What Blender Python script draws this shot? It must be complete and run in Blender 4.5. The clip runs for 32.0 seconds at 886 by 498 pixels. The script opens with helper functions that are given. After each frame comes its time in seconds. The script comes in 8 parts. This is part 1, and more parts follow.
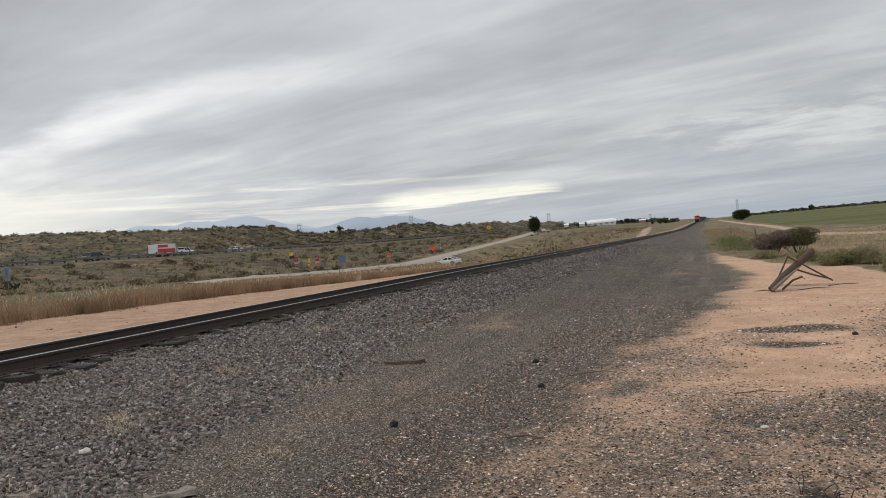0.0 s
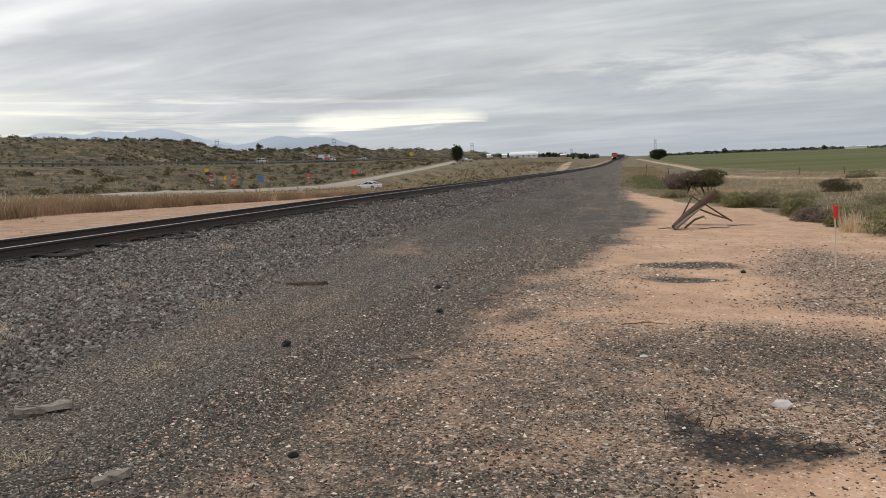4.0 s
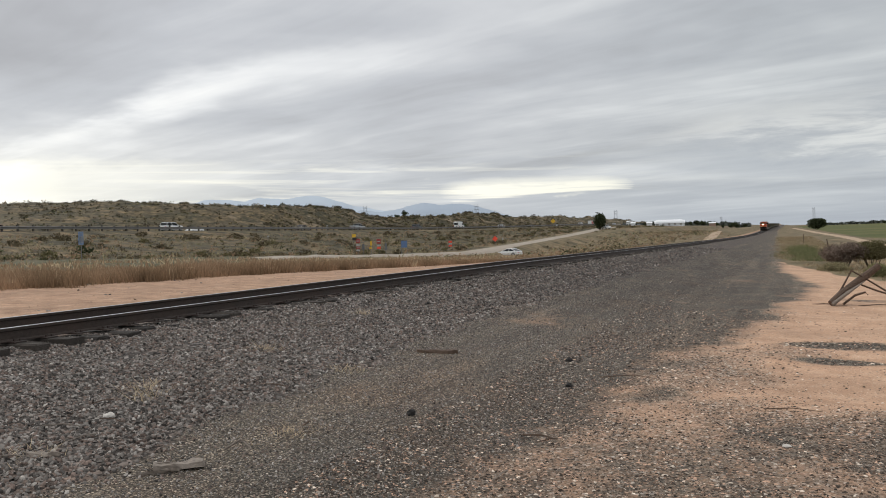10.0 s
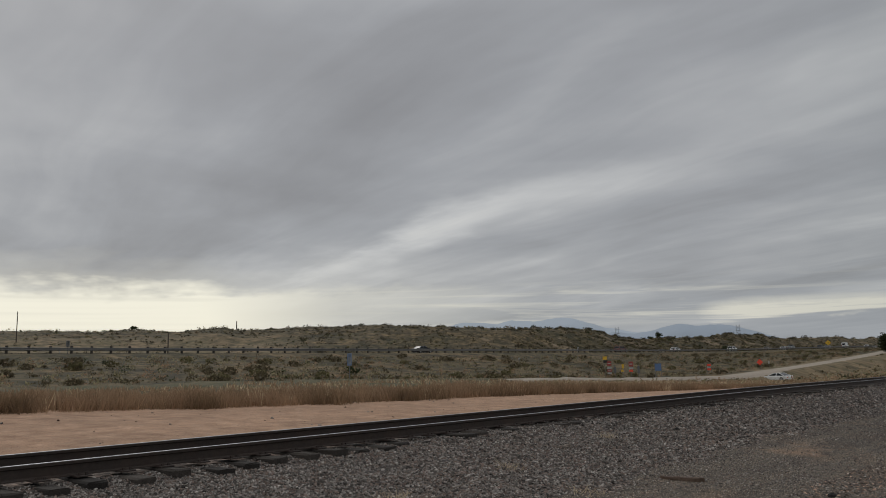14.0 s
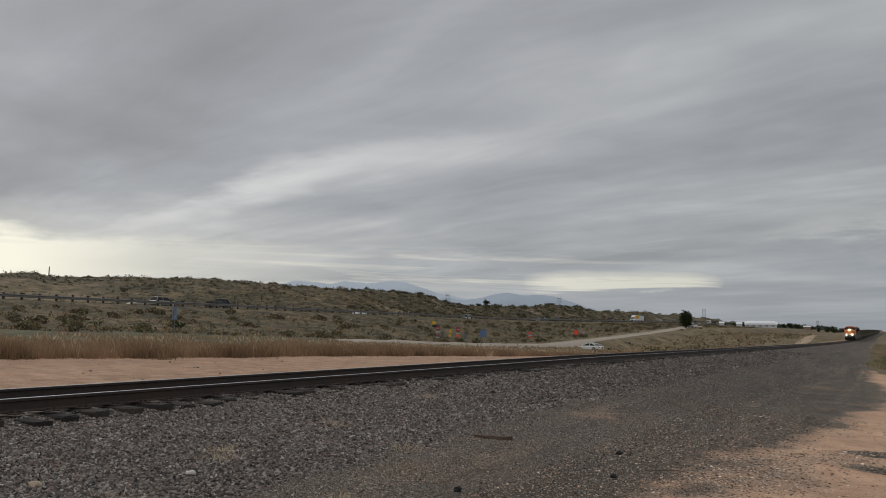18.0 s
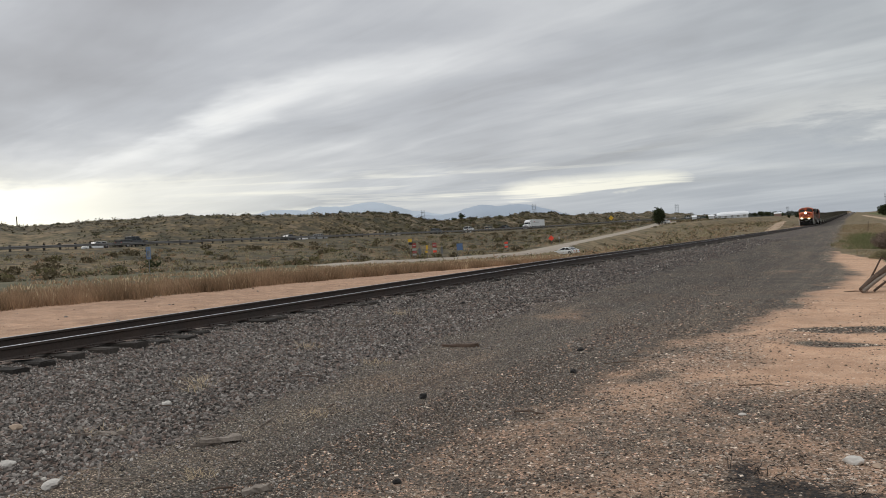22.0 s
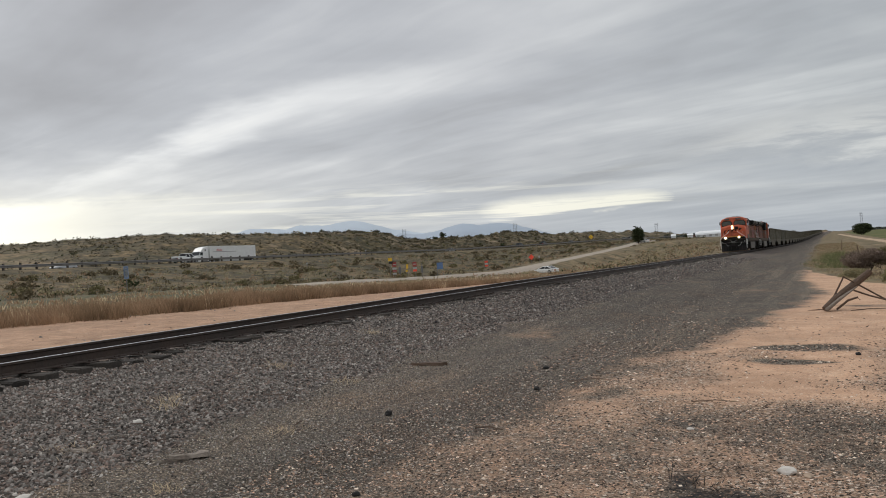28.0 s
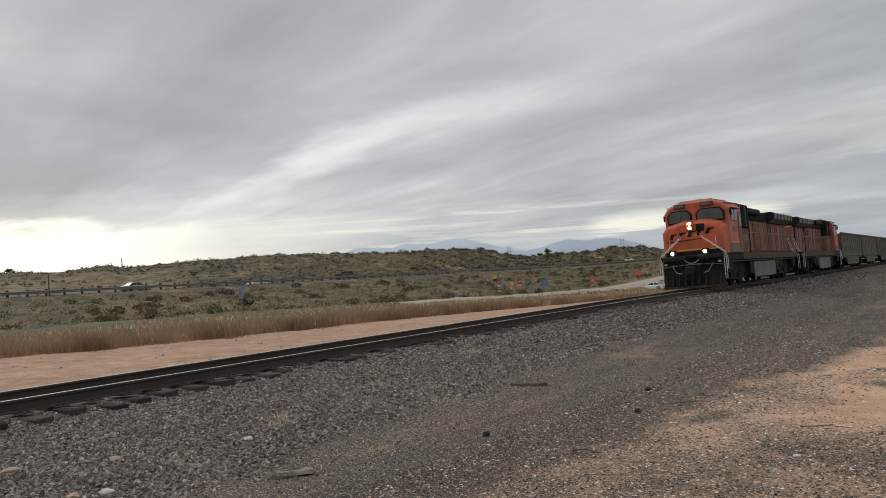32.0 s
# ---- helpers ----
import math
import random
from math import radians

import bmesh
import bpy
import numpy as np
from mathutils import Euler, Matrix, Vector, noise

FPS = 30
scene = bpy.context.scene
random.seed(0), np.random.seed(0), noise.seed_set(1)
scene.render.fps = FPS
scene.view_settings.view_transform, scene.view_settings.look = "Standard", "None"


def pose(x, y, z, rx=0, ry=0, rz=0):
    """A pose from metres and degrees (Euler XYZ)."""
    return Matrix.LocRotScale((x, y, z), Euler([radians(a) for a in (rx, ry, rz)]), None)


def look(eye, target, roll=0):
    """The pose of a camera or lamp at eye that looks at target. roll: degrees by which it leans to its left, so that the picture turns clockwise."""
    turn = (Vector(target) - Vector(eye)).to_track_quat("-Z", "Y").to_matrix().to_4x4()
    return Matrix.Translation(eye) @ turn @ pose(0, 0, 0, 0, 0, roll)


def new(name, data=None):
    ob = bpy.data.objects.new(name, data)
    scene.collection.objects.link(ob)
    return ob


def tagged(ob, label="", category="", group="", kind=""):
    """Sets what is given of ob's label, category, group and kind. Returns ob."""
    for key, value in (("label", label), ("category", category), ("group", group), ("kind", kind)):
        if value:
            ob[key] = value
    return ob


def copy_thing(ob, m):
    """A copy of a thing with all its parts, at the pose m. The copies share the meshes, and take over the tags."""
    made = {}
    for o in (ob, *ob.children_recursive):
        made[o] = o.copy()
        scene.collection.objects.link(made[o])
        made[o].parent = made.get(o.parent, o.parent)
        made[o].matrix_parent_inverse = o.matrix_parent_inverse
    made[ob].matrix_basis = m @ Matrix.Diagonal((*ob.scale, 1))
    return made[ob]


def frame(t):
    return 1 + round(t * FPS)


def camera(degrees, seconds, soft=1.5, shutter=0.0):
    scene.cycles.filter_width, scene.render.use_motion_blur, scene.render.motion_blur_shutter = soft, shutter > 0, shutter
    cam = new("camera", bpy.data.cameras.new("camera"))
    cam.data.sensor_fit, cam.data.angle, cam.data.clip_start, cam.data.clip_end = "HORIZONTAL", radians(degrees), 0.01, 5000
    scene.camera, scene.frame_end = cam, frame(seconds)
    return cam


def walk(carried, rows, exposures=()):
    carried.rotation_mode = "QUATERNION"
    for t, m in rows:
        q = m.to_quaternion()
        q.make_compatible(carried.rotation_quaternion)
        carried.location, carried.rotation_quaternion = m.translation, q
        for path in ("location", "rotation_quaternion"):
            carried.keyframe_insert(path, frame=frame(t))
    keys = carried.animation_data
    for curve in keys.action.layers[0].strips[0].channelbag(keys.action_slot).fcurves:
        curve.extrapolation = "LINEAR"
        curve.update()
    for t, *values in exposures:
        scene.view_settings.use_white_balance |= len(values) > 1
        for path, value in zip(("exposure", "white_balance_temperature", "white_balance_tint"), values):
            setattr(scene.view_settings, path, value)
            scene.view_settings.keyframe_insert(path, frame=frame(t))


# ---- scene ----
# ---------------- camera and its walk ----------------
cam = camera(58.0, 32.0, soft=0.95, shutter=0.0)
PATH = [
    (0, -0.804, 0.293, 1.642, 18.66, -0.13, -5.47),
    (0.5, -0.811, 0.316, 1.63, 13.47, -0.87, -3.54),
    (1, -0.849, 0.299, 1.623, 10.88, -1.76, -4.47),
    (1.5, -0.842, 0.3, 1.625, 11.02, -2.75, -4.94),
    (2, -0.773, 0.364, 1.608, 12.91, -3.48, -4.52),
    (2.5, -0.739, 0.394, 1.6, 14.47, -4.86, -4.37),
    (4.5, -0.582, 0.395, 1.601, 12.99, -5.98, -2.2),
    (5, -0.531, 0.359, 1.625, 12.81, -6.17, -2.28),
    (5.5, -0.477, 0.345, 1.631, 9.63, -5.76, -2.01),
    (6, -0.451, 0.375, 1.618, 15.24, -5.96, -2.66),
    (6.5, -0.455, 0.389, 1.625, 17.16, -6.04, -2.61),
    (7, -0.488, 0.347, 1.627, 10.42, -6.51, -2.14),
    (7.5, -0.497, 0.339, 1.64, 7.3, -5.87, -2.3),
    (8, -0.517, 0.383, 1.617, 16.88, -4.58, -4.05),
    (8.5, -0.554, 0.5, 1.623, 30, -4.62, -5.08),
    (9, -0.531, 0.519, 1.633, 34.73, -3.64, -5.96),
    (9.5, -0.514, 0.506, 1.653, 28.86, -1.44, -3.48),
    (10, -0.515, 0.45, 1.641, 23.23, -0.62, -1.94),
    (10.5, -0.5, 0.459, 1.641, 21.65, -1.16, -1.29),
    (11, -0.474, 0.476, 1.651, 21.81, -0.56, -1.73),
    (11.5, -0.363, 0.523, 1.641, 29.41, 2.02, -1.57),
    (12, -0.27, 0.471, 1.66, 36.98, 4.19, -1.78),
    (12.5, -0.293, 0.343, 1.654, 37.57, 5.96, -2.65),
    (13, -0.221, 0.211, 1.667, 39.06, 7.62, -2.35),
    (13.5, -0.152, 0.19, 1.651, 42.04, 8.15, -2.68),
    (14, -0.142, 0.152, 1.625, 40.77, 8.64, -1.55),
    (14.5, -0.094, 0.142, 1.614, 38.11, 9.34, -0.69),
    (16.5, 0.012, -0.06, 1.639, 36.86, 9.48, -3.95),
    (17, 0.039, -0.11, 1.631, 35.63, 9.75, -3.14),
    (17.5, 0.075, -0.196, 1.658, 33.41, 8.26, -0.55),
    (18, 0.104, -0.195, 1.648, 29.08, 5.81, 0.76),
    (18.5, 0.111, -0.208, 1.655, 31.96, 4.39, 0.99),
    (19, 0.096, -0.128, 1.642, 35.59, 3.94, 0.87),
    (19.5, 0.104, -0.106, 1.636, 30.44, 3.3, 0.91),
    (20, 0.145, -0.107, 1.641, 25.16, 1.75, 0.37),
    (20.5, 0.214, -0.099, 1.635, 25.92, 1.3, -1.3),
    (21, 0.279, -0.068, 1.629, 28.09, 1.37, -2.46),
    (21.5, 0.392, -0.234, 1.611, 27.67, -0.28, -2.88),
    (22, 0.449, -0.28, 1.637, 27.46, -0.24, -4.09),
    (22.5, 0.516, -0.268, 1.628, 28.15, 0.93, -3.67),
    (23, 0.599, -0.285, 1.616, 30.48, 0.54, -3.83),
    (23.5, 0.619, -0.364, 1.627, 32.58, 0.33, -5.52),
    (24, 0.621, -0.415, 1.652, 32.02, 0.3, -7.2),
    (24.5, 0.608, -0.427, 1.65, 31.4, -0.1, -6.8),
    (25, 0.594, -0.458, 1.653, 31.67, -0.5, -6.84),
    (25.5, 0.58, -0.455, 1.661, 30.56, 1.84, -4.4),
    (27.5, 0.728, -0.426, 1.641, 27.05, 2.02, -3.41),
    (28, 0.759, -0.481, 1.656, 26.03, 1.01, -4.14),
    (28.5, 0.755, -0.514, 1.655, 24.39, -0.49, -5.63),
    (29, 0.779, -0.479, 1.656, 25.75, -0.62, -5.44),
    (29.5, 0.836, -0.509, 1.667, 27.97, 0.72, -4.85),
    (30, 0.856, -0.479, 1.676, 29.13, 2.16, -4.73),
    (30.5, 0.875, -0.459, 1.669, 30.21, 2.46, -4.55),
    (31, 0.91, -0.463, 1.655, 32.16, 2.31, -4.34),
    (31.5, 0.905, -0.496, 1.681, 33.09, 2.75, -3.33),
    (32, 0.924, -0.549, 1.708, 33.43, 2.8, -4.67),
]
EXPOSURE = [(0, 0.12), (1, 0.14), (2, 0.20), (3.5, 0.20), (5, 0.22), (6.5, 0.16), (8, 0.22), (9.3, 0.02), (10, 0.19), (11, 0.17), (12, -0.10), (13.0, -0.38), (14.0, -0.56), (17.5, -0.48), (19.2, -0.22), (20.5, 0.03), (22.5, 0.05), (25, -0.08), (27.5, 0.0), (29, 0.08), (30, 0.06), (32, -0.02)]


def held(x, y, z, yaw, pitch, roll):
    """A pose of the held camera: turned to its left, tilted up and leaning, in degrees."""
    return pose(x, y, z, 90 + pitch, 0, yaw) @ pose(0, 0, 0, 0, 0, roll)


walk(cam, [(row[0], held(*row[1:])) for row in PATH], EXPOSURE)

# ---------------- light ----------------
SUN_AZ, SUN_EL = -72.0, 38.0


def socket(tree, kind, **values):
    node = tree.nodes.new(kind)
    for key, value in values.items():
        node.inputs[key.replace("_", " ")].default_value = value
    return node


def calc(tree, op, a, b=0.0, clamp=False):
    node = tree.nodes.new("ShaderNodeMath")
    node.operation, node.use_clamp = op, clamp
    for n, v in enumerate((a, b)):
        if isinstance(v, (int, float)):
            node.inputs[n].default_value = v
        else:
            tree.links.new(v, node.inputs[n])
    return node.outputs[0]


def ramp(tree, fac, stops, smooth=False):
    node = tree.nodes.new("ShaderNodeValToRGB")
    node.color_ramp.interpolation = "B_SPLINE" if smooth else "LINEAR"
    while len(node.color_ramp.elements) < len(stops):
        node.color_ramp.elements.new(0.5)
    for e, (p, c) in zip(node.color_ramp.elements, stops):
        e.position = p
        e.color = (c, c, c, 1) if isinstance(c, (int, float)) else (*c, 1)
    tree.links.new(fac, node.inputs[0])
    return node.outputs[0]


def mixed(tree, fac, a, b, mode="MIX"):
    node = tree.nodes.new("ShaderNodeMix")
    node.data_type, node.blend_type, node.clamp_factor = "RGBA", mode, True
    for v, slot in ((fac, 0), (a, 6), (b, 7)):
        if isinstance(v, tuple):
            node.inputs[slot].default_value = (*v, 1)
        elif isinstance(v, (int, float)):
            node.inputs[slot].default_value = v
        else:
            tree.links.new(v, node.inputs[slot])
    return node.outputs[2]


def speckle(tree, vector, scale, detail=3.0, rough=0.55, distortion=0.0):
    node = socket(tree, "ShaderNodeTexNoise", Scale=scale, Detail=detail, Roughness=rough, Distortion=distortion)
    tree.links.new(vector, node.inputs["Vector"])
    return node.outputs["Fac"]


def combine(tree, x, y, z):
    node = tree.nodes.new("ShaderNodeCombineXYZ")
    for n, v in enumerate((x, y, z)):
        if isinstance(v, (int, float)):
            node.inputs[n].default_value = v
        else:
            tree.links.new(v, node.inputs[n])
    return node.outputs[0]


def cloudy_sky():
    """Overcast: long parallel bands of cloud on a high sheet, bright gaps low over the horizon."""
    world = bpy.data.worlds.new("overcast_sky")
    scene.world = world
    world.use_nodes = True
    t = world.node_tree
    t.nodes.clear()
    out, back = t.nodes.new("ShaderNodeOutputWorld"), t.nodes.new("ShaderNodeBackground")
    t.links.new(back.outputs[0], out.inputs[0])
    sky = t.nodes.new("ShaderNodeTexSky")
    sky.sky_type, sky.sun_disc = "NISHITA", False
    sky.sun_elevation, sky.sun_rotation = radians(SUN_EL), radians(SUN_AZ)
    blue = mixed(t, 1.0, sky.outputs[0], (0.10, 0.10, 0.10), "MULTIPLY")
    where = t.nodes.new("ShaderNodeTexCoord").outputs["Generated"]
    parts = t.nodes.new("ShaderNodeSeparateXYZ")
    t.links.new(where, parts.inputs[0])
    x, y, z = parts.outputs
    up = calc(t, "MAXIMUM", z, 0.0)
    deep = calc(t, "ADD", up, 0.08)
    px, py = calc(t, "DIVIDE", x, deep), calc(t, "DIVIDE", y, deep)
    # along and across the bands
    along = calc(t, "SUBTRACT", calc(t, "MULTIPLY", px, 0.976), calc(t, "MULTIPLY", py, 0.215))
    across = calc(t, "ADD", calc(t, "MULTIPLY", px, 0.215), calc(t, "MULTIPLY", py, 0.976))
    slow = combine(t, calc(t, "MULTIPLY", along, 0.42), calc(t, "MULTIPLY", across, 0.60), 3.1)
    wob = calc(t, "MULTIPLY", calc(t, "SUBTRACT", speckle(t, slow, 1.0, 3.0), 0.5), 0.75)
    v = calc(t, "ADD", across, wob)
    bands = ramp(t, calc(t, "DIVIDE", v, 10.0, True), [
        (0.0, 0.46), (0.05, 0.47), (0.10, 0.335), (0.145, 0.345), (0.19, 0.42), (0.225, 0.505), (0.25, 0.49), (0.285, 0.405), (0.325, 0.45),
        (0.37, 0.455), (0.42, 0.40), (0.48, 0.43), (0.55, 0.40), (0.63, 0.50), (0.70, 0.41), (1.0, 0.42)], True)
    fine = combine(t, calc(t, "MULTIPLY", along, 0.36), calc(t, "MULTIPLY", across, 0.85), 7.7)
    streak = speckle(t, fine, 1.0, 4.0, 0.5, 0.3)
    puffs = speckle(t, combine(t, calc(t, "MULTIPLY", along, 0.75), calc(t, "MULTIPLY", across, 0.95), 1.3), 1.0, 5.0, 0.55)
    wisps = speckle(t, combine(t, calc(t, "MULTIPLY", along, 0.95), calc(t, "MULTIPLY", across, 1.45), 5.2), 1.0, 4.0, 0.5, 0.8)
    lines = speckle(t, combine(t, calc(t, "MULTIPLY", along, 0.5), calc(t, "MULTIPLY", v, 3.4), 2.2), 1.0, 4.0, 0.55, 0.4)
    blend = calc(t, "ADD", calc(t, "ADD", calc(t, "MULTIPLY", streak, 0.34), calc(t, "MULTIPLY", puffs, 0.30)), calc(t, "ADD", calc(t, "MULTIPLY", wisps, 0.20), calc(t, "MULTIPLY", lines, 0.16)))
    grain = ramp(t, blend, [(0.34, 0.64), (0.5, 0.98), (0.64, 1.38)])
    # the long bright rift, at its thinnest towards the sun
    rift_a = calc(t, "DIVIDE", calc(t, "ADD", along, 3.35), 1.7)
    rift_c = calc(t, "DIVIDE", calc(t, "SUBTRACT", calc(t, "ADD", across, calc(t, "MULTIPLY", calc(t, "SUBTRACT", puffs, 0.5), 1.0)), 2.30), 0.26)
    rift = calc(t, "SUBTRACT", 1.0, calc(t, "ADD", calc(t, "MULTIPLY", rift_a, rift_a), calc(t, "MULTIPLY", rift_c, rift_c)), True)
    level = calc(t, "ADD", mixed(t, 1.0, mixed(t, 1.0, bands, grain, "MULTIPLY"), (1.32, 1.32, 1.32), "MULTIPLY"), calc(t, "MULTIPLY", calc(t, "MULTIPLY", rift, rift), calc(t, "MULTIPLY", wisps, 0.62)))
    tone = ramp(t, level, [(0.0, (0.0, 0.0, 0.0)), (0.34, (0.345, 0.345, 0.355)), (0.50, (0.485, 0.495, 0.515)), (0.75, (0.75, 0.755, 0.755)), (1.0, (1.0, 0.99, 0.95))])
    # the bright gap under the sheet on the sun's side
    sunward = calc(t, "ADD", calc(t, "MULTIPLY", x, -0.951), calc(t, "MULTIPLY", y, 0.309))
    low = ramp(t, calc(t, "ADD", z, calc(t, "MULTIPLY", calc(t, "SUBTRACT", calc(t, "ADD", calc(t, "MULTIPLY", wisps, 0.5), calc(t, "MULTIPLY", speckle(t, combine(t, calc(t, "MULTIPLY", x, 9.0), calc(t, "MULTIPLY", y, 9.0), calc(t, "MULTIPLY", z, 30.0)), 1.0, 4.0, 0.6), 0.5)), 0.5), 0.10)), [(0.0, 1.0), (0.096, 1.0), (0.112, 0.22), (0.145, 0.0)])
    gap = calc(t, "MULTIPLY", low, ramp(t, sunward, [(0.78, 0.0), (0.91, 0.42), (0.965, 1.0)]))
    lit = mixed(t, gap, tone, (1.32, 1.27, 1.07))
    # a small ragged gap in the low cloud, and thin bright slits beside it
    u = calc(t, "DIVIDE", x, calc(t, "MAXIMUM", y, 0.05))
    threads = speckle(t, combine(t, calc(t, "MULTIPLY", along, 0.8), calc(t, "MULTIPLY", z, 70.0), 9.4), 1.0, 4.0, 0.6, 1.2)
    heaps = speckle(t, combine(t, calc(t, "MULTIPLY", u, 5.5), calc(t, "MULTIPLY", z, 34.0), 4.4), 1.0, 6.0, 0.6, 0.4)
    du = calc(t, "DIVIDE", calc(t, "ADD", u, 0.305), 0.14)
    dz = calc(t, "DIVIDE", calc(t, "SUBTRACT", calc(t, "ADD", z, calc(t, "MULTIPLY", calc(t, "SUBTRACT", threads, 0.5), 0.026)), 0.063), 0.015)
    near = calc(t, "SUBTRACT", 1.0, calc(t, "ADD", calc(t, "MULTIPLY", calc(t, "MULTIPLY", du, du), calc(t, "MULTIPLY", du, du)), calc(t, "MULTIPLY", dz, dz)), True)
    slit = calc(t, "MULTIPLY", calc(t, "MULTIPLY", ramp(t, z, [(0.045, 0.0), (0.06, 1.0), (0.088, 1.0), (0.11, 0.0)]), ramp(t, threads, [(0.46, 0.0), (0.70, 0.75)])), ramp(t, calc(t, "MULTIPLY", u, -1.0), [(0.22, 0.25), (0.40, 1.0)]))
    torn = calc(t, "ADD", near, calc(t, "MULTIPLY", calc(t, "SUBTRACT", calc(t, "ADD", calc(t, "MULTIPLY", threads, 0.7), calc(t, "MULTIPLY", heaps, 0.3)), 0.5), 3.2))
    opening = calc(t, "MAXIMUM", calc(t, "MULTIPLY", ramp(t, near, [(0.0, 0.0), (0.18, 1.0)]), ramp(t, torn, [(0.15, 0.0), (0.5, 0.35), (1.0, 0.9)])), slit)
    lit = mixed(t, opening, lit, (1.02, 0.99, 0.86))
    # broken heaps of cloud low down over the field
    heap_zone = calc(t, "MULTIPLY", ramp(t, z, [(0.055, 0.0), (0.075, 1.0), (0.11, 1.0), (0.16, 0.0)]), ramp(t, calc(t, "ADD", u, 0.5), [(0.30, 0.0), (0.50, 1.0)]))
    lit = mixed(t, calc(t, "MULTIPLY", heap_zone, 0.75), lit, ramp(t, heaps, [(0.36, (0.41, 0.43, 0.47)), (0.48, (0.53, 0.54, 0.56)), (0.58, (0.80, 0.79, 0.77)), (0.70, (0.95, 0.93, 0.88))]))
    # the sheet is thicker over the field, away from the sun
    lit = mixed(t, 1.0, lit, ramp(t, calc(t, "ADD", u, 0.5), [(0.12, (1.0, 1.0, 1.0)), (0.50, (0.865, 0.885, 0.885))]), "MULTIPLY")
    # thinner and brighter overhead
    high = ramp(t, z, [(0.42, 0.0), (0.75, 1.0)])
    lit = mixed(t, high, lit, (0.86, 0.88, 0.90))
    veil = mixed(t, 0.93, blue, lit)
    # far haze lying on the horizon
    haze = ramp(t, z, [(0.0, 1.0), (0.05, 0.62), (0.115, 0.0)])
    veil = mixed(t, calc(t, "MULTIPLY", haze, calc(t, "SUBTRACT", 0.75, calc(t, "MULTIPLY", calc(t, "MAXIMUM", gap, opening), 0.75))), veil, mixed(t, ramp(t, calc(t, "ADD", u, 0.5), [(0.1, 0.0), (0.4, 1.0)]), (0.45, 0.49, 0.535), (0.375, 0.415, 0.468)))
    t.links.new(veil, back.inputs[0])
    back.inputs[1].default_value = 1.0


cloudy_sky()
sun = new("sun", bpy.data.lights.new("sun", "SUN"))
sun.data.energy, sun.data.angle, sun.data.color = 0.8, radians(25), (1.0, 0.95, 0.88)
sun.matrix_world = look((0, 0, 50), (-math.sin(radians(SUN_AZ)) * 50, -math.cos(radians(SUN_AZ)) * 50, 50 - 50 * math.tan(radians(SUN_EL))))

# ---------------- materials ----------------


def material(name, color, rough=0.8, metal=0.0, grain=0.0, grain_scale=20.0, stain=0.0, stain_scale=1.5, bump=0.0, bump_scale=60.0, spec=0.5,
             random_value=0.0, dirt=(0.20, 0.15, 0.11), emit=0.0, island=0.0, leafy=0.0, streak=0.0):
    """A surface with fine grain, broad stains, fine relief and, where told, a value of its own for each object or loose piece."""
    m = bpy.data.materials.new(name)
    m.use_nodes = True
    t = m.node_tree
    bsdf = t.nodes["Principled BSDF"]
    bsdf.inputs["Roughness"].default_value, bsdf.inputs["Metallic"].default_value = rough, metal
    bsdf.inputs["Specular IOR Level"].default_value = spec
    where = t.nodes.new("ShaderNodeTexCoord").outputs["Object"]
    value = mixed(t, 1.0, color, (1.0, 1.0, 1.0), "MULTIPLY")
    if grain:
        value = mixed(t, 1.0, value, ramp(t, speckle(t, where, grain_scale, 4.0), [(0.25, 1 - grain), (0.75, 1 + grain)]), "MULTIPLY")
    if stain:
        value = mixed(t, calc(t, "MULTIPLY", ramp(t, speckle(t, where, stain_scale, 5.0, 0.6), [(0.42, 0.0), (0.7, 1.0)]), stain), value, dirt)
    if streak:
        lie = t.nodes.new("ShaderNodeSeparateXYZ")
        t.links.new(where, lie.inputs[0])
        runs = speckle(t, combine(t, calc(t, "MULTIPLY", lie.outputs[0], 2.6), calc(t, "MULTIPLY", lie.outputs[1], 2.6), calc(t, "MULTIPLY", lie.outputs[2], 0.45)), 1.0, 5.0, 0.62)
        value = mixed(t, calc(t, "MULTIPLY", ramp(t, runs, [(0.44, 0.0), (0.64, 1.0)]), streak), value, dirt)
    if random_value:
        info = t.nodes.new("ShaderNodeObjectInfo").outputs["Random"]
        value = mixed(t, 1.0, value, ramp(t, info, [(0.0, 1 - random_value), (1.0, 1 + random_value)]), "MULTIPLY")
    if island:
        each = t.nodes.new("ShaderNodeNewGeometry").outputs["Random Per Island"]
        value = mixed(t, 1.0, value, ramp(t, each, [(0.0, 1 - island), (0.6, 1.0), (1.0, 1 + island)]), "MULTIPLY")
    t.links.new(value, bsdf.inputs["Base Color"])
    if bump:
        node = socket(t, "ShaderNodeBump", Strength=bump, Distance=0.02)
        t.links.new(speckle(t, where, bump_scale, 4.0), node.inputs["Height"])
        t.links.new(node.outputs[0], bsdf.inputs["Normal"])
    if leafy:
        thin, both = t.nodes.new("ShaderNodeBsdfTranslucent"), t.nodes.new("ShaderNodeMixShader")
        t.links.new(value, thin.inputs[0])
        both.inputs[0].default_value = leafy
        t.links.new(bsdf.outputs[0], both.inputs[1])
        t.links.new(thin.outputs[0], both.inputs[2])
        t.links.new(both.outputs[0], t.nodes["Material Output"].inputs[0])
    if emit:
        bsdf.inputs["Emission Color"].default_value = (*color, 1)
        bsdf.inputs["Emission Strength"].default_value = emit
    return m


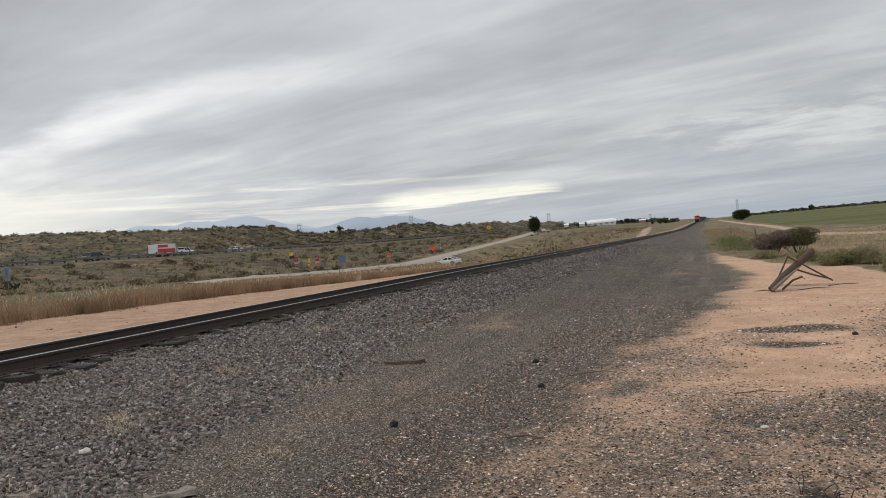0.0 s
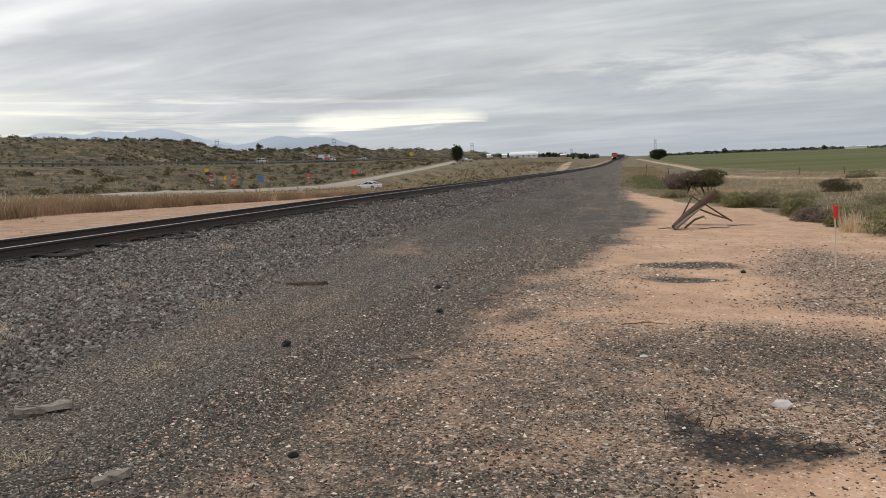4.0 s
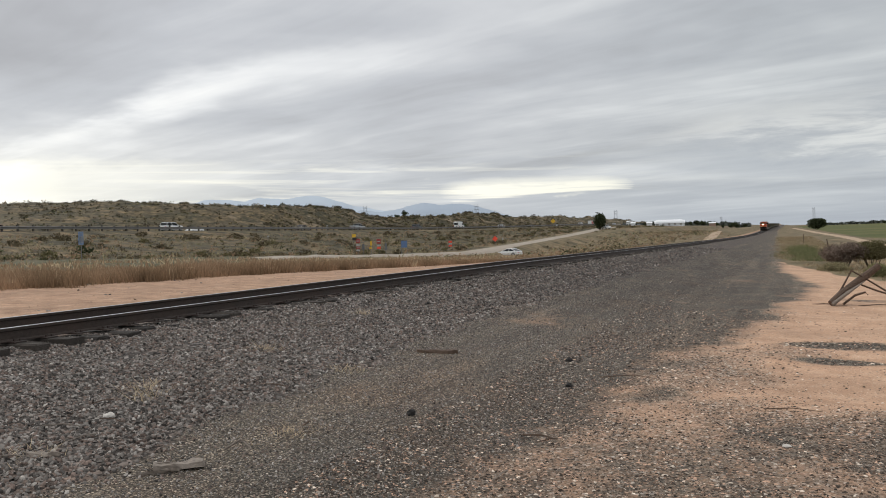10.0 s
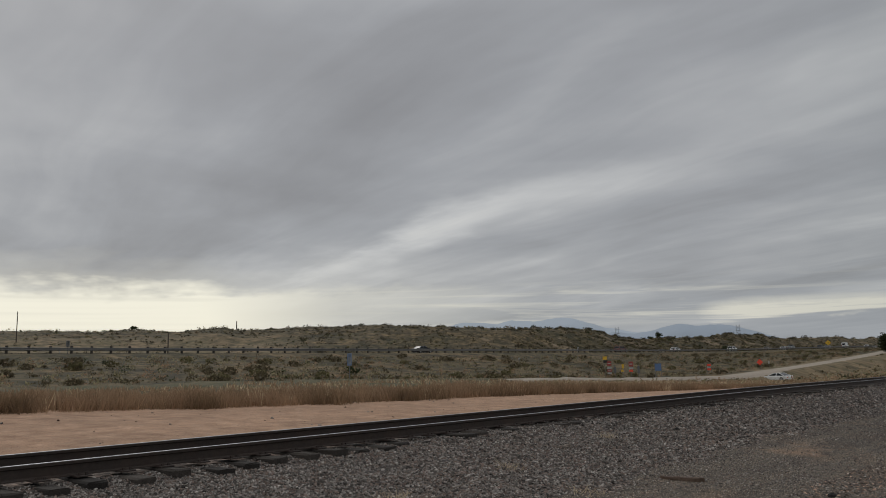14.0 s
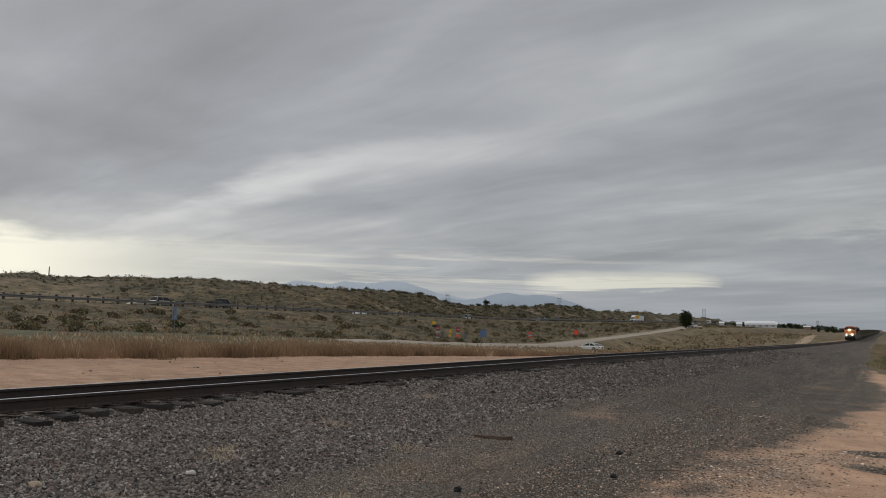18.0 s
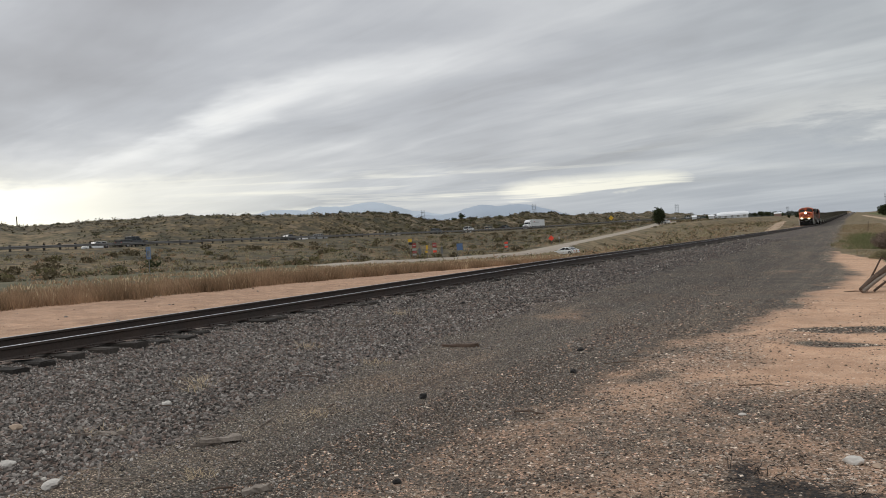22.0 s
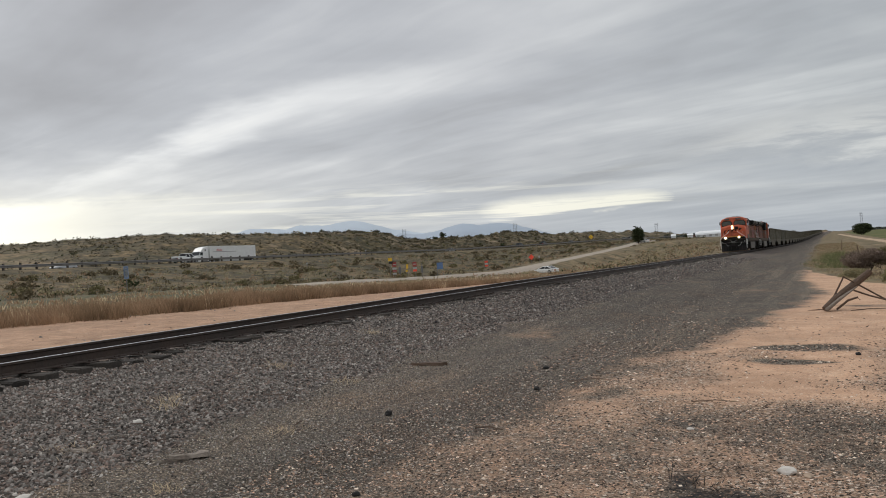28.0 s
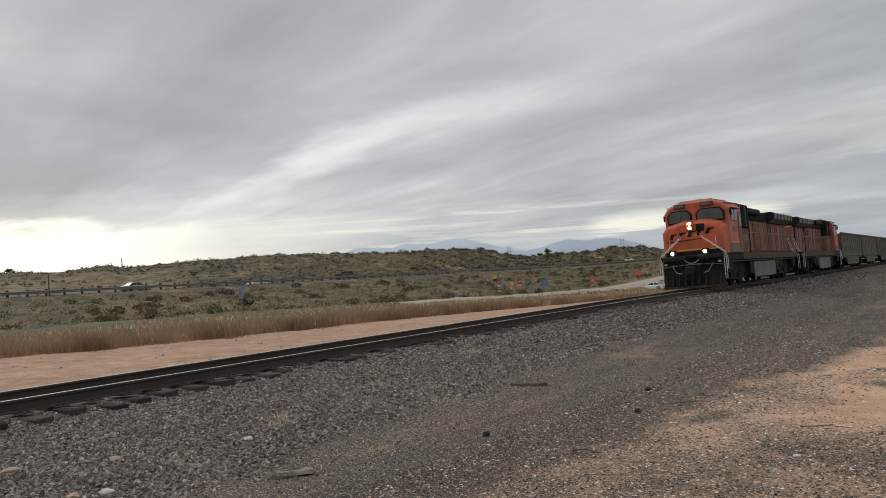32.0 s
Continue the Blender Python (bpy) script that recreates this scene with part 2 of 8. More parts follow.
def ground_material():
    """Soil whose kinds (ballast, sand, dry grass, green, crop, soot, pebbles) follow the sheet's own attributes, broken up by noise."""
    m = bpy.data.materials.new("open_ground")
    m.use_nodes = True
    t = m.node_tree
    bsdf = t.nodes["Principled BSDF"]
    bsdf.inputs["Roughness"].default_value, bsdf.inputs["Specular IOR Level"].default_value = 0.92, 0.25
    where = t.nodes.new("ShaderNodeNewGeometry").outputs["Position"]

    def zone(name):
        node = t.nodes.new("ShaderNodeAttribute")
        node.attribute_name = name
        return node.outputs["Fac"]

    n_fine, n_mid, n_big = speckle(t, where, 28.0, 4.0, 0.6), speckle(t, where, 2.6, 5.0, 0.6), speckle(t, where, 0.12, 5.0, 0.6)

    def crisp(weight, noise_value, reach=0.5, low=0.42, high=0.58):
        return ramp(t, calc(t, "ADD", weight, calc(t, "MULTIPLY", calc(t, "SUBTRACT", noise_value, 0.5), reach)), [(low, 0.0), (high, 1.0)])

    cells = socket(t, "ShaderNodeTexVoronoi", Scale=40.0)
    t.links.new(where, cells.inputs["Vector"])
    cell_tone = t.nodes.new("ShaderNodeSeparateColor")
    t.links.new(cells.outputs["Color"], cell_tone.inputs[0])
    pick = cell_tone.outputs[0]
    big_cells = socket(t, "ShaderNodeTexVoronoi", Scale=17.0)
    t.links.new(where, big_cells.inputs["Vector"])
    big_tone = t.nodes.new("ShaderNodeSeparateColor")
    t.links.new(big_cells.outputs["Color"], big_tone.inputs[0])

    sand = ramp(t, n_mid, [(0.25, (0.41, 0.250, 0.158)), (0.5, (0.52, 0.324, 0.210)), (0.75, (0.60, 0.40, 0.272))])
    tiny = socket(t, "ShaderNodeTexVoronoi", Scale=85.0)
    t.links.new(where, tiny.inputs["Vector"])
    tiny_tone = t.nodes.new("ShaderNodeSeparateColor")
    t.links.new(tiny.outputs["Color"], tiny_tone.inputs[0])
    sand = mixed(t, ramp(t, tiny_tone.outputs[1], [(0.02, 0.75), (0.05, 0.0)]), sand, (0.12, 0.085, 0.06))
    sand = mixed(t, ramp(t, tiny_tone.outputs[1], [(0.955, 0.0), (0.975, 0.7)]), sand, (0.72, 0.60, 0.48))
    sand = mixed(t, 1.0, sand, ramp(t, speckle(t, where, 0.55, 5.0, 0.65), [(0.35, 0.86), (0.65, 1.12)]), "MULTIPLY")
    sand = mixed(t, 1.0, sand, ramp(t, n_fine, [(0.3, 0.82), (0.7, 1.14)]), "MULTIPLY")
    ballast = ramp(t, big_tone.outputs[0], [(0.0, (0.028, 0.025, 0.023)), (0.45, (0.086, 0.077, 0.070)), (0.8, (0.170, 0.151, 0.136)), (1.0, (0.29, 0.26, 0.235))])
    rust = ramp(t, speckle(t, where, 0.9, 4.0, 0.6), [(0.38, 0.0), (0.62, 0.9)])
    ballast = mixed(t, rust, ballast, mixed(t, 1.0, ballast, (1.28, 1.04, 0.91), "MULTIPLY"))
    apart = t.nodes.new("ShaderNodeSeparateXYZ")
    t.links.new(where, apart.inputs[0])
    ruts = speckle(t, combine(t, calc(t, "MULTIPLY", apart.outputs[0], 1.25), calc(t, "MULTIPLY", apart.outputs[1], 0.07), 2.0), 1.0, 4.0, 0.6, 0.4)
    fines = ramp(t, tiny_tone.outputs[2], [(0.0, (0.022, 0.019, 0.017)), (0.45, (0.068, 0.060, 0.049)), (0.78, (0.142, 0.123, 0.100)), (0.93, (0.28, 0.235, 0.185)), (1.0, (0.54, 0.47, 0.39))])
    fines = mixed(t, 1.0, fines, ramp(t, ruts, [(0.34, (0.72, 0.72, 0.73)), (0.5, (1.0, 0.99, 0.98)), (0.66, (1.42, 1.34, 1.26))]), "MULTIPLY")
    stained = ramp(t, speckle(t, where, 0.42, 5.0, 0.62, 0.5), [(0.48, 0.0), (0.66, 0.8)])
    fines = mixed(t, stained, fines, mixed(t, 1.0, fines, (1.30, 1.13, 1.03), "MULTIPLY"))
    pebble = ramp(t, tiny_tone.outputs[0], [(0.0, (0.018, 0.014, 0.011)), (0.35, (0.084, 0.056, 0.038)), (0.7, (0.25, 0.165, 0.108)), (0.86, (0.44, 0.32, 0.23)), (1.0, (0.70, 0.58, 0.47))])
    pebble = mixed(t, ramp(t, pick, [(0.55, 0.0), (0.62, 1.0)]), pebble, ramp(t, pick, [(0.6, (0.035, 0.03, 0.026)), (0.78, (0.15, 0.12, 0.095)), (0.92, (0.33, 0.265, 0.21)), (1.0, (0.7, 0.62, 0.54))]))
    dry = ramp(t, speckle(t, where, 0.35, 7.0, 0.68), [(0.3, (0.088, 0.070, 0.043)), (0.48, (0.155, 0.120, 0.075)), (0.62, (0.235, 0.178, 0.114)), (0.78, (0.37, 0.28, 0.185))])
    brush = ramp(t, speckle(t, where, 0.6, 7.0, 0.75), [(0.3, (0.027, 0.025, 0.017)), (0.43, (0.061, 0.053, 0.036)), (0.57, (0.115, 0.095, 0.065)), (0.70, (0.225, 0.182, 0.130))])
    green = ramp(t, speckle(t, where, 0.8, 5.0, 0.65), [(0.3, (0.045, 0.052, 0.024)), (0.55, (0.082, 0.082, 0.042)), (0.75, (0.15, 0.125, 0.07))])
    strips = speckle(t, combine(t, calc(t, "MULTIPLY", apart.outputs[0], 0.006), calc(t, "MULTIPLY", apart.outputs[1], 0.03), 0.0), 1.0, 4.0, 0.6)
    crop = ramp(t, strips, [(0.3, (0.058, 0.070, 0.016)), (0.5, (0.090, 0.097, 0.026)), (0.7, (0.145, 0.126, 0.046))])
    crop = mixed(t, 1.0, crop, ramp(t, speckle(t, where, 1.4, 5.0), [(0.3, 0.8), (0.7, 1.2)]), "MULTIPLY")

    patch = speckle(t, where, 0.055, 6.0, 0.66)
    brush = mixed(t, 1.0, brush, ramp(t, patch, [(0.32, (0.50, 0.54, 0.45)), (0.45, (0.95, 0.93, 0.82)), (0.55, (1.12, 1.02, 0.92)), (0.66, (1.55, 1.40, 1.25))]), "MULTIPLY")
    clumps = speckle(t, where, 0.22, 5.0, 0.62)
    brush = mixed(t, 1.0, brush, ramp(t, clumps, [(0.36, (0.50, 0.54, 0.46)), (0.48, (0.95, 0.95, 0.85)), (0.60, (1.30, 1.24, 1.04))]), "MULTIPLY")
    eroded = ramp(t, speckle(t, where, 0.075, 6.0, 0.72, 0.6), [(0.56, 0.0), (0.63, 1.0)])
    brush = mixed(t, calc(t, "MULTIPLY", eroded, zone("bare")), brush, ramp(t, n_mid, [(0.3, (0.20, 0.148, 0.098)), (0.7, (0.40, 0.31, 0.215))]))
    dry = mixed(t, 1.0, dry, ramp(t, patch, [(0.35, (0.78, 0.84, 0.74)), (0.65, (1.1, 1.05, 1.0))]), "MULTIPLY")
    dry = mixed(t, 1.0, dry, ramp(t, clumps, [(0.36, (0.66, 0.68, 0.62)), (0.47, (1.0, 1.0, 0.98)), (0.62, (1.28, 1.24, 1.2))]), "MULTIPLY")
    clods = mixed(t, 1.0, mixed(t, ramp(t, tiny_tone.outputs[1], [(0.06, 0.8), (0.10, 0.0)]), sand, (0.15, 0.10, 0.07)), ramp(t, speckle(t, where, 1.6, 6.0, 0.7), [(0.35, (0.60, 0.57, 0.55)), (0.55, (0.84, 0.83, 0.82)), (0.7, (0.98, 0.96, 0.95))]), "MULTIPLY")
    sand = mixed(t, zone("dirt"), sand, clods)
    value = mixed(t, crisp(zone("dry"), n_mid, 0.6), sand, dry)
    value = mixed(t, crisp(zone("brush"), n_mid, 0.5, 0.35, 0.65), value, brush)
    value = mixed(t, crisp(zone("green"), n_mid, 0.7, 0.35, 0.7), value, green)
    value = mixed(t, crisp(zone("crop"), n_mid, 0.1), value, crop)
    n_soft = speckle(t, where, 0.9, 6.0, 0.68)
    value = mixed(t, crisp(zone("pebble"), n_soft, 1.2, 0.28, 0.72), value, mixed(t, crisp(n_fine, n_mid, 0.5, 0.30, 0.50), value, pebble))
    value = mixed(t, calc(t, "MULTIPLY", crisp(calc(t, "ADD", zone("fines"), calc(t, "MULTIPLY", calc(t, "SUBTRACT", n_mid, 0.5), 0.7)), n_soft, 1.1, 0.24, 0.70), ramp(t, n_fine, [(0.30, 0.86), (0.5, 1.0)])), value, fines)
    value = mixed(t, crisp(zone("ballast"), n_mid, 0.5, 0.4, 0.6), value, ballast)
    value = mixed(t, calc(t, "MULTIPLY", zone("coal_dust"), ramp(t, n_soft, [(0.35, 0.50), (0.65, 0.12)])), value, (0.040, 0.036, 0.033))
    value = mixed(t, calc(t, "MULTIPLY", crisp(zone("soot"), speckle(t, where, 9.0, 5.0, 0.65), 1.3, 0.34, 0.80), ramp(t, n_fine, [(0.35, 0.78), (0.6, 1.0)])), value, (0.018, 0.017, 0.017))
    t.links.new(value, bsdf.inputs["Base Color"])
    node = socket(t, "ShaderNodeBump", Strength=0.9, Distance=0.03)
    stones = calc(t, "SUBTRACT", 1.0, calc(t, "MULTIPLY", big_cells.outputs["Distance"], 1.2))
    grains = calc(t, "SUBTRACT", 1.0, cells.outputs["Distance"])
    height = calc(t, "ADD", calc(t, "MULTIPLY", stones, zone("ballast")), calc(t, "MULTIPLY", grains, calc(t, "ADD", calc(t, "MULTIPLY", zone("pebble"), 0.35), calc(t, "MULTIPLY", zone("fines"), 0.4))))
    height = calc(t, "ADD", height, calc(t, "MULTIPLY", n_mid, 0.8))
    t.links.new(height, node.inputs["Height"])
    t.links.new(node.outputs[0], bsdf.inputs["Normal"])
    return m


M = {}
M["ground"] = ground_material()
for key, args in dict(
    steel_rail=dict(color=(0.040, 0.029, 0.024), rough=0.75, grain=0.3, stain=0.4, dirt=(0.075, 0.042, 0.028), bump=0.3),
    rail_head=dict(color=(0.55, 0.56, 0.58), rough=0.36, metal=1.0, grain=0.08, grain_scale=4),
    tie_wood=dict(color=(0.036, 0.030, 0.026), rough=0.95, grain=0.5, grain_scale=14, stain=0.35, dirt=(0.09, 0.075, 0.06), bump=0.8, random_value=0.5),
    rock=dict(color=(0.182, 0.162, 0.146), rough=0.95, grain=0.35, grain_scale=40, island=0.82, spec=0.2),
    rock_dark=dict(color=(0.090, 0.079, 0.071), rough=0.95, grain=0.35, grain_scale=40, island=0.7, spec=0.2),
    rock_red=dict(color=(0.185, 0.138, 0.116), rough=0.95, grain=0.25, grain_scale=30, island=0.45, spec=0.2),
    rock_pale=dict(color=(0.34, 0.31, 0.28), rough=0.9, grain=0.25, grain_scale=35, island=0.5, spec=0.2),
    pebble=dict(color=(0.34, 0.222, 0.158), rough=0.95, grain=0.25, grain_scale=60, island=0.85, spec=0.2),
    pebble_dark=dict(color=(0.066, 0.050, 0.039), rough=0.95, grain=0.3, grain_scale=40, island=0.7, spec=0.2),
    stone_pale=dict(color=(0.60, 0.51, 0.42), rough=0.9, grain=0.2, grain_scale=25, island=0.5, spec=0.2),
    white_stone=dict(color=(0.62, 0.58, 0.53), rough=0.9, grain=0.15, grain_scale=18, stain=0.25, bump=0.5),
    tan_stone=dict(color=(0.40, 0.30, 0.22), rough=0.9, grain=0.2, grain_scale=18, stain=0.2, bump=0.5),
    black_lump=dict(color=(0.020, 0.018, 0.017), rough=0.85, grain=0.4, bump=0.9, bump_scale=30),
    grey_wood=dict(color=(0.25, 0.21, 0.175), rough=0.95, grain=0.4, grain_scale=26, stain=0.25, dirt=(0.08, 0.06, 0.045), bump=0.8, bump_scale=35),
    dark_wood=dict(color=(0.105, 0.068, 0.048), rough=0.95, grain=0.45, grain_scale=22, stain=0.3, dirt=(0.16, 0.12, 0.09), bump=0.8, bump_scale=35),
    dry_grass=dict(color=(0.37, 0.25, 0.16), rough=0.95, grain=0.2, grain_scale=1.2, island=0.2, spec=0.1, leafy=0.4),
    rust_grass=dict(color=(0.27, 0.185, 0.115), rough=0.95, grain=0.2, grain_scale=1.2, island=0.25, spec=0.1, leafy=0.4),
    straw=dict(color=(0.66, 0.53, 0.36), rough=0.95, grain=0.2, grain_scale=2.0, island=0.25, spec=0.1, leafy=0.4),
    sage_leaf=dict(color=(0.33, 0.29, 0.175), rough=0.9, grain=0.2, grain_scale=2, island=0.3, spec=0.1, leafy=0.4),
    brush_leaf=dict(color=(0.138, 0.113, 0.071), rough=0.95, grain=0.3, grain_scale=0.3, island=0.4, spec=0.1, leafy=0.35),
    hill_leaf=dict(color=(0.092, 0.079, 0.053), rough=0.95, grain=0.3, grain_scale=0.3, island=0.45, spec=0.1, leafy=0.3),
    bush_leaf=dict(color=(0.165, 0.145, 0.075), rough=0.9, grain=0.25, grain_scale=0.5, island=0.35, spec=0.1, leafy=0.3),
    weed_leaf=dict(color=(0.150, 0.165, 0.075), rough=0.85, grain=0.2, grain_scale=2, island=0.35, spec=0.1, leafy=0.4),
    green_leaf=dict(color=(0.26, 0.245, 0.125), rough=0.85, grain=0.2, grain_scale=2, island=0.35, spec=0.1, leafy=0.4),
    grey_twig=dict(color=(0.235, 0.180, 0.145), rough=0.95, grain=0.3, grain_scale=4, island=0.35, spec=0.1, leafy=0.35),
    tree_leaf=dict(color=(0.058, 0.070, 0.034), rough=0.85, grain=0.2, grain_scale=0.6, island=0.4, spec=0.15, leafy=0.3),
    bark=dict(color=(0.075, 0.057, 0.043), rough=0.95, grain=0.35, bump=0.8),
    orange_paint=dict(color=(0.60, 0.105, 0.036), rough=0.5, grain=0.16, grain_scale=5, stain=0.5, stain_scale=1.6, dirt=(0.17, 0.065, 0.036), bump=0.05, streak=0.35),
    faded_orange=dict(color=(0.33, 0.098, 0.050), rough=0.7, grain=0.25, grain_scale=4, stain=0.75, stain_scale=1.3, dirt=(0.15, 0.085, 0.058), bump=0.08, streak=0.75),
    red_panel=dict(color=(0.30, 0.035, 0.022), rough=0.5, grain=0.15, stain=0.4, dirt=(0.12, 0.05, 0.035), streak=0.50),
    black_paint=dict(color=(0.010, 0.010, 0.011), rough=0.7, grain=0.35, grain_scale=4, stain=0.5, stain_scale=2.2, dirt=(0.034, 0.028, 0.023), spec=0.15),
    dark_iron=dict(color=(0.018, 0.017, 0.016), rough=0.85, grain=0.35, stain=0.5, dirt=(0.05, 0.039, 0.030), bump=0.4, spec=0.25),
    grime=dict(color=(0.085, 0.066, 0.052), rough=0.85, grain=0.3, grain_scale=3, stain=0.5, stain_scale=1.2, dirt=(0.13, 0.085, 0.06), spec=0.2, streak=0.60),
    dust_orange=dict(color=(0.25, 0.095, 0.056), rough=0.8, grain=0.25, grain_scale=2, stain=0.7, stain_scale=1.1, dirt=(0.11, 0.08, 0.062), spec=0.25, streak=0.75),
    dust_panel=dict(color=(0.21, 0.195, 0.175), rough=0.8, grain=0.2, grain_scale=3, stain=0.5, stain_scale=1.0, dirt=(0.13, 0.115, 0.10), spec=0.2, streak=0.50),
    # dusty metal grey; on the radiator sides it stands for a reflection
    dusty_grey=dict(color=(0.20, 0.195, 0.185), rough=0.7, grain=0.15, stain=0.45, dirt=(0.11, 0.095, 0.08), streak=0.50),
    pale_grey=dict(color=(0.42, 0.42, 0.40), rough=0.6, grain=0.1, stain=0.35, dirt=(0.2, 0.18, 0.15)),
    hopper_paint=dict(color=(0.108, 0.096, 0.062), rough=0.8, grain=0.2, grain_scale=2.5, stain=0.6, stain_scale=0.6, dirt=(0.07, 0.055, 0.04), random_value=0.28, bump=0.1, streak=0.60),
    coal=dict(color=(0.018, 0.018, 0.019), rough=0.8, grain=0.4, grain_scale=9, bump=1.0, bump_scale=8),
    rail_white=dict(color=(0.72, 0.72, 0.69), rough=0.5, stain=0.3, stain_scale=3),
    yellow_stripe=dict(color=(0.62, 0.36, 0.04), rough=0.5, stain=0.4),
    number_board=dict(color=(0.05, 0.05, 0.05), rough=0.4),
    headlight=dict(color=(1.0, 0.74, 0.42), rough=0.3, emit=220.0),
    ditch_light=dict(color=(1.0, 0.70, 0.36), rough=0.3, emit=180.0),
    glass=dict(color=(0.014, 0.017, 0.019), rough=0.12, spec=0.45),
    # base colour lightened to stand for the sky mirrored in the windscreens
    windscreen_glass=dict(color=(0.085, 0.105, 0.10), rough=0.12, spec=0.8, grain=0.25, grain_scale=2.5),
    tyre=dict(color=(0.022, 0.022, 0.022), rough=0.9, grain=0.2),
    hub=dict(color=(0.45, 0.45, 0.46), rough=0.35, metal=0.8),
    white_paint=dict(color=(0.78, 0.78, 0.77), rough=0.3, grain=0.03, stain=0.08),
    silver_paint=dict(color=(0.40, 0.41, 0.42), rough=0.3, metal=0.3, stain=0.1),
    tan_paint=dict(color=(0.34, 0.29, 0.22), rough=0.3, metal=0.2, stain=0.1),
    dark_paint=dict(color=(0.035, 0.038, 0.042), rough=0.3, stain=0.15),
    maroon_paint=dict(color=(0.12, 0.03, 0.025), rough=0.35, stain=0.1),
    box_white=dict(color=(0.74, 0.74, 0.73), rough=0.5, grain=0.04, stain=0.12),
    decal_red=dict(color=(0.48, 0.05, 0.05), rough=0.5),
    decal_grey=dict(color=(0.30, 0.28, 0.29), rough=0.5),
    tail_red=dict(color=(0.45, 0.02, 0.02), rough=0.3),
    lamp_clear=dict(color=(0.8, 0.8, 0.78), rough=0.15),
    asphalt=dict(color=(0.060, 0.058, 0.056), rough=0.9, grain=0.25, grain_scale=6, stain=0.3, stain_scale=0.2, dirt=(0.09, 0.083, 0.075)),
    gravel_road=dict(color=(0.36, 0.305, 0.245), rough=0.95, grain=0.22, grain_scale=3, stain=0.4, stain_scale=0.25, dirt=(0.20, 0.17, 0.13), bump=0.5),
    sand_track=dict(color=(0.43, 0.31, 0.21), rough=0.95, grain=0.2, grain_scale=3, stain=0.35, stain_scale=0.3, dirt=(0.30, 0.22, 0.15), bump=0.5),
    line_paint=dict(color=(0.6, 0.58, 0.5), rough=0.7, stain=0.3),
    galvanised=dict(color=(0.165, 0.16, 0.155), rough=0.75, metal=0.0, grain=0.15, stain=0.25, dirt=(0.24, 0.22, 0.2)),
    post_wood=dict(color=(0.055, 0.046, 0.039), rough=0.95, grain=0.3, random_value=0.3, bump=0.4),
    sign_blue=dict(color=(0.095, 0.17, 0.33), rough=0.45, stain=0.15),
    mile_blue=dict(color=(0.20, 0.28, 0.44), rough=0.5, stain=0.2),
    sign_white=dict(color=(0.42, 0.42, 0.41), rough=0.45, stain=0.1),
    sign_yellow=dict(color=(0.80, 0.48, 0.03), rough=0.5, stain=0.2),
    sign_red=dict(color=(0.34, 0.045, 0.04), rough=0.5, stain=0.2),
    sign_orange=dict(color=(0.95, 0.09, 0.045), rough=0.5, grain=0.05),
    sign_black=dict(color=(0.02, 0.02, 0.02), rough=0.5),
    sign_back=dict(color=(0.16, 0.165, 0.17), rough=0.6, metal=0.2),
    flag_red=dict(color=(0.70, 0.045, 0.035), rough=0.7, grain=0.1),
    lath=dict(color=(0.66, 0.57, 0.46), rough=0.85, grain=0.15),
    lath_white=dict(color=(0.78, 0.76, 0.72), rough=0.8, grain=0.08),
    shed_white=dict(color=(0.76, 0.77, 0.78), rough=0.5, grain=0.05, stain=0.1),
    shed_roof=dict(color=(0.82, 0.83, 0.84), rough=0.5, grain=0.05),
    brick_house=dict(color=(0.32, 0.22, 0.17), rough=0.8, grain=0.15),
    far_wood=dict(color=(0.075, 0.085, 0.068), rough=0.95, grain=0.3, grain_scale=0.05, island=0.4),
    # range colours carry the air's blue haze, paler for the farther one
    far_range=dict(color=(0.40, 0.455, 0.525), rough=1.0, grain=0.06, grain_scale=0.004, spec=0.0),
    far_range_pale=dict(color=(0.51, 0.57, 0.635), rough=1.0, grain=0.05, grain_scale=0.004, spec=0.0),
    pole_wood=dict(color=(0.075, 0.06, 0.05), rough=0.95, grain=0.3),
    lattice_steel=dict(color=(0.42, 0.45, 0.49), rough=0.7, metal=0.2),
).items():
    M[key] = material(key, **args)

# ---------------- shapes ----------------


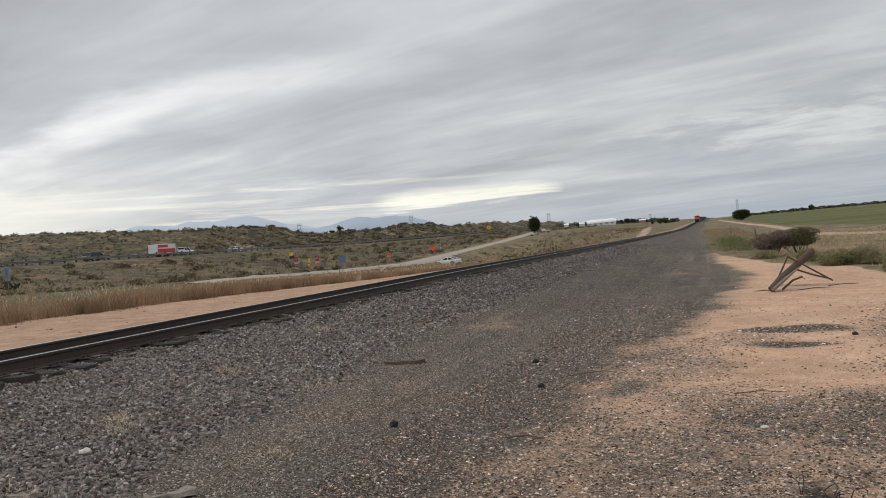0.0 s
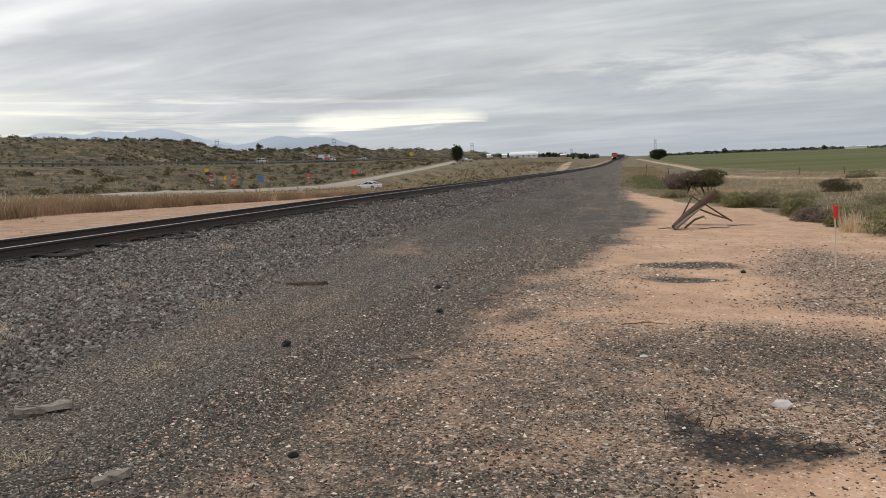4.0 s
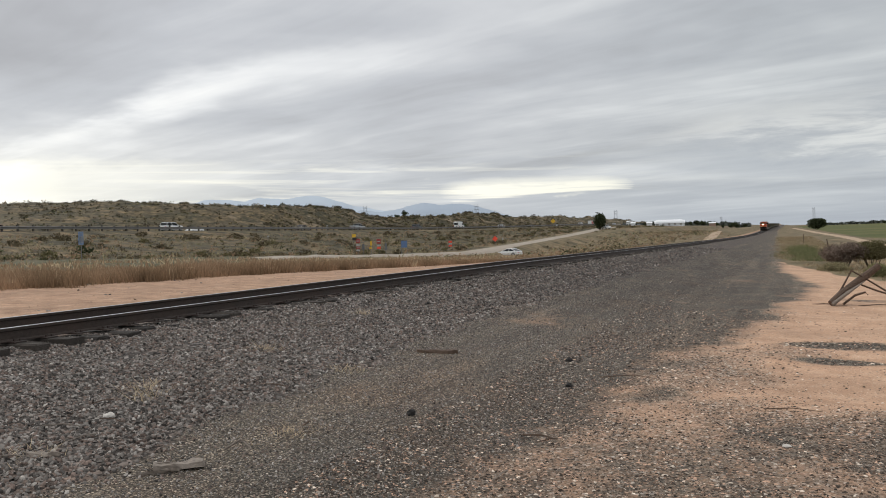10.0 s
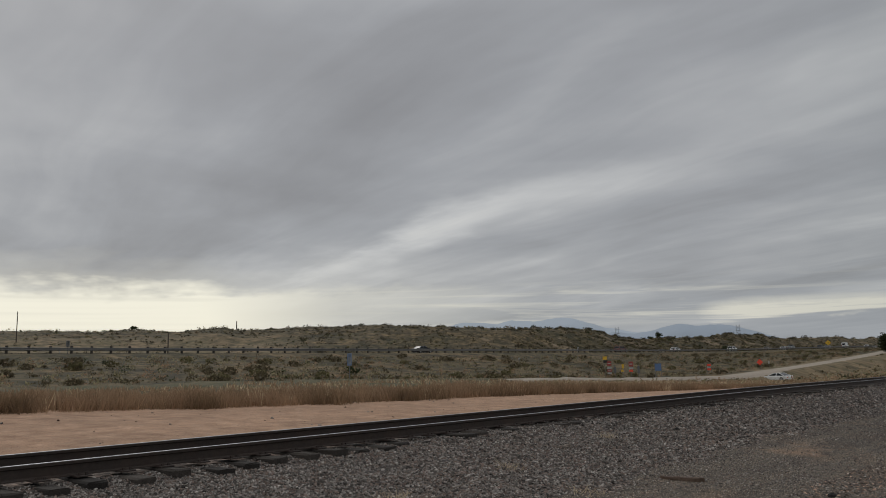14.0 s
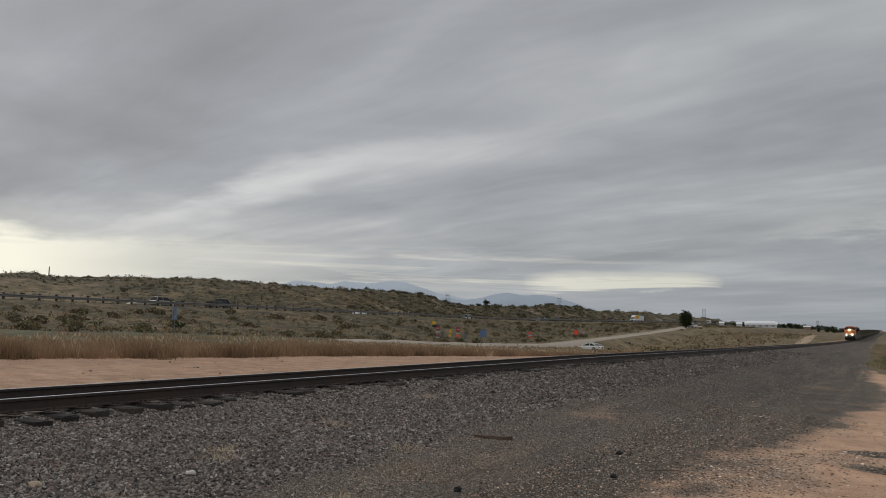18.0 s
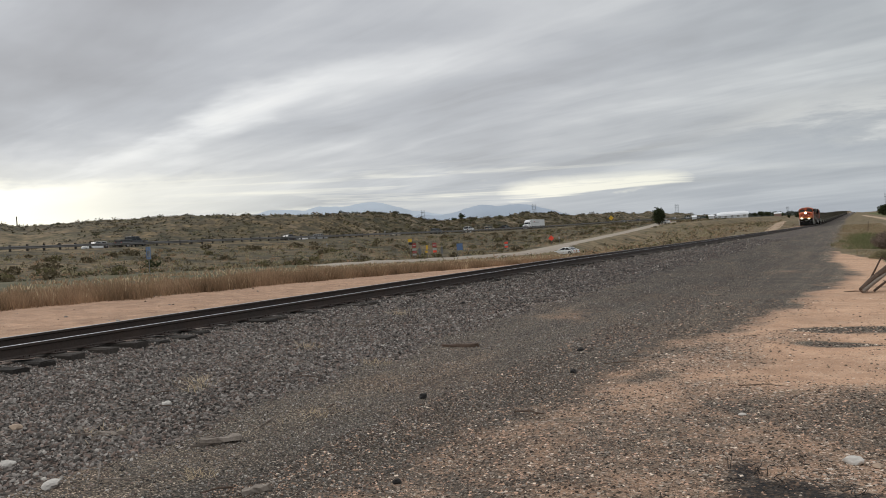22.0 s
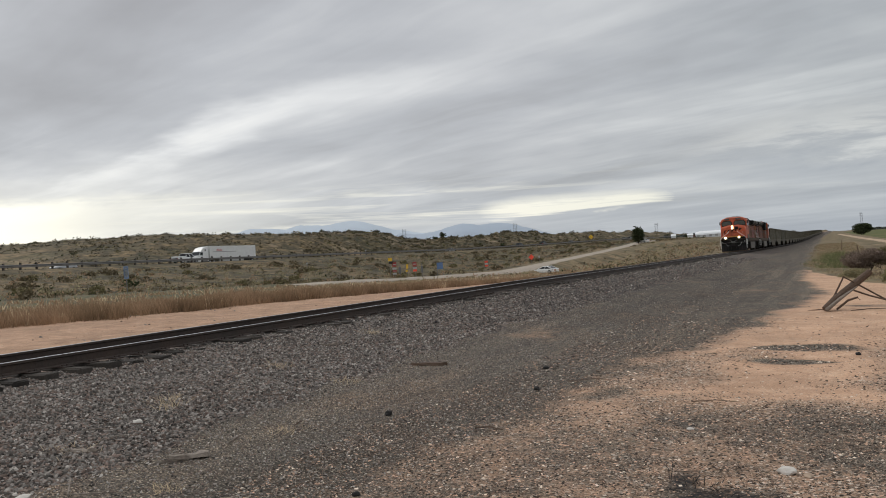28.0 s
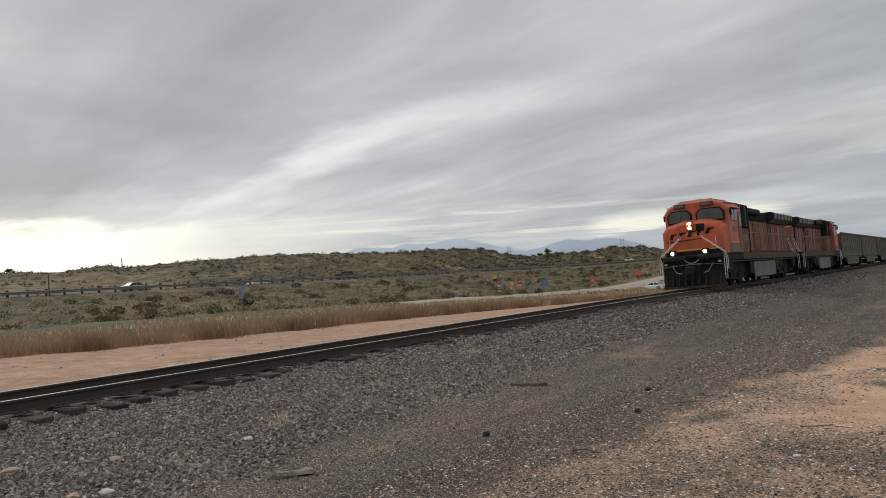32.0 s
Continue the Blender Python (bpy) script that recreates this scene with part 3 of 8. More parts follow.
class Shape:
    """Vertices and faces of one mesh, gathered piece by piece."""

    def __init__(self):
        self.v, self.f, self.m = [], [], []

    def add(self, verts, faces, slot=0):
        n = len(self.v)
        self.v += [tuple(p) for p in verts]
        self.f += [tuple(n + i for i in face) for face in faces]
        self.m += [slot] * len(faces)
        return self

    def box(self, x0, x1, y0, y1, z0, z1, slot=0):
        verts = [(x, y, z) for z in (z0, z1) for y in (y0, y1) for x in (x0, x1)]
        return self.add(verts, [(0, 2, 3, 1), (4, 5, 7, 6), (0, 1, 5, 4), (2, 6, 7, 3), (0, 4, 6, 2), (1, 3, 7, 5)], slot)

    def soft_box(self, x0, x1, y0, y1, z0, z1, b=0.03, slot=0):
        """A box with all its edges cut back by b."""
        rings = []
        for z, i in ((z0, b), (z0 + b, 0), (z1 - b, 0), (z1, b)):
            a, c, d, e = x0 + i, x1 - i, y0 + i, y1 - i
            k = b if not i else 0.0
            rings.append([(a + k, d, z), (c - k, d, z), (c, d + k, z), (c, e - k, z), (c - k, e, z), (a + k, e, z), (a, e - k, z), (a, d + k, z)])
        return self.loft(rings, slot=slot)

    def loft(self, rings, caps=True, slot=0, closed=True):
        n, k = len(self.v), len(rings[0])
        verts = [p for ring in rings for p in ring]
        faces = []
        for r in range(len(rings) - 1):
            for i in range(k if closed else k - 1):
                j = (i + 1) % k
                faces.append((r * k + i, r * k + j, (r + 1) * k + j, (r + 1) * k + i))
        if caps:
            faces.append(tuple(range(k))[::-1])
            faces.append(tuple((len(rings) - 1) * k + i for i in range(k)))
        return self.add(verts, faces, slot)

    def across(self, outline, x0, x1, slot=0):
        """An outline in (y, z), drawn out along x."""
        return self.loft([[(x, y, z) for y, z in outline] for x in (x0, x1)], slot=slot)

    def along(self, outline, y0, y1, slot=0):
        """An outline in (x, z), drawn out along y."""
        return self.loft([[(x, y, z) for x, z in outline] for y in (y0, y1)], slot=slot)

    def tube(self, points, radii, n=8, slot=0):
        rings = []
        points = [Vector(p) for p in points]
        if not isinstance(radii, (list, tuple)):
            radii = [radii] * len(points)
        for i, p in enumerate(points):
            d = (points[min(i + 1, len(points) - 1)] - points[max(i - 1, 0)]).normalized()
            a = d.orthogonal().normalized()
            b = d.cross(a)
            rings.append([p + radii[i] * (math.cos(2 * math.pi * k / n) * a + math.sin(2 * math.pi * k / n) * b) for k in range(n)])
        return self.loft(rings, slot=slot)

    def disc(self, centre, axis, radius, thick, n=16, slot=0):
        c, d = Vector(centre), Vector(axis).normalized() * thick / 2
        return self.tube([c - d, c + d], radius, n, slot)

    def mesh(self, name, mats, smooth=False):
        data = bpy.data.meshes.new(name)
        data.from_pydata(self.v, [], self.f)
        bm = bmesh.new()
        bm.from_mesh(data)
        bmesh.ops.recalc_face_normals(bm, faces=bm.faces)
        bm.to_mesh(data)
        bm.free()
        for m in mats:
            data.materials.append(M[m])
        if len(mats) > 1:
            data.polygons.foreach_set("material_index", self.m)
        if smooth:
            data.shade_smooth()
        return data


def part(name, shape, mat, parent, label="", smooth=False, m=None):
    """One mesh object under a thing or under a part (or on its own, with no parent)."""
    ob = new(name, shape.mesh(name, mat if isinstance(mat, tuple) else (mat,), smooth))
    if parent is not None:
        ob.parent = parent
    if m is not None:
        ob.matrix_basis = m
    if label:
        ob["label"] = label
    return ob


def thing(name, label, category, m=None, group="", kind=""):
    ob = new(name)
    ob.empty_display_size = 0.2
    if m is not None:
        ob.matrix_basis = m
    return tagged(ob, label, category, group, kind)


def bulk(name, verts, faces, mats, index=None, smooth=False, label="", category="", kind="stuff"):
    """Many small pieces in one mesh, from arrays; faces all of one corner count."""
    data = bpy.data.meshes.new(name)
    verts, faces = np.asarray(verts, np.float32), np.asarray(faces, np.int32)
    data.vertices.add(len(verts))
    data.vertices.foreach_set("co", verts.ravel())
    k = faces.shape[1]
    data.loops.add(faces.size)
    data.loops.foreach_set("vertex_index", faces.ravel())
    data.polygons.add(len(faces))
    data.polygons.foreach_set("loop_start", np.arange(0, faces.size, k, dtype=np.int32))
    data.polygons.foreach_set("loop_total", np.full(len(faces), k, np.int32))
    for m in mats:
        data.materials.append(M[m])
    if index is not None:
        data.polygons.foreach_set("material_index", np.asarray(index, np.int32))
    data.update(calc_edges=True)
    data.validate()
    if smooth:
        data.shade_smooth()
    return tagged(new(name, data), label, category, kind=kind)


# ---------------- the lie of the land ----------------
TRACK_X, RAIL_Z = -10.33, 0.722
YS = (-1700, 8, 13, 20, 29, 46, 75, 105, 130, 180, 235, 300, 450, 800, 3000)
# heights along lines that run beside the track: verge, hollow, gravel road, foot of the bank
VERGE = (0.95, 0.93, 0.75, 0.61, 0.48, 0.08, -0.42, -0.5, -0.3, 0.5, 1.1, 1.5, 1.9, 3.0, 12.0)
HOLLOW = (1.15, 1.1, 1.1, 1.05, 1.05, 0.95, -0.1, -1.5, -2.1, -0.85, 1.1, 1.9, 2.4, 4.0, 14.0)
LANE = (1.25, 1.2, 1.2, 1.15, 1.15, 1.0, 0.35, -0.35, -0.6, 0.6, 2.1, 3.7, 4.8, 6.0, 16.0)
FOOT = (1.5, 1.5, 1.45, 1.4, 1.4, 1.3, 0.7, 0.1, -0.2, 0.6, 2.2, 4.2, 5.6, 7.0, 18.0)
BANK_Y, BANK_Z = (-1700, 230, 320, 435, 600, 900, 3000), (5.2, 5.2, 5.95, 7.4, 8.6, 9.5, 20.0)
SIDE_Y, SIDE_Z = (-1700, 4, 14, 21, 40, 80, 150, 250, 350, 500, 900, 1500, 3000), (0.0, -0.02, -0.13, -0.22, -0.40, -0.5, -0.35, 0.15, 0.75, 1.4, 3.6, 7.2, 16.0)
FIELD_Z = (-0.4, -0.4, -0.42, -0.45, -0.6, -0.68, -0.55, 0.15, 1.05, 1.85, 3.8, 6.0, 13.0)
# the line sags a little, then climbs gently into the distance
GRADE_Y, GRADE_Z = (-1700, 30, 60, 100, 150, 200, 250, 300, 350, 417, 500, 700, 1000, 1500, 3000), (0.0, 0.0, -0.13, -0.27, -0.44, -0.54, -0.58, -0.45, -0.15, 0.35, 1.1, 2.4, 4.2, 7.2, 16.0)
CREST_AZ = (-180, -100, -68, -65, -62, -60, -56.3, -55.2, -51, -45, -38.6, -30.6, -29.4, -27.9, -26.3, -23.7, -21.8, -19.6, -17.9, -15.1, -12.5, -9, -5, 0, 180)
CREST_EL = (2.0, 3.0, 3.05, 2.95, 3.08, 2.98, 3.15, 2.95, 3.2, 3.22, 2.95, 2.6, 2.2, 1.8, 1.75, 1.75, 1.85, 1.78, 1.45, 1.42, 1.2, 0.8, 0.4, 0.15, 0.1)
CREST_R = (400, 400, 430, 430, 430, 430, 420, 420, 380, 350, 330, 330, 340, 420, 450, 430, 430, 450, 560, 660, 900, 1100, 1500, 1800, 1800)


def ease(a, b, t):
    t = np.clip((t - a) / (b - a), 0, 1)
    return t * t * (3 - 2 * t)


def bumps(x, y, size, seed=0):
    """Smooth unevenness, about -1 to 1, from crossed waves."""
    out = 0
    r = np.random.RandomState(seed)
    for k in range(6):
        a, p = r.rand() * 6.283, r.rand() * 6.283
        w = 6.283 / (size * (0.6 + 0.9 * r.rand()))
        out = out + np.sin((x * math.cos(a) + y * math.sin(a)) * w + p + 1.3 * np.sin((x * math.sin(a) - y * math.cos(a)) * w * 0.7 + 2 * p))
    return out / 4.0


def grade(y):
    return np.interp(y, GRADE_Y, GRADE_Z)


def bank_z(y):
    return np.interp(y, BANK_Y, BANK_Z)


def crest_at(az):
    """Distance of the foot and of the crest of the hills in the direction az."""
    foot = 150 / np.maximum(np.sin(np.radians(np.clip(-az, 5, 175))), 0.05)
    return foot, np.maximum(np.interp(az, CREST_AZ, CREST_R), foot * 1.3)


def land(x, y):
    """Height of the ground at x, y (arrays or numbers)."""
    x, y = np.asarray(x, float), np.asarray(y, float)
    x, y = np.broadcast_arrays(x, y)
    side, field = np.interp(y, SIDE_Y, SIDE_Z), np.interp(y, SIDE_Y, FIELD_Z)
    verge, hollow, lane, foot, bank = (np.interp(y, YS, h) for h in (VERGE, HOLLOW, LANE, FOOT, BANK_Z_AT))
    up = grade(y)
    field = field - 0.55 * np.maximum(field, 0) * ease(110, 300, x)
    verge = verge + 0.6 * up * ease(400, 700, y)
    knots = [(-5000, bank), (-150, bank - 0.3), (-136, bank), (-107, bank), (-103, bank - 0.8), (-66, foot), (-50, lane), (-46.2, hollow), (-21, verge), (-13.2, 0.34 + up + 0.4 * (verge - 0.34) * (y < 60)),
             (-12.2, 0.49 + up), (-9.6, 0.505 + up), (-8.95, 0.475 + up - 0.06 * ease(11, 6, y)), (-8.1, 0.36 + up), (-6.4, 0.24 + up), (-4.6, 0.125 + 0.3 * side + 0.7 * up), (-2.9, 0.02 + 0.8 * side), (0.5, -0.01 + side), (6, 0.5 * (side + field) - 0.05 * ease(200, 60, y)), (16, field), (5000, field)]
    z = np.zeros_like(x) + knots[0][1]
    for (xa, za), (xb, zb) in zip(knots, knots[1:]):
        inside = (x >= xa) & (x <= xb)
        t = (x - xa) / (xb - xa)
        z = np.where(inside, za + (zb - za) * t, z)
    # hills behind the highway, up to the crest seen against the sky
    r, az = np.hypot(x, y), np.degrees(np.arctan2(x, y))
    crest_el = np.interp(az, CREST_AZ, CREST_EL)
    foot_r, crest_r = crest_at(az)
    crest_el = crest_el + (0.055 * np.sin(az * 2.9 + 0.7) + 0.05 * np.sin(az * 6.7) + 0.03 * np.sin(az * 13.1 + 2)) * ease(0, -12, az) * (1 - 0.75 * ease(-40, -52, az))
    top = 1.65 + crest_r * np.tan(np.radians(crest_el)) - bank
    rise = ease(0, 1, (r - foot_r) / np.maximum(crest_r - foot_r, 1))
    fall = 1 - 0.6 * ease(1.0, 2.2, r / crest_r)
    hills = np.where(x < -150, top * rise ** 1.15 * fall, 0)
    rough = np.where(x < -150, rise * (3.2 * bumps(x, y, 60, 3) + 1.5 * bumps(x, y, 19, 4)) * np.clip(1.15 - rise, 0.27, 1), 0)
    soft = np.where((x < -24) & (x > -103), (0.12 * bumps(x, y, 9, 5) + 0.07 * bumps(x, y, 3.5, 6)) * (1 - 0.75 * ease(70, 130, y)), 0)
    near = np.where((x > -8) & (r < 60), 0.018 * bumps(x, y, 1.7, 7) + 0.02 * bumps(x, y, 4.2, 8), 0)
    right = np.where((x > 4) & (r < 300), 0.06 * bumps(x, y, 6, 9), 0)
    return z + hills + rough + soft + near + right


BANK_Z_AT = tuple(float(np.interp(v, BANK_Y, BANK_Z)) for v in YS)


def zone_weights(x, y):
    """How much of each kind of ground lies at x, y."""
    r = np.hypot(x, y)
    edge = np.interp(y, (-40, 0, 4, 6.1, 8.5, 12, 14.3, 17.2, 22, 26, 30.4, 36, 41, 101, 400), (-2.9, -2.9, -2.8, -2.6, -2.4, -2.1, -1.6, -1.0, -0.6, -0.1, 0.2, -0.3, -0.8, -1.6, -4.0))
    edge = edge + 0.22 * bumps(x, y, 2.3, 21)
    coarse = np.interp(y, (-40, 0, 8, 14, 30, 400), (-4.3, -4.4, -5.2, -5.6, -5.6, -6.5)) + 0.3 * bumps(x, y, 3.1, 22)
    left = TRACK_X - 2.3
    w = {}
    w["ballast"] = ease(0.35, -0.35, x - coarse) * ease(left - 0.5, left + 0.1, x)
    w["fines"] = ease(1.0, -0.8, x - edge) * ease(left - 0.5, left + 0.1, x)
    # bare spots in the fines where soil shows
    for cx, cy, rx, ry in ((-4.6, 15.0, 0.9, 1.3), (-4.66, 7.4, 0.35, 0.6), (-1.2, 25, 1.0, 1.0), (-2.2, 33, 1.2, 2.0), (-3.6, 21.5, 1.6, 0.5), (-1.8, 29, 1.4, 0.7), (-0.9, 20.2, 0.8, 0.6)):
        w["fines"] = w["fines"] * (1 - 0.38 * np.exp(-(((x - cx) / rx) ** 2 + ((y - cy) / ry) ** 2)))
    w["pebble"] = np.where(x > -6, 0.68 * ease(9.6, 7.6, y + 0.9 * bumps(x, y, 2.6, 23)) * ease(4.5, 2.2, x), 0)
    for cx, cy, rx, ry, k in ((0.9, 7.2, 1.9, 1.7, 0.9), (2.5, 13.0, 1.4, 4.2, 0.78), (3.3, 13.2, 1.3, 3.0, 0.72), (1.9, 10.2, 1.4, 0.9, 0.7), (-1.7, 10.8, 1.2, 2.2, 0.66), (-0.7, 12.6, 0.9, 1.0, 0.6)):
        w["pebble"] = np.maximum(w["pebble"], k * np.exp(-(((x - cx) / rx) ** 2 + ((y - cy) / ry) ** 2) ** 2))
    # sand swept clear of pebbles beside the burnt patch
    w["pebble"] = w["pebble"] * (1 - 0.8 * np.exp(-(((x - 0.45) / 0.75) ** 2 + ((y - 4.45) / 0.42) ** 2) ** 2))
    dark = np.zeros_like(x)
    for cx, cy, rx, ry, k in ((0.2, 13.6, 0.95, 0.5, 1.0), (0.1, 11.98, 0.62, 0.24, 1.15), (0.9, 7.2, 1.15, 1.3, 0.62), (1.75, 6.2, 0.9, 1.3, 0.66), (1.4, 23.6, 0.9, 0.8, 0.5), (-1.8, 4.6, 1.7, 3.2, 0.50), (-0.4, 6.8, 1.2, 1.5, 0.5), (-1.93, 14.75, 0.55, 0.36, 1.15), (-1.9, 9.0, 0.45, 0.5, 0.6)):
        dark = np.maximum(dark, k * np.exp(-(((x - cx) / rx) ** 2 + ((y - cy) / ry) ** 2) ** 2))
    w["fines"] = np.maximum(w["fines"], dark)
    w["dirt"] = ease(left + 0.2, left - 0.6, x) * ease(-21.5, -19.5, x)
    w["coal_dust"] = ease(12, 30, y) * ease(left - 0.3, left + 0.4, x) * ease(0.8, -2.5, x - edge)
    w["soot"] = np.zeros_like(x)
    for cx, cy, rx, ry, k in ((-0.02, 5.02, 0.38, 0.40, 1.2), (-0.34, 5.44, 0.15, 0.34, 1.0), (0.32, 5.0, 0.28, 0.22, 1.05)):
        w["soot"] = np.maximum(w["soot"], k * np.exp(-(((x - cx) / rx) ** 2 + ((y - cy) / ry) ** 2)))
    # right side: sand opens into dry grass and then the crop
    grass_from = np.interp(y, (-40, 5, 12, 14, 17, 22, 30, 36, 42, 60, 200, 900), (7.5, 6.6, 5.9, 5.4, 5.4, 4.8, 3.8, 2.3, 0.8, -1.6, -3.2, -5.0)) + 0.3 * bumps(x, y, 5, 24)
    w["dry"] = ease(-0.5, 0.6, x - grass_from)
    w["green"] = 0.95 * np.exp(-(((x - 1.0) / 1.5) ** 2 + ((y - 76) / 24) ** 2)) + 0.42 * ease(1, 3, x - grass_from) * ease(22, 30, y) * ease(0.1, 0.9, bumps(x, y, 8, 25))
    crop_from = np.interp(y, (-300, 40, 62, 81, 98, 140, 168, 400, 3000), (70, 45, 30, 24, 19.5, 16, 12.5, 9.5, 9.0))
    w["crop"] = ease(-0.8, 0.8, x - crop_from) * (y < 900)
    # left of the track: dirt strip, grass belt, brush bank, hills
    far_left = ease(-20.2, -22.5, x + 0.5 * bumps(x, y, 6, 26))
    dirt_until = ease(46, 75, y)
    w["dry"] = np.maximum(w["dry"], far_left)
    w["dry"] = np.maximum(w["dry"], ease(left - 1.0, left - 2.4, x) * dirt_until)
    w["green"] = np.maximum(w["green"], 0.62 * ease(-27, -30, x) * ease(-62, -52, x) * ease(120, 70, y))
    w["brush"] = np.where(x < -44, ease(-50, -58, x + 2 * bumps(x, y, 14, 27)), 0) * np.where((x > -66) & (y > 150), 0.3, 1.0)
    hillside = ease(-150, -175, x)
    field = ease(-49, -54, np.degrees(np.arctan2(x, y))) * ease(430, 250, r) * hillside
    w["bare"] = hillside * ease(-44, -32, np.degrees(np.arctan2(x, y))) * 0.85
    w["brush"] = np.where(x < -150, 0.95 * hillside - 0.75 * field, w["brush"])
    return w


def nonuniform(stops):
    """Values from stop to stop at the given steps."""
    out = []
    for (a, step), (b, _) in zip(stops, stops[1:]):
        n = max(1, round((b - a) / step))
        out += [a + (b - a) * k / n for k in range(n)]
    return np.array(out + [stops[-1][0]])


def ground():
    xs = nonuniform([(-4800, 400), (-1600, 80), (-700, 12), (-330, 6), (-150, 3), (-100, 2), (-60, 1.2), (-26, 0.8), (-14, 0.3), (-8, 0.14), (4, 0.25), (8, 0.6), (30, 3), (90, 15), (300, 60), (1200, 400), (4800, 0)])
    ys = nonuniform([(-1700, 130), (-400, 40), (-60, 8), (-8, 1), (1.5, 0.14), (16, 0.3), (30, 0.6), (60, 1.6), (150, 4), (500, 10), (900, 40), (2000, 200), (4800, 0)])
    gx, gy = np.meshgrid(xs, ys)
    gz = land(gx, gy)
    verts = np.stack([gx, gy, gz], -1).reshape(-1, 3)
    n, k = len(ys), len(xs)
    i = np.arange(n * k).reshape(n, k)
    faces = np.stack([i[:-1, :-1], i[:-1, 1:], i[1:, 1:], i[1:, :-1]], -1).reshape(-1, 4)
    ob = bulk("ground", verts, faces, ("ground",), smooth=True, label="sandy ground with grey ballast, dry grass and brushy hills", category="ground", kind="structure")
    for key, w in zone_weights(gx, gy).items():
        layer = ob.data.attributes.new(key, "FLOAT", "POINT")
        layer.data.foreach_set("value", np.ascontiguousarray(w, np.float32).ravel())
    return ob


ground()


def mountains():
    """Two far ranges, one behind the other, low under the cloud; their blue haze is painted into the colour."""
    for name, mat, dist, azs, els in (
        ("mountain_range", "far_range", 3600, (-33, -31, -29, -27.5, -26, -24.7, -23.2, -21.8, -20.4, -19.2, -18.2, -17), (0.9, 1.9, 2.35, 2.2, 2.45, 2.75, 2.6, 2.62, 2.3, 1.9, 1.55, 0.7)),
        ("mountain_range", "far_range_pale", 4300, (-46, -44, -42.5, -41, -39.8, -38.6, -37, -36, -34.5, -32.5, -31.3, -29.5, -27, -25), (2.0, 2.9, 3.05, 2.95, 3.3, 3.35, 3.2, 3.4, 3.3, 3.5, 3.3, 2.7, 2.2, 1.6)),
    ):
        shape = Shape()
        rings = []
        for az in np.arange(azs[0], azs[-1] + 0.01, 0.25):
            el = np.interp(az, azs, els) + 0.02 * math.sin(az * 4.1) + 0.012 * math.sin(az * 9.7)
            ring = []
            for k, (dr, dz) in enumerate(((-420, 0.0), (-250, 0.35), (-110, 0.75), (0, 1.0), (160, 0.6), (420, 0.0))):
                rr = dist + dr + 25 * math.sin(az * 1.7 + k)
                ring.append((rr * math.sin(radians(az)), rr * math.cos(radians(az)), -20 + (20 + dist * math.tan(radians(el))) * dz))
            rings.append(ring)
        shape.loft(rings, caps=False, closed=False)
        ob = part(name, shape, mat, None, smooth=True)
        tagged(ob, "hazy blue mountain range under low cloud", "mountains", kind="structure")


mountains()

# ---------------- roads ----------------


def ribbon(name, centre, width, mat, label, category, lift=0.03, crown=0.0):
    """A road laid on the land along a line of (x, y) stops."""
    pts = []
    for (xa, ya), (xb, yb) in zip(centre, centre[1:]):
        n = max(1, int(math.hypot(xb - xa, yb - ya) / 3))
        pts += [(xa + (xb - xa) * k / n, ya + (yb - ya) * k / n) for k in range(n)]
    pts.append(centre[-1])
    pts = np.array(pts)
    for _ in range(6):
        pts[1:-1] = (pts[:-2] + 2 * pts[1:-1] + pts[2:]) / 4
    d = np.gradient(pts, axis=0)
    d /= np.linalg.norm(d, axis=1)[:, None]
    side = np.stack([d[:, 1], -d[:, 0]], -1)
    rows = []
    for k, u in enumerate(np.linspace(-0.5, 0.5, 7)):
        p = pts + side * width * u * (1 + 0.05 * np.sin(pts[:, 1:2] * 0.7 + k))
        z = land(p[:, 0], p[:, 1]) + lift * (1 - (2 * u) ** 4 * 1.3) + crown * (1 - abs(2 * u))
        rows.append(np.column_stack([p, z]))
    verts = np.stack(rows, 1).reshape(-1, 3)
    i = np.arange(len(pts) * 7).reshape(len(pts), 7)
    faces = np.stack([i[:-1, :-1], i[:-1, 1:], i[1:, 1:], i[1:, :-1]], -1).reshape(-1, 4)
    return bulk(name, verts, faces, (mat,), smooth=True, label=label, category=category, kind="structure")


ribbon("gravel_road", [(-49.5, 66), (-51, 80), (-52, 100), (-51, 136), (-54.5, 180), (-58, 233), (-63.5, 296), (-72, 380)], 5.0, "gravel_road", "pale gravel road climbing towards a tree", "road", 0.10)
ribbon("gravel_spur", [(-50, 112), (-44, 122), (-38, 127), (-31, 128)], 6.0, "gravel_road", "pale gravel turnout beside the road", "road", 0.07)
ribbon("farm_track", [(19, 66), (12.6, 74), (9.6, 84), (9.1, 100), (10.2, 140), (10.2, 168), (7.8, 260), (5.6, 380), (4.0, 560)], 2.2, "sand_track", "sandy farm track along a green field", "road", 0.06)
ribbon("side_track", [(-13.2, 152), (-15.5, 178), (-19, 240), (-23, 310)], 2.4, "sand_track", "short sandy track across dry grass", "road", 0.06)


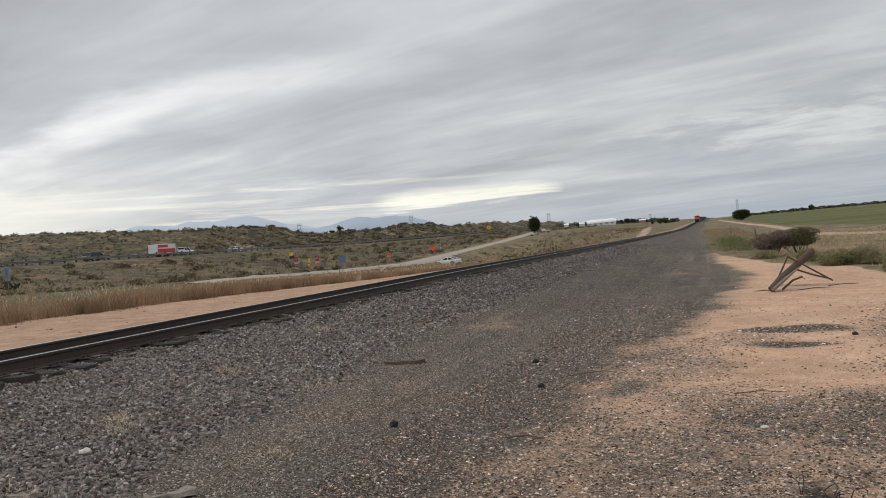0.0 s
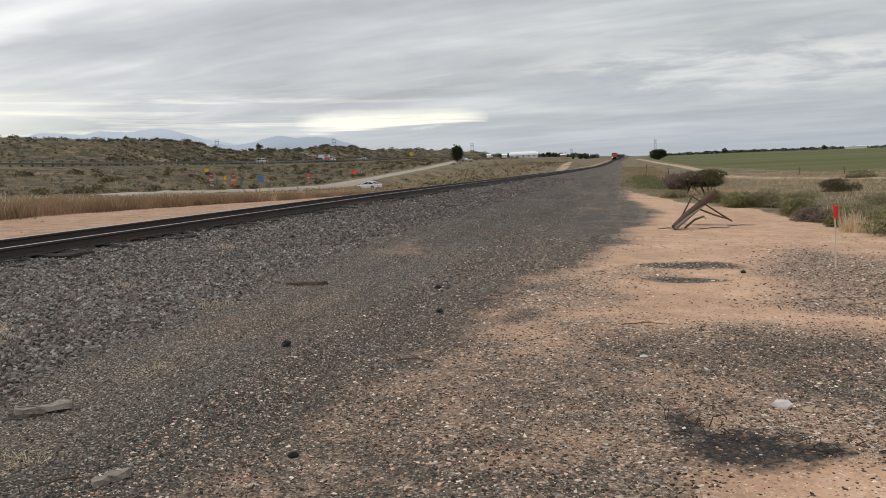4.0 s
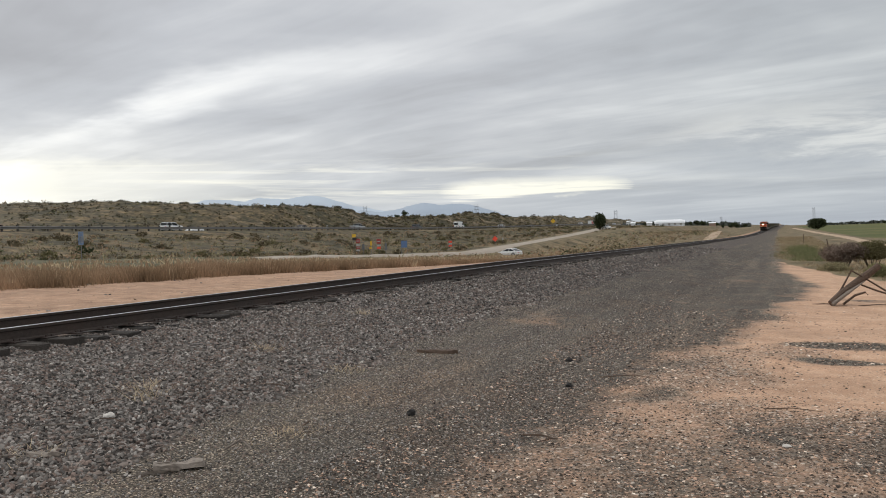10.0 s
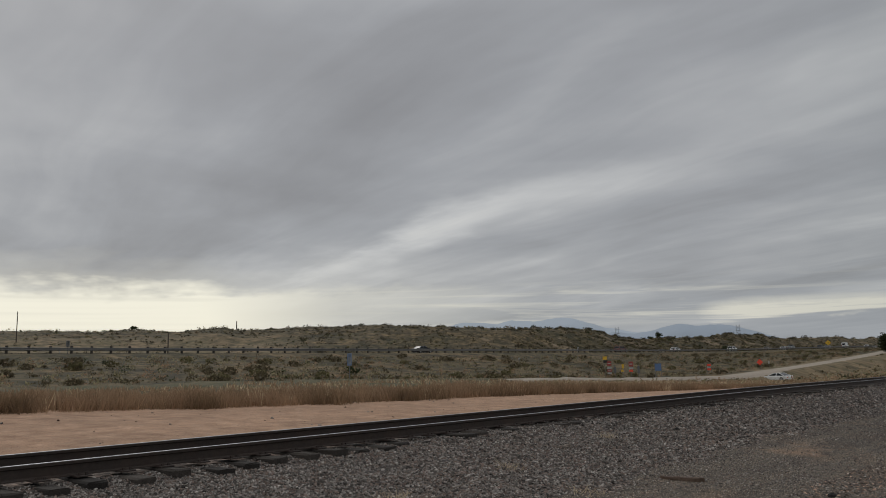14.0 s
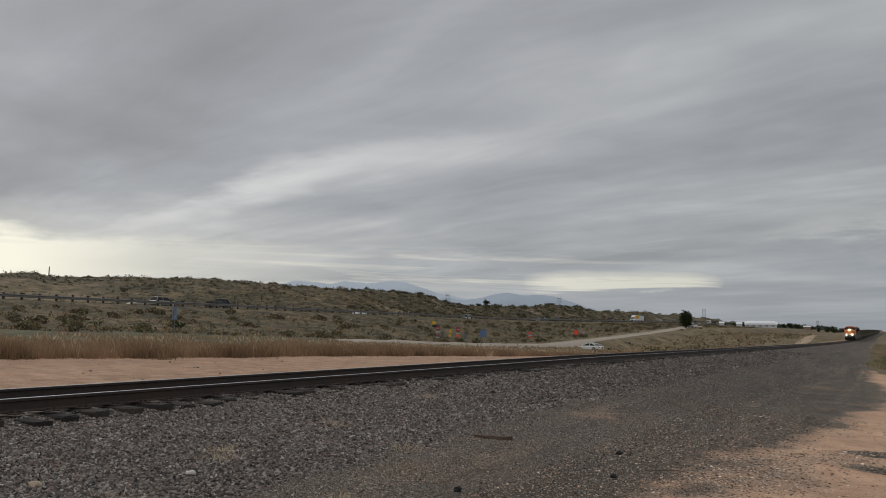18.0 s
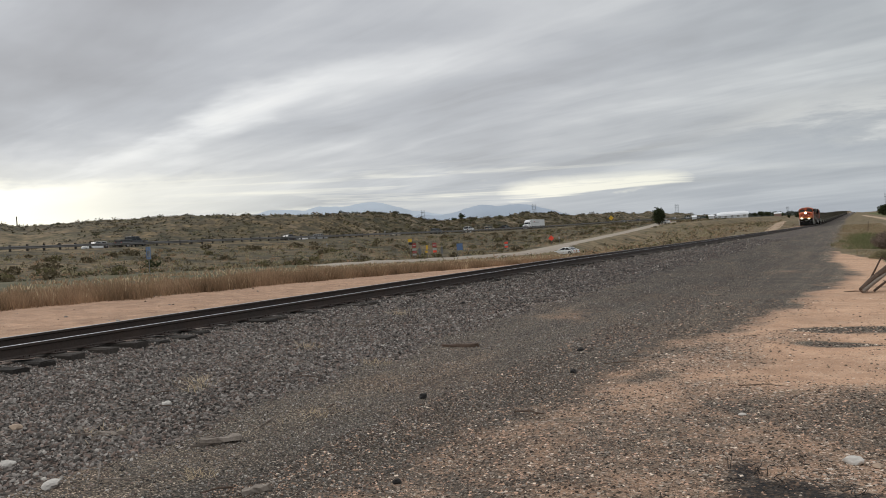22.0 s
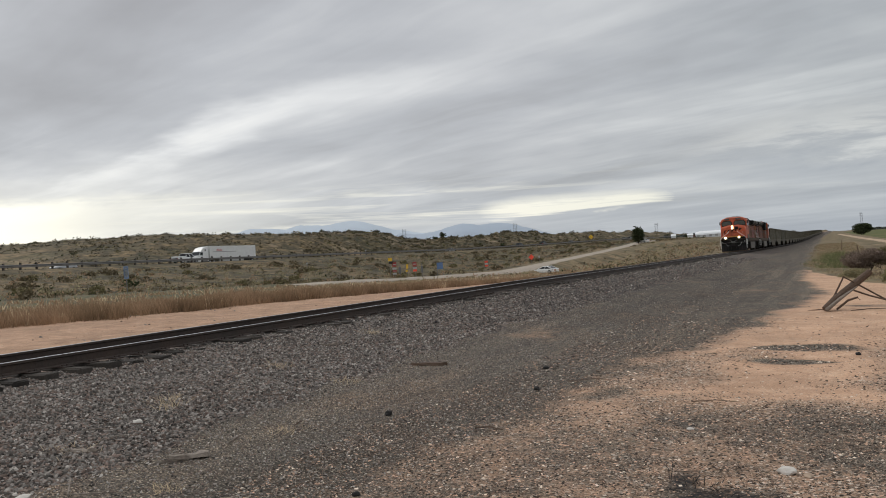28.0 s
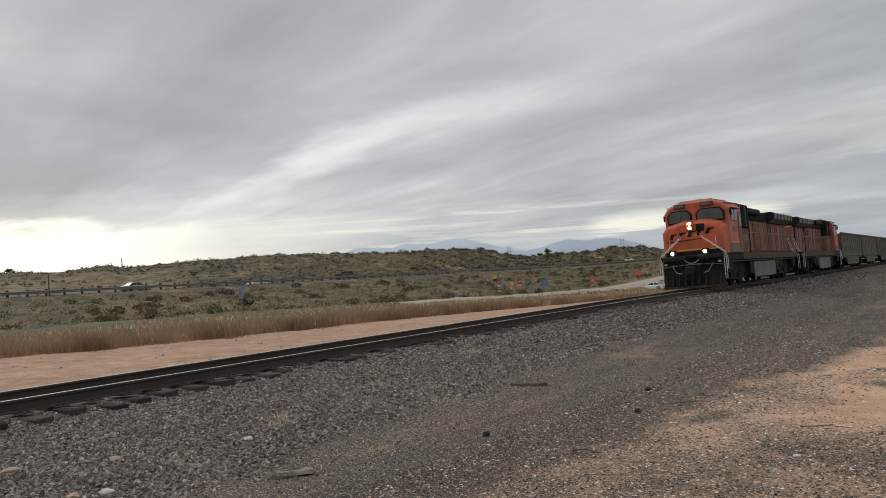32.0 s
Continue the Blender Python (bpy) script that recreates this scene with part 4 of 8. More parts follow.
def highway():
    ys = nonuniform([(-1650, 50), (-200, 20), (1750, 0)])
    shape = Shape()
    for x0, x1 in ((-134.5, -125.5), (-118.8, -109.6)):
        shape.loft([[(x0, y, float(bank_z(y)) - 0.2), (x1, y, float(bank_z(y)) - 0.2), (x1, y, float(bank_z(y)) + 0.06), (x0, y, float(bank_z(y)) + 0.06)] for y in ys])
    ob = part("highway", shape, "asphalt", None)
    tagged(ob, "asphalt highway on a low bank, two carriageways", "road", kind="structure")
    lines = Shape()
    for x in (-134.0, -126.0, -118.4, -110.6):
        lines.loft([[(x - 0.06, y, float(bank_z(y)) + 0.064), (x + 0.06, y, float(bank_z(y)) + 0.064), (x + 0.06, y, float(bank_z(y)) + 0.068), (x - 0.06, y, float(bank_z(y)) + 0.068)] for y in ys])
    part("edge_line", lines, "line_paint", ob, "worn pale edge lines")


highway()


def guardrail():
    rail = thing("guardrail", "weathered galvanised guardrail on dark wooden posts", "guardrail")
    x = -108.9
    ys = nonuniform([(-120, 6), (640, 0)])
    beam = Shape()
    profile = [(0.0, 0.38), (0.07, 0.43), (0.07, 0.52), (0.0, 0.59), (0.07, 0.66), (0.07, 0.75), (0.0, 0.80), (-0.02, 0.78), (-0.02, 0.40)]
    beam.loft([[(x + a, y, float(bank_z(y)) + b) for a, b in profile] for y in ys])
    part("beam", beam, "galvanised", rail)
    post = Shape().soft_box(-0.11, 0.11, -0.14, 0.14, -0.6, 1.02, 0.015)
    mesh = post.mesh("post", ("post_wood",))
    r = random.Random(5)
    y = 8.0
    while y < 520:
        ob = new("post", mesh)
        ob.parent = rail
        ob.matrix_basis = pose(x - 0.14, y, float(bank_z(y)), r.uniform(-1.5, 1.5), r.uniform(-2, 2), 0) @ Matrix.Diagonal((1, 1, r.uniform(0.95, 1.06), 1))
        y += 2.75


guardrail()

# ---------------- the track ----------------


def track():
    line = thing("railway_track", "single railway track with worn shiny rails on dark timber ties", "railway track", kind="structure")
    half = 1.51 / 2
    stops = [-160.0] + [float(v) for v in range(20, 1501, 10)]
    for side in (-1, 1):
        c = TRACK_X + side * half
        foot = [(-0.07, 0.0), (0.07, 0.0), (0.07, 0.012), (0.012, 0.03), (0.010, 0.122), (0.034, 0.136), (0.036, 0.166), (0.028, 0.171), (-0.028, 0.171), (-0.036, 0.166), (-0.034, 0.136), (-0.010, 0.122), (-0.012, 0.03), (-0.07, 0.012)]
        rail = part("rail", Shape().loft([[(c + a, y, RAIL_Z + float(grade(y)) - 0.172 + b) for a, b in foot] for y in stops]), "steel_rail", line)
        part("running_surface", Shape().loft([[(c + a, y, RAIL_Z + float(grade(y)) + b) for a, b in ((-0.022, -0.002), (0.024, -0.002), (0.020, 0.002), (-0.018, 0.002))] for y in stops]), "rail_head", rail, "polished steel running surface")
    r = random.Random(11)
    shapes = []
    for k in range(4):
        s = Shape()
        a, b = 1.3 + r.uniform(-0.03, 0.05), 1.3 + r.uniform(-0.03, 0.07)
        s.soft_box(-a, b, -0.115, 0.115, -0.19, 0.0, 0.018)
        s.v = [(x + r.uniform(-0.012, 0.012), y + r.uniform(-0.008, 0.008), z + r.uniform(-0.008, 0.003)) for x, y, z in s.v]
        shapes.append(s.mesh("tie", ("tie_wood",)))
    plate = Shape().soft_box(-0.18, 0.18, -0.09, 0.09, 0.0, 0.018, 0.004)
    for x in (-0.12, 0.12):
        plate.box(x - 0.012, x + 0.012, 0.03, 0.055, 0.016, 0.045)
        plate.box(x - 0.012, x + 0.012, -0.055, -0.03, 0.016, 0.045)
    plate = plate.mesh("tie_plate", ("steel_rail",))
    y, count = -6.0, 0
    verts, faces = [], []
    while y < 700:
        dx = r.uniform(-0.10, 0.10)
        if count < 300:
            ob = new("tie", shapes[count % 4])
            ob.parent = line
            ob.matrix_basis = pose(TRACK_X + dx, y, RAIL_Z + float(grade(y)) - 0.186 + r.uniform(-0.045, 0.003), 0, r.uniform(-0.9, 0.9), r.uniform(-1.6, 1.6))
            if y < 24:
                for side in (-1, 1):
                    p = new("tie_plate", plate)
                    p.parent = line
                    p.matrix_basis = pose(TRACK_X + side * half, y, RAIL_Z - 0.187)
        else:
            s = Shape().box(TRACK_X - 1.3 + dx, TRACK_X + 1.3 + dx, y - 0.11, y + 0.11, RAIL_Z + float(grade(y)) - 0.37, RAIL_Z + float(grade(y)) - 0.186)
            faces += [[len(verts) + i for i in f] for f in s.f]
            verts += s.v
        y += 0.5 + r.uniform(-0.03, 0.03)
        count += 1
    far = bulk("far_ties", verts, faces, ("tie_wood",), kind="stuff")
    far.parent = line


track()

# ---------------- the train ----------------


def bogie(parent, y, axles, gap, radius, frame_w=2.5):
    """A truck with its wheels at y along the car."""
    s = Shape()
    n = (axles - 1) / 2
    for side in (-1, 1):
        x0, x1 = sorted((side * 0.98, side * 1.13))
        lo, hi = -n * gap - radius * 0.7, n * gap + radius * 0.7
        s.across([(lo, radius * 1.0), (lo + 0.25, radius * 0.62), (-0.35, radius * 0.60), (0, radius * 0.42), (0.35, radius * 0.60), (hi - 0.25, radius * 0.62), (hi, radius * 1.0), (hi - 0.2, radius * 1.45), (lo + 0.2, radius * 1.45)], x0, x1)
        for k in range(axles):
            ya = (k - n) * gap
            s.soft_box(*sorted((side * 1.10, side * 1.24)), ya - 0.16, ya + 0.16, radius * 0.75, radius * 1.3, 0.03)
            s.tube([(side * 1.15, ya + 0.34, radius * 0.8), (side * 1.15, ya + 0.34, radius * 1.5)], 0.10, 8)
    s.soft_box(-1.0, 1.0, -0.3, 0.3, radius * 0.9, radius * 1.5, 0.04)
    s.soft_box(-0.62, 0.62, -n * gap - radius * 0.6, n * gap + radius * 0.6, radius * 0.35, radius * 1.2, 0.04)
    truck = part("bogie", s, "dark_iron", parent, m=pose(0, y, 0))
    wheel = Shape()
    for side in (-1, 1):
        wheel.disc((side * 0.755, 0, 0), (1, 0, 0), radius, 0.13, 20)
        wheel.disc((side * 0.69, 0, 0), (1, 0, 0), radius * 1.05, 0.03, 20)
        wheel.disc((side * 0.83, 0, 0), (1, 0, 0), radius * 0.35, 0.10, 12)
    wheel.tube([(-0.75, 0, 0), (0.75, 0, 0)], 0.09, 8)
    mesh = wheel.mesh("wheelset", ("dark_iron",))
    for k in range(axles):
        w = new("wheelset", mesh)
        w.parent, w.matrix_basis = truck, pose(0, (k - n) * gap, radius)
    return truck


SHORT = 0.90


def locomotive():
    """An orange and black six-axle diesel; its front is at y = 0 and looks towards -y, rails at z = 0."""
    loco = thing("locomotive", "orange and black diesel freight locomotive with lit headlights", "locomotive", group="locomotives of the train")
    # frame, pilot and coupler
    part("underframe", Shape().soft_box(-1.5, 1.5, 0.75, 21.7, 1.25, 1.62, 0.03), "black_paint", loco)
    s = Shape()
    s.loft([[(-1.42, 0.75, 1.55), (1.42, 0.75, 1.55), (1.44, 0.62, 0.75), (-1.44, 0.62, 0.75)], [(-1.42, 0.42, 1.55), (1.42, 0.42, 1.55), (1.44, 0.38, 0.75), (-1.44, 0.38, 0.75)]])
    s.loft([[(-1.45, 0.62, 0.78), (0, 0.62, 0.78), (1.45, 0.62, 0.78), (1.42, 0.70, 0.06), (0, 0.70, 0.06), (-1.42, 0.70, 0.06)], [(-1.45, 0.37, 0.78), (0, 0.24, 0.78), (1.45, 0.37, 0.78), (1.40, 0.18, 0.08), (0, -0.02, 0.06), (-1.40, 0.18, 0.08)]])
    part("pilot", s, "black_paint", loco, "black pilot plough")
    s = Shape().soft_box(-0.14, 0.14, -0.25, 0.6, 0.78, 1.02, 0.03)
    s.soft_box(-0.2, 0.2, -0.42, -0.2, 0.70, 1.08, 0.05).soft_box(-0.36, 0.36, 0.36, 0.5, 0.62, 1.18, 0.03)
    part("coupler", s, "dark_iron", loco)
    for x in (-0.95, -0.6, 0.6, 0.95):
        part("air_hose", Shape().tube([(x, 0.44, 1.22), (x * 0.98, 0.25, 1.1), (x * 0.8, 0.2, 0.82), (x * 0.55, 0.22, 0.76)], 0.02, 6), "pale_grey" if abs(x) > 0.8 else "dark_iron", loco)
    # nose and cab: one orange shell, cut back steeply towards the roof
    def ring(y, w, top, shoulder, bottom=1.62, flat=0.5):
        return [(-w, y, bottom), (w, y, bottom), (w, y, shoulder), (w * 0.86, y, top - (top - shoulder) * 0.42), (w * flat, y, top), (-w * flat, y, top), (-w * 0.86, y, top - (top - shoulder) * 0.42), (-w, y, shoulder)]

    s = Shape()
    s.loft([ring(0.72, 1.34, 3.14, 2.72, flat=0.3), ring(0.80, 1.45, 3.24, 2.82, flat=0.3), ring(1.75, 1.52, 3.40, 3.0, flat=0.4)])
    nose = part("nose", s, "orange_paint", loco, "orange nose with dark markings")
    s = Shape()
    s.loft([ring(1.62, 1.50, 4.22, 3.76, 2.9), ring(1.78, 1.55, 4.33, 3.84, 1.62), ring(4.45, 1.56, 4.36, 3.88, 1.62)])
    cab = part("cab", s, "orange_paint", loco)
    part("cab_roof", Shape().loft([[(-0.80, y, z), (0.80, y, z), (0.72, y, z + 0.05), (-0.72, y, z + 0.05)] for y, z in ((1.9, 4.325), (4.5, 4.352))]), "pale_grey", cab, "dusty pale cab roof")
    part("roof_edge", Shape().loft([[(0.74, y, z + 0.01), (0.92, y, z - 0.05), (0.94, y, z - 0.02), (0.74, y, z + 0.05)] for y, z in ((1.9, 4.33), (4.5, 4.36))]), "pale_grey", cab, "dusty pale roof edge")
    for x0, x1 in ((-1.36, -0.16), (0.06, 1.42)):
        f = Shape().loft([[(x0, y, 3.24), (x1, y, 3.24), (x1 + 0.02, y + 0.01, 3.66), (x1 - 0.20, y + 0.02, 3.90), (x0 + 0.20, y + 0.02, 3.90), (x0 - 0.02, y + 0.01, 3.66)] for y in (1.62, 1.56)])
        frame_ob = part("windscreen_frame", f, "black_paint", cab)
        # the pane's grey-green is a painted sky reflection
        g = Shape().loft([[(x0 + 0.07, y + 0.02, 3.31), (x1 - 0.07, y + 0.02, 3.31), (x1 - 0.06, y - 0.01, 3.64), (x1 - 0.24, y - 0.02, 3.84), (x0 + 0.24, y - 0.02, 3.84), (x0 + 0.06, y - 0.01, 3.64)] for y in (1.545, 1.525)])
        part("windscreen", g, "windscreen_glass", frame_ob, "windscreen with the pale sky's reflection in its colour")
    for x0, x1 in ((-1.00, -0.46), (0.30, 0.92)):
        b = part("number_board", Shape().soft_box(x0, x1, 1.50, 1.72, 4.00, 4.22, 0.02), "number_board", cab, "dark number board with pale bars")
        bars = Shape()
        for k in range(4):
            xa = x0 + 0.08 + k * (x1 - x0 - 0.12) / 4
            bars.box(xa, xa + (x1 - x0) * 0.13, 1.492, 1.50, 4.06, 4.16)
        part("bar", bars, "dusty_grey", b)
    for side in (-1, 1):
        for y0, y1 in ((2.25, 2.85), (2.95, 3.55)):
            w = Shape().soft_box(*sorted((side * 1.555, side * 1.585)), y0, y1, 3.20, 3.76, 0.012)
            part("side_window", w, "glass", cab)
        part("window_visor", Shape().soft_box(*sorted((side * 1.55, side * 1.70)), 2.2, 3.6, 3.79, 3.83, 0.01), "black_paint", cab)
        part("cab_mirror", Shape().soft_box(*sorted((side * 1.58, side * 1.68)), 1.95, 2.0, 3.45, 3.75, 0.01), "black_paint", cab)
        part("cab_door", Shape().soft_box(*sorted((side * 1.555, side * 1.585)), 3.75, 4.4, 1.75, 3.65, 0.012), "faded_orange", cab)
        part("door_window", Shape().soft_box(*sorted((side * 1.58, side * 1.60)), 3.85, 4.3, 2.95, 3.55, 0.012), "glass", cab)
        part("cab_skirt", Shape().soft_box(*sorted((side * 1.555, side * 1.575)), 1.85, 4.45, 1.62, 2.08, 0.008), "dust_panel", cab, "dusty lower cab side")
        part("side_stripe", Shape().box(*sorted((side * 1.555, side * 1.570)), 1.85, 3.7, 2.12, 2.16), "yellow_stripe", cab)
    # dark swoosh marking, drawn as plain slanted shapes
    s = Shape()
    for k, (xa, w) in enumerate(((-1.10, 0.34), (-0.70, 0.40), (-0.24, 0.42), (0.22, 0.34), (0.62, 0.46))):
        z = 2.45 + 0.04 * k
        s.loft([[(xa, y, z), (xa + w * 0.42, y, z), (xa + w * 0.72, y, z + 0.28), (xa + w * 0.26, y, z + 0.28)] for y in (0.715, 0.700)])
        s.loft([[(xa + w * 0.26, y, z + 0.20), (xa + w * 1.0, y, z + 0.21), (xa + w * 1.06, y, z + 0.28), (xa + w * 0.26, y, z + 0.28)] for y in (0.714, 0.699)])
    s.loft([[(-1.26, y, 2.31), (0.5, y, 2.39), (0.5, y, 2.42), (-1.26, y, 2.36)] for y in (0.715, 0.700)])
    part("nose_marking", s, "black_paint", nose, "black slanted nose marking")
    s = Shape().loft([[(-1.3, y, 1.86), (1.3, y, 1.86), (1.3, y, 1.895), (0.3, y, 1.93), (-0.3, y, 1.93), (-1.3, y, 1.895)] for y in (0.714, 0.700)])
    part("nose_stripe", s, "yellow_stripe", nose, "thin yellow nose stripe")
    part("lower_nose", Shape().soft_box(-1.36, 1.36, 0.69, 0.74, 1.60, 1.84, 0.01), "black_paint", nose)
    part("lamp_box", Shape().soft_box(-0.25, 0.11, 0.60, 0.78, 2.84, 3.26, 0.04), "orange_paint", nose)
    for z in (2.95, 3.15):
        part("headlight", Shape().disc((-0.07, 0.59, z), (0, 1, 0), 0.058, 0.03, 16), "headlight", loco, "bright warm headlight")
    part("nose_door", Shape().soft_box(0.22, 0.62, 0.66, 0.76, 2.78, 3.12, 0.02), "black_paint", nose, "small dark nose panel")
    for x in (-0.90, 0.66):
        part("ditch_light_housing", Shape().soft_box(x - 0.15, x + 0.15, 0.24, 0.5, 1.62, 1.92, 0.03), "black_paint", loco)
        part("ditch_light", Shape().disc((x, 0.23, 1.77), (0, 1, 0), 0.070, 0.03, 16), "ditch_light", loco, "bright warm ditch light")
    # walkway, steps and handrails at the front
    part("front_platform", Shape().soft_box(-1.5, 1.5, 0.25, 0.8, 1.50, 1.62, 0.02), "black_paint", loco)
    for side in (-1, 1):
        for y in (0.9, 20.6):
            steps = Shape()
            for k in range(4):
                steps.soft_box(*sorted((side * 1.15, side * 1.52)), y - 0.32, y + 0.32, 0.38 + 0.3 * k, 0.42 + 0.3 * k, 0.01)
            steps.box(*sorted((side * 1.10, side * 1.16)), y - 0.34, y + 0.34, 0.35, 1.5)
            part("steps", steps, "black_paint", loco)
        for y in (0.36, 0.66):
            part("handrail", Shape().tube([(side * 1.60, y, 0.85), (side * 1.60, y, 1.42), (side * 1.52, y - 0.02, 1.68), (side * 0.55, y - 0.10, 2.46), (side * 0.48, y - 0.06, 2.62)], 0.016, 6), "rail_white", loco, "white painted handrail")
        y = 4.9
        while y < 20.5:
            part("stanchion", Shape().tube([(side * 1.47, y, 1.62), (side * 1.47, y, 2.68)], 0.016, 6), "dusty_grey", loco)
            y += 1.55
        part("handrail", Shape().tube([(side * 1.47, 4.7, 2.68), (side * 1.47, 20.6, 2.68)], 0.016, 6), "dusty_grey", loco)
        for y in (20.9, 21.55):
            part("handrail", Shape().tube([(side * 1.56, y, 0.55), (side * 1.56, y, 1.4), (side * 1.2, y, 1.8), (side * 1.0, y, 2.6)], 0.016, 6), "rail_white", loco, "white painted handrail")
    # hood: dusty orange below, black housings above
    hood = part("hood", Shape().soft_box(-0.95, 0.95, 4.45, 21.0, 1.62, 3.50, 0.08), "faded_orange", loco, "dusty orange engine hood")
    r = random.Random(3)
    y = 7.4
    while y < 20.0:
        w = r.choice((0.75, 0.95, 1.2))
        for side in (-1, 1):
            tone = "red_panel" if 16.0 < y < 18.6 else r.choice(("faded_orange", "dust_orange", "dust_orange"))
            part("hood_door", Shape().soft_box(*sorted((side * 0.945, side * 0.985)), y, y + w - 0.08, 1.75, 3.30, 0.015), tone, hood)
            if r.random() < 0.25:
                part("hood_post", Shape().soft_box(*sorted((side * 0.95, side * 1.02)), y + w - 0.09, y + w - 0.02, 1.65, 3.42, 0.01), "black_paint", hood)
        y += w
    for side in (-1, 1):
        part("blower_cabin", Shape().soft_box(*sorted((side * 0.4, side * 1.40)), 4.5, 7.2, 2.92, 4.16, 0.06), "black_paint", hood, "black blower cabin behind the cab")
        part("cabin_side", Shape().soft_box(*sorted((side * 0.9, side * 1.32)), 4.5, 7.2, 1.62, 2.92, 0.03), "dust_orange", hood)
        for k in range(6):
            part("cabin_post", Shape().box(*sorted((side * 1.39, side * 1.43)), 4.7 + 0.42 * k, 4.76 + 0.42 * k, 2.98, 4.1), "dusty_grey" if k % 3 == 1 else "dark_iron", hood)
        part("upper_grille", Shape().soft_box(*sorted((side * 0.86, side * 1.02)), 7.4, 14.2, 3.46, 3.98, 0.03), "black_paint", hood)
        # grey reflection on the black radiator side, put in as colour
        part("radiator_grille", Shape().loft([[(side * 0.98, y, 3.42), (side * 1.49, y, 3.64), (side * 1.50, y, 3.96), (side * 1.44, y, 3.98), (side * 0.98, y, 3.60)] for y in (14.6, 20.6)]), "dusty_grey", hood, "radiator side with a grey reflection in its colour")
        part("side_sill", Shape().soft_box(*sorted((side * 1.49, side * 1.515)), 4.5, 21.2, 1.28, 1.60, 0.005), "grime", loco, "grimy walkway sill")
    part("upper_hood", Shape().soft_box(-0.90, 0.90, 7.1, 14.6, 3.48, 4.06, 0.08), "black_paint", hood, "black upper hood")
    part("dynamic_brake_housing", Shape().soft_box(-1.25, 1.25, 7.9, 11.4, 3.76, 4.10, 0.08), "black_paint", hood)
    part("exhaust_stack", Shape().soft_box(-0.35, 0.35, 12.2, 13.2, 4.02, 4.16, 0.04), "dark_iron", hood)
    part("radiator_cabin", Shape().loft([[(-0.96, y, 3.40), (0.96, y, 3.40), (1.42, y, 3.66), (1.42, y, 4.00), (1.25, y, 4.08), (-1.25, y, 4.08), (-1.42, y, 4.00), (-1.42, y, 3.66)] for y in (14.5, 20.7)]), "black_paint", hood, "flared black radiator end")
    part("horn", Shape().tube([(0.3, 4.2, 4.38), (0.3, 3.7, 4.42), (0.3, 3.55, 4.43)], [0.03, 0.05, 0.09], 8), "pale_grey", loco)
    part("antenna_dome", Shape().soft_box(-0.2, 0.2, 2.6, 3.1, 4.36, 4.46, 0.04), "pale_grey", loco)
    # equipment, pipes and brake gear hung low between the bogies
    for side in (-1, 1):
        for y0, y1, z0 in ((1.3, 2.4, 0.75), (6.4, 7.2, 0.5), (13.6, 14.6, 0.55), (15.0, 15.6, 0.7), (19.6, 20.4, 0.7)):
            part("equipment_box", Shape().soft_box(*sorted((side * 1.0, side * 1.44)), y0, y1, z0, 1.28, 0.03), "dark_iron", loco)
        part("air_pipe", Shape().tube([(side * 1.46, 1.3, 1.2), (side * 1.46, 20.4, 1.2)], 0.03, 6), "grime", loco)
    part("fuel_tank", Shape().along([(-1.2, 0.42), (1.2, 0.42), (1.42, 0.65), (1.42, 1.25), (-1.42, 1.25), (-1.42, 0.65)], 7.6, 13.6), "dark_iron", loco)
    for side in (-1, 1):
        part("tank_panel", Shape().soft_box(*sorted((side * 1.41, side * 1.47)), 7.3, 13.3, 0.30, 1.12, 0.02), "dust_panel", loco, "pale dusty tank panel")
        part("air_reservoir", Shape().tube([(side * 1.2, 13.9, 1.0), (side * 1.2, 15.6, 1.0)], 0.2, 10), "dusty_grey", loco)
    part("under_equipment", Shape().soft_box(-1.15, 1.15, 1.2, 7.4, 0.55, 1.3, 0.05), "dark_iron", loco)
    part("under_equipment", Shape().soft_box(-1.1, 1.1, 13.7, 20.6, 0.5, 1.3, 0.05), "dark_iron", loco)
    # plough ribs, hoses, chains, cut lever and uncoupling gear across the front
    for k in range(9):
        x = -1.28 + 0.32 * k
        yf = 0.30 - 0.20 * (1 - abs(x) / 1.45)
        part("plough_rib", Shape().loft([[(x - 0.035, yf + 0.10, 0.72), (x + 0.035, yf + 0.10, 0.72), (x + 0.035, yf - 0.16, 0.10), (x - 0.035, yf - 0.16, 0.10)], [(x - 0.035, yf + 0.03, 0.74), (x + 0.035, yf + 0.03, 0.74), (x + 0.035, yf - 0.22, 0.11), (x - 0.035, yf - 0.22, 0.11)]]), "dark_iron", loco)
    part("plough_lip", Shape().loft([[(-1.43, 0.16, 0.05), (-1.43, 0.12, 0.16), (-1.43, 0.22, 0.16)], [(0, -0.06, 0.04), (0, -0.10, 0.15), (0, 0.0, 0.15)], [(1.43, 0.16, 0.05), (1.43, 0.12, 0.16), (1.43, 0.22, 0.16)]]), "grime", loco, "dust-scraped lower lip of the plough")
    part("cut_lever", Shape().tube([(-1.4, 0.34, 1.10), (-0.9, 0.30, 1.16), (-0.25, 0.18, 1.18), (0.25, 0.18, 1.18), (0.9, 0.30, 1.16), (1.4, 0.34, 1.10)], 0.022, 6), "dusty_grey", loco)
    for x in (-0.78, -0.48, 0.44, 0.74):
        part("jumper_hose", Shape().tube([(x, 0.30, 1.46), (x + 0.05, 0.16, 1.30), (x + 0.13, 0.14, 1.16), (x + 0.22, 0.2, 1.24), (x + 0.26, 0.30, 1.42)], 0.028, 6), "dark_iron", loco)
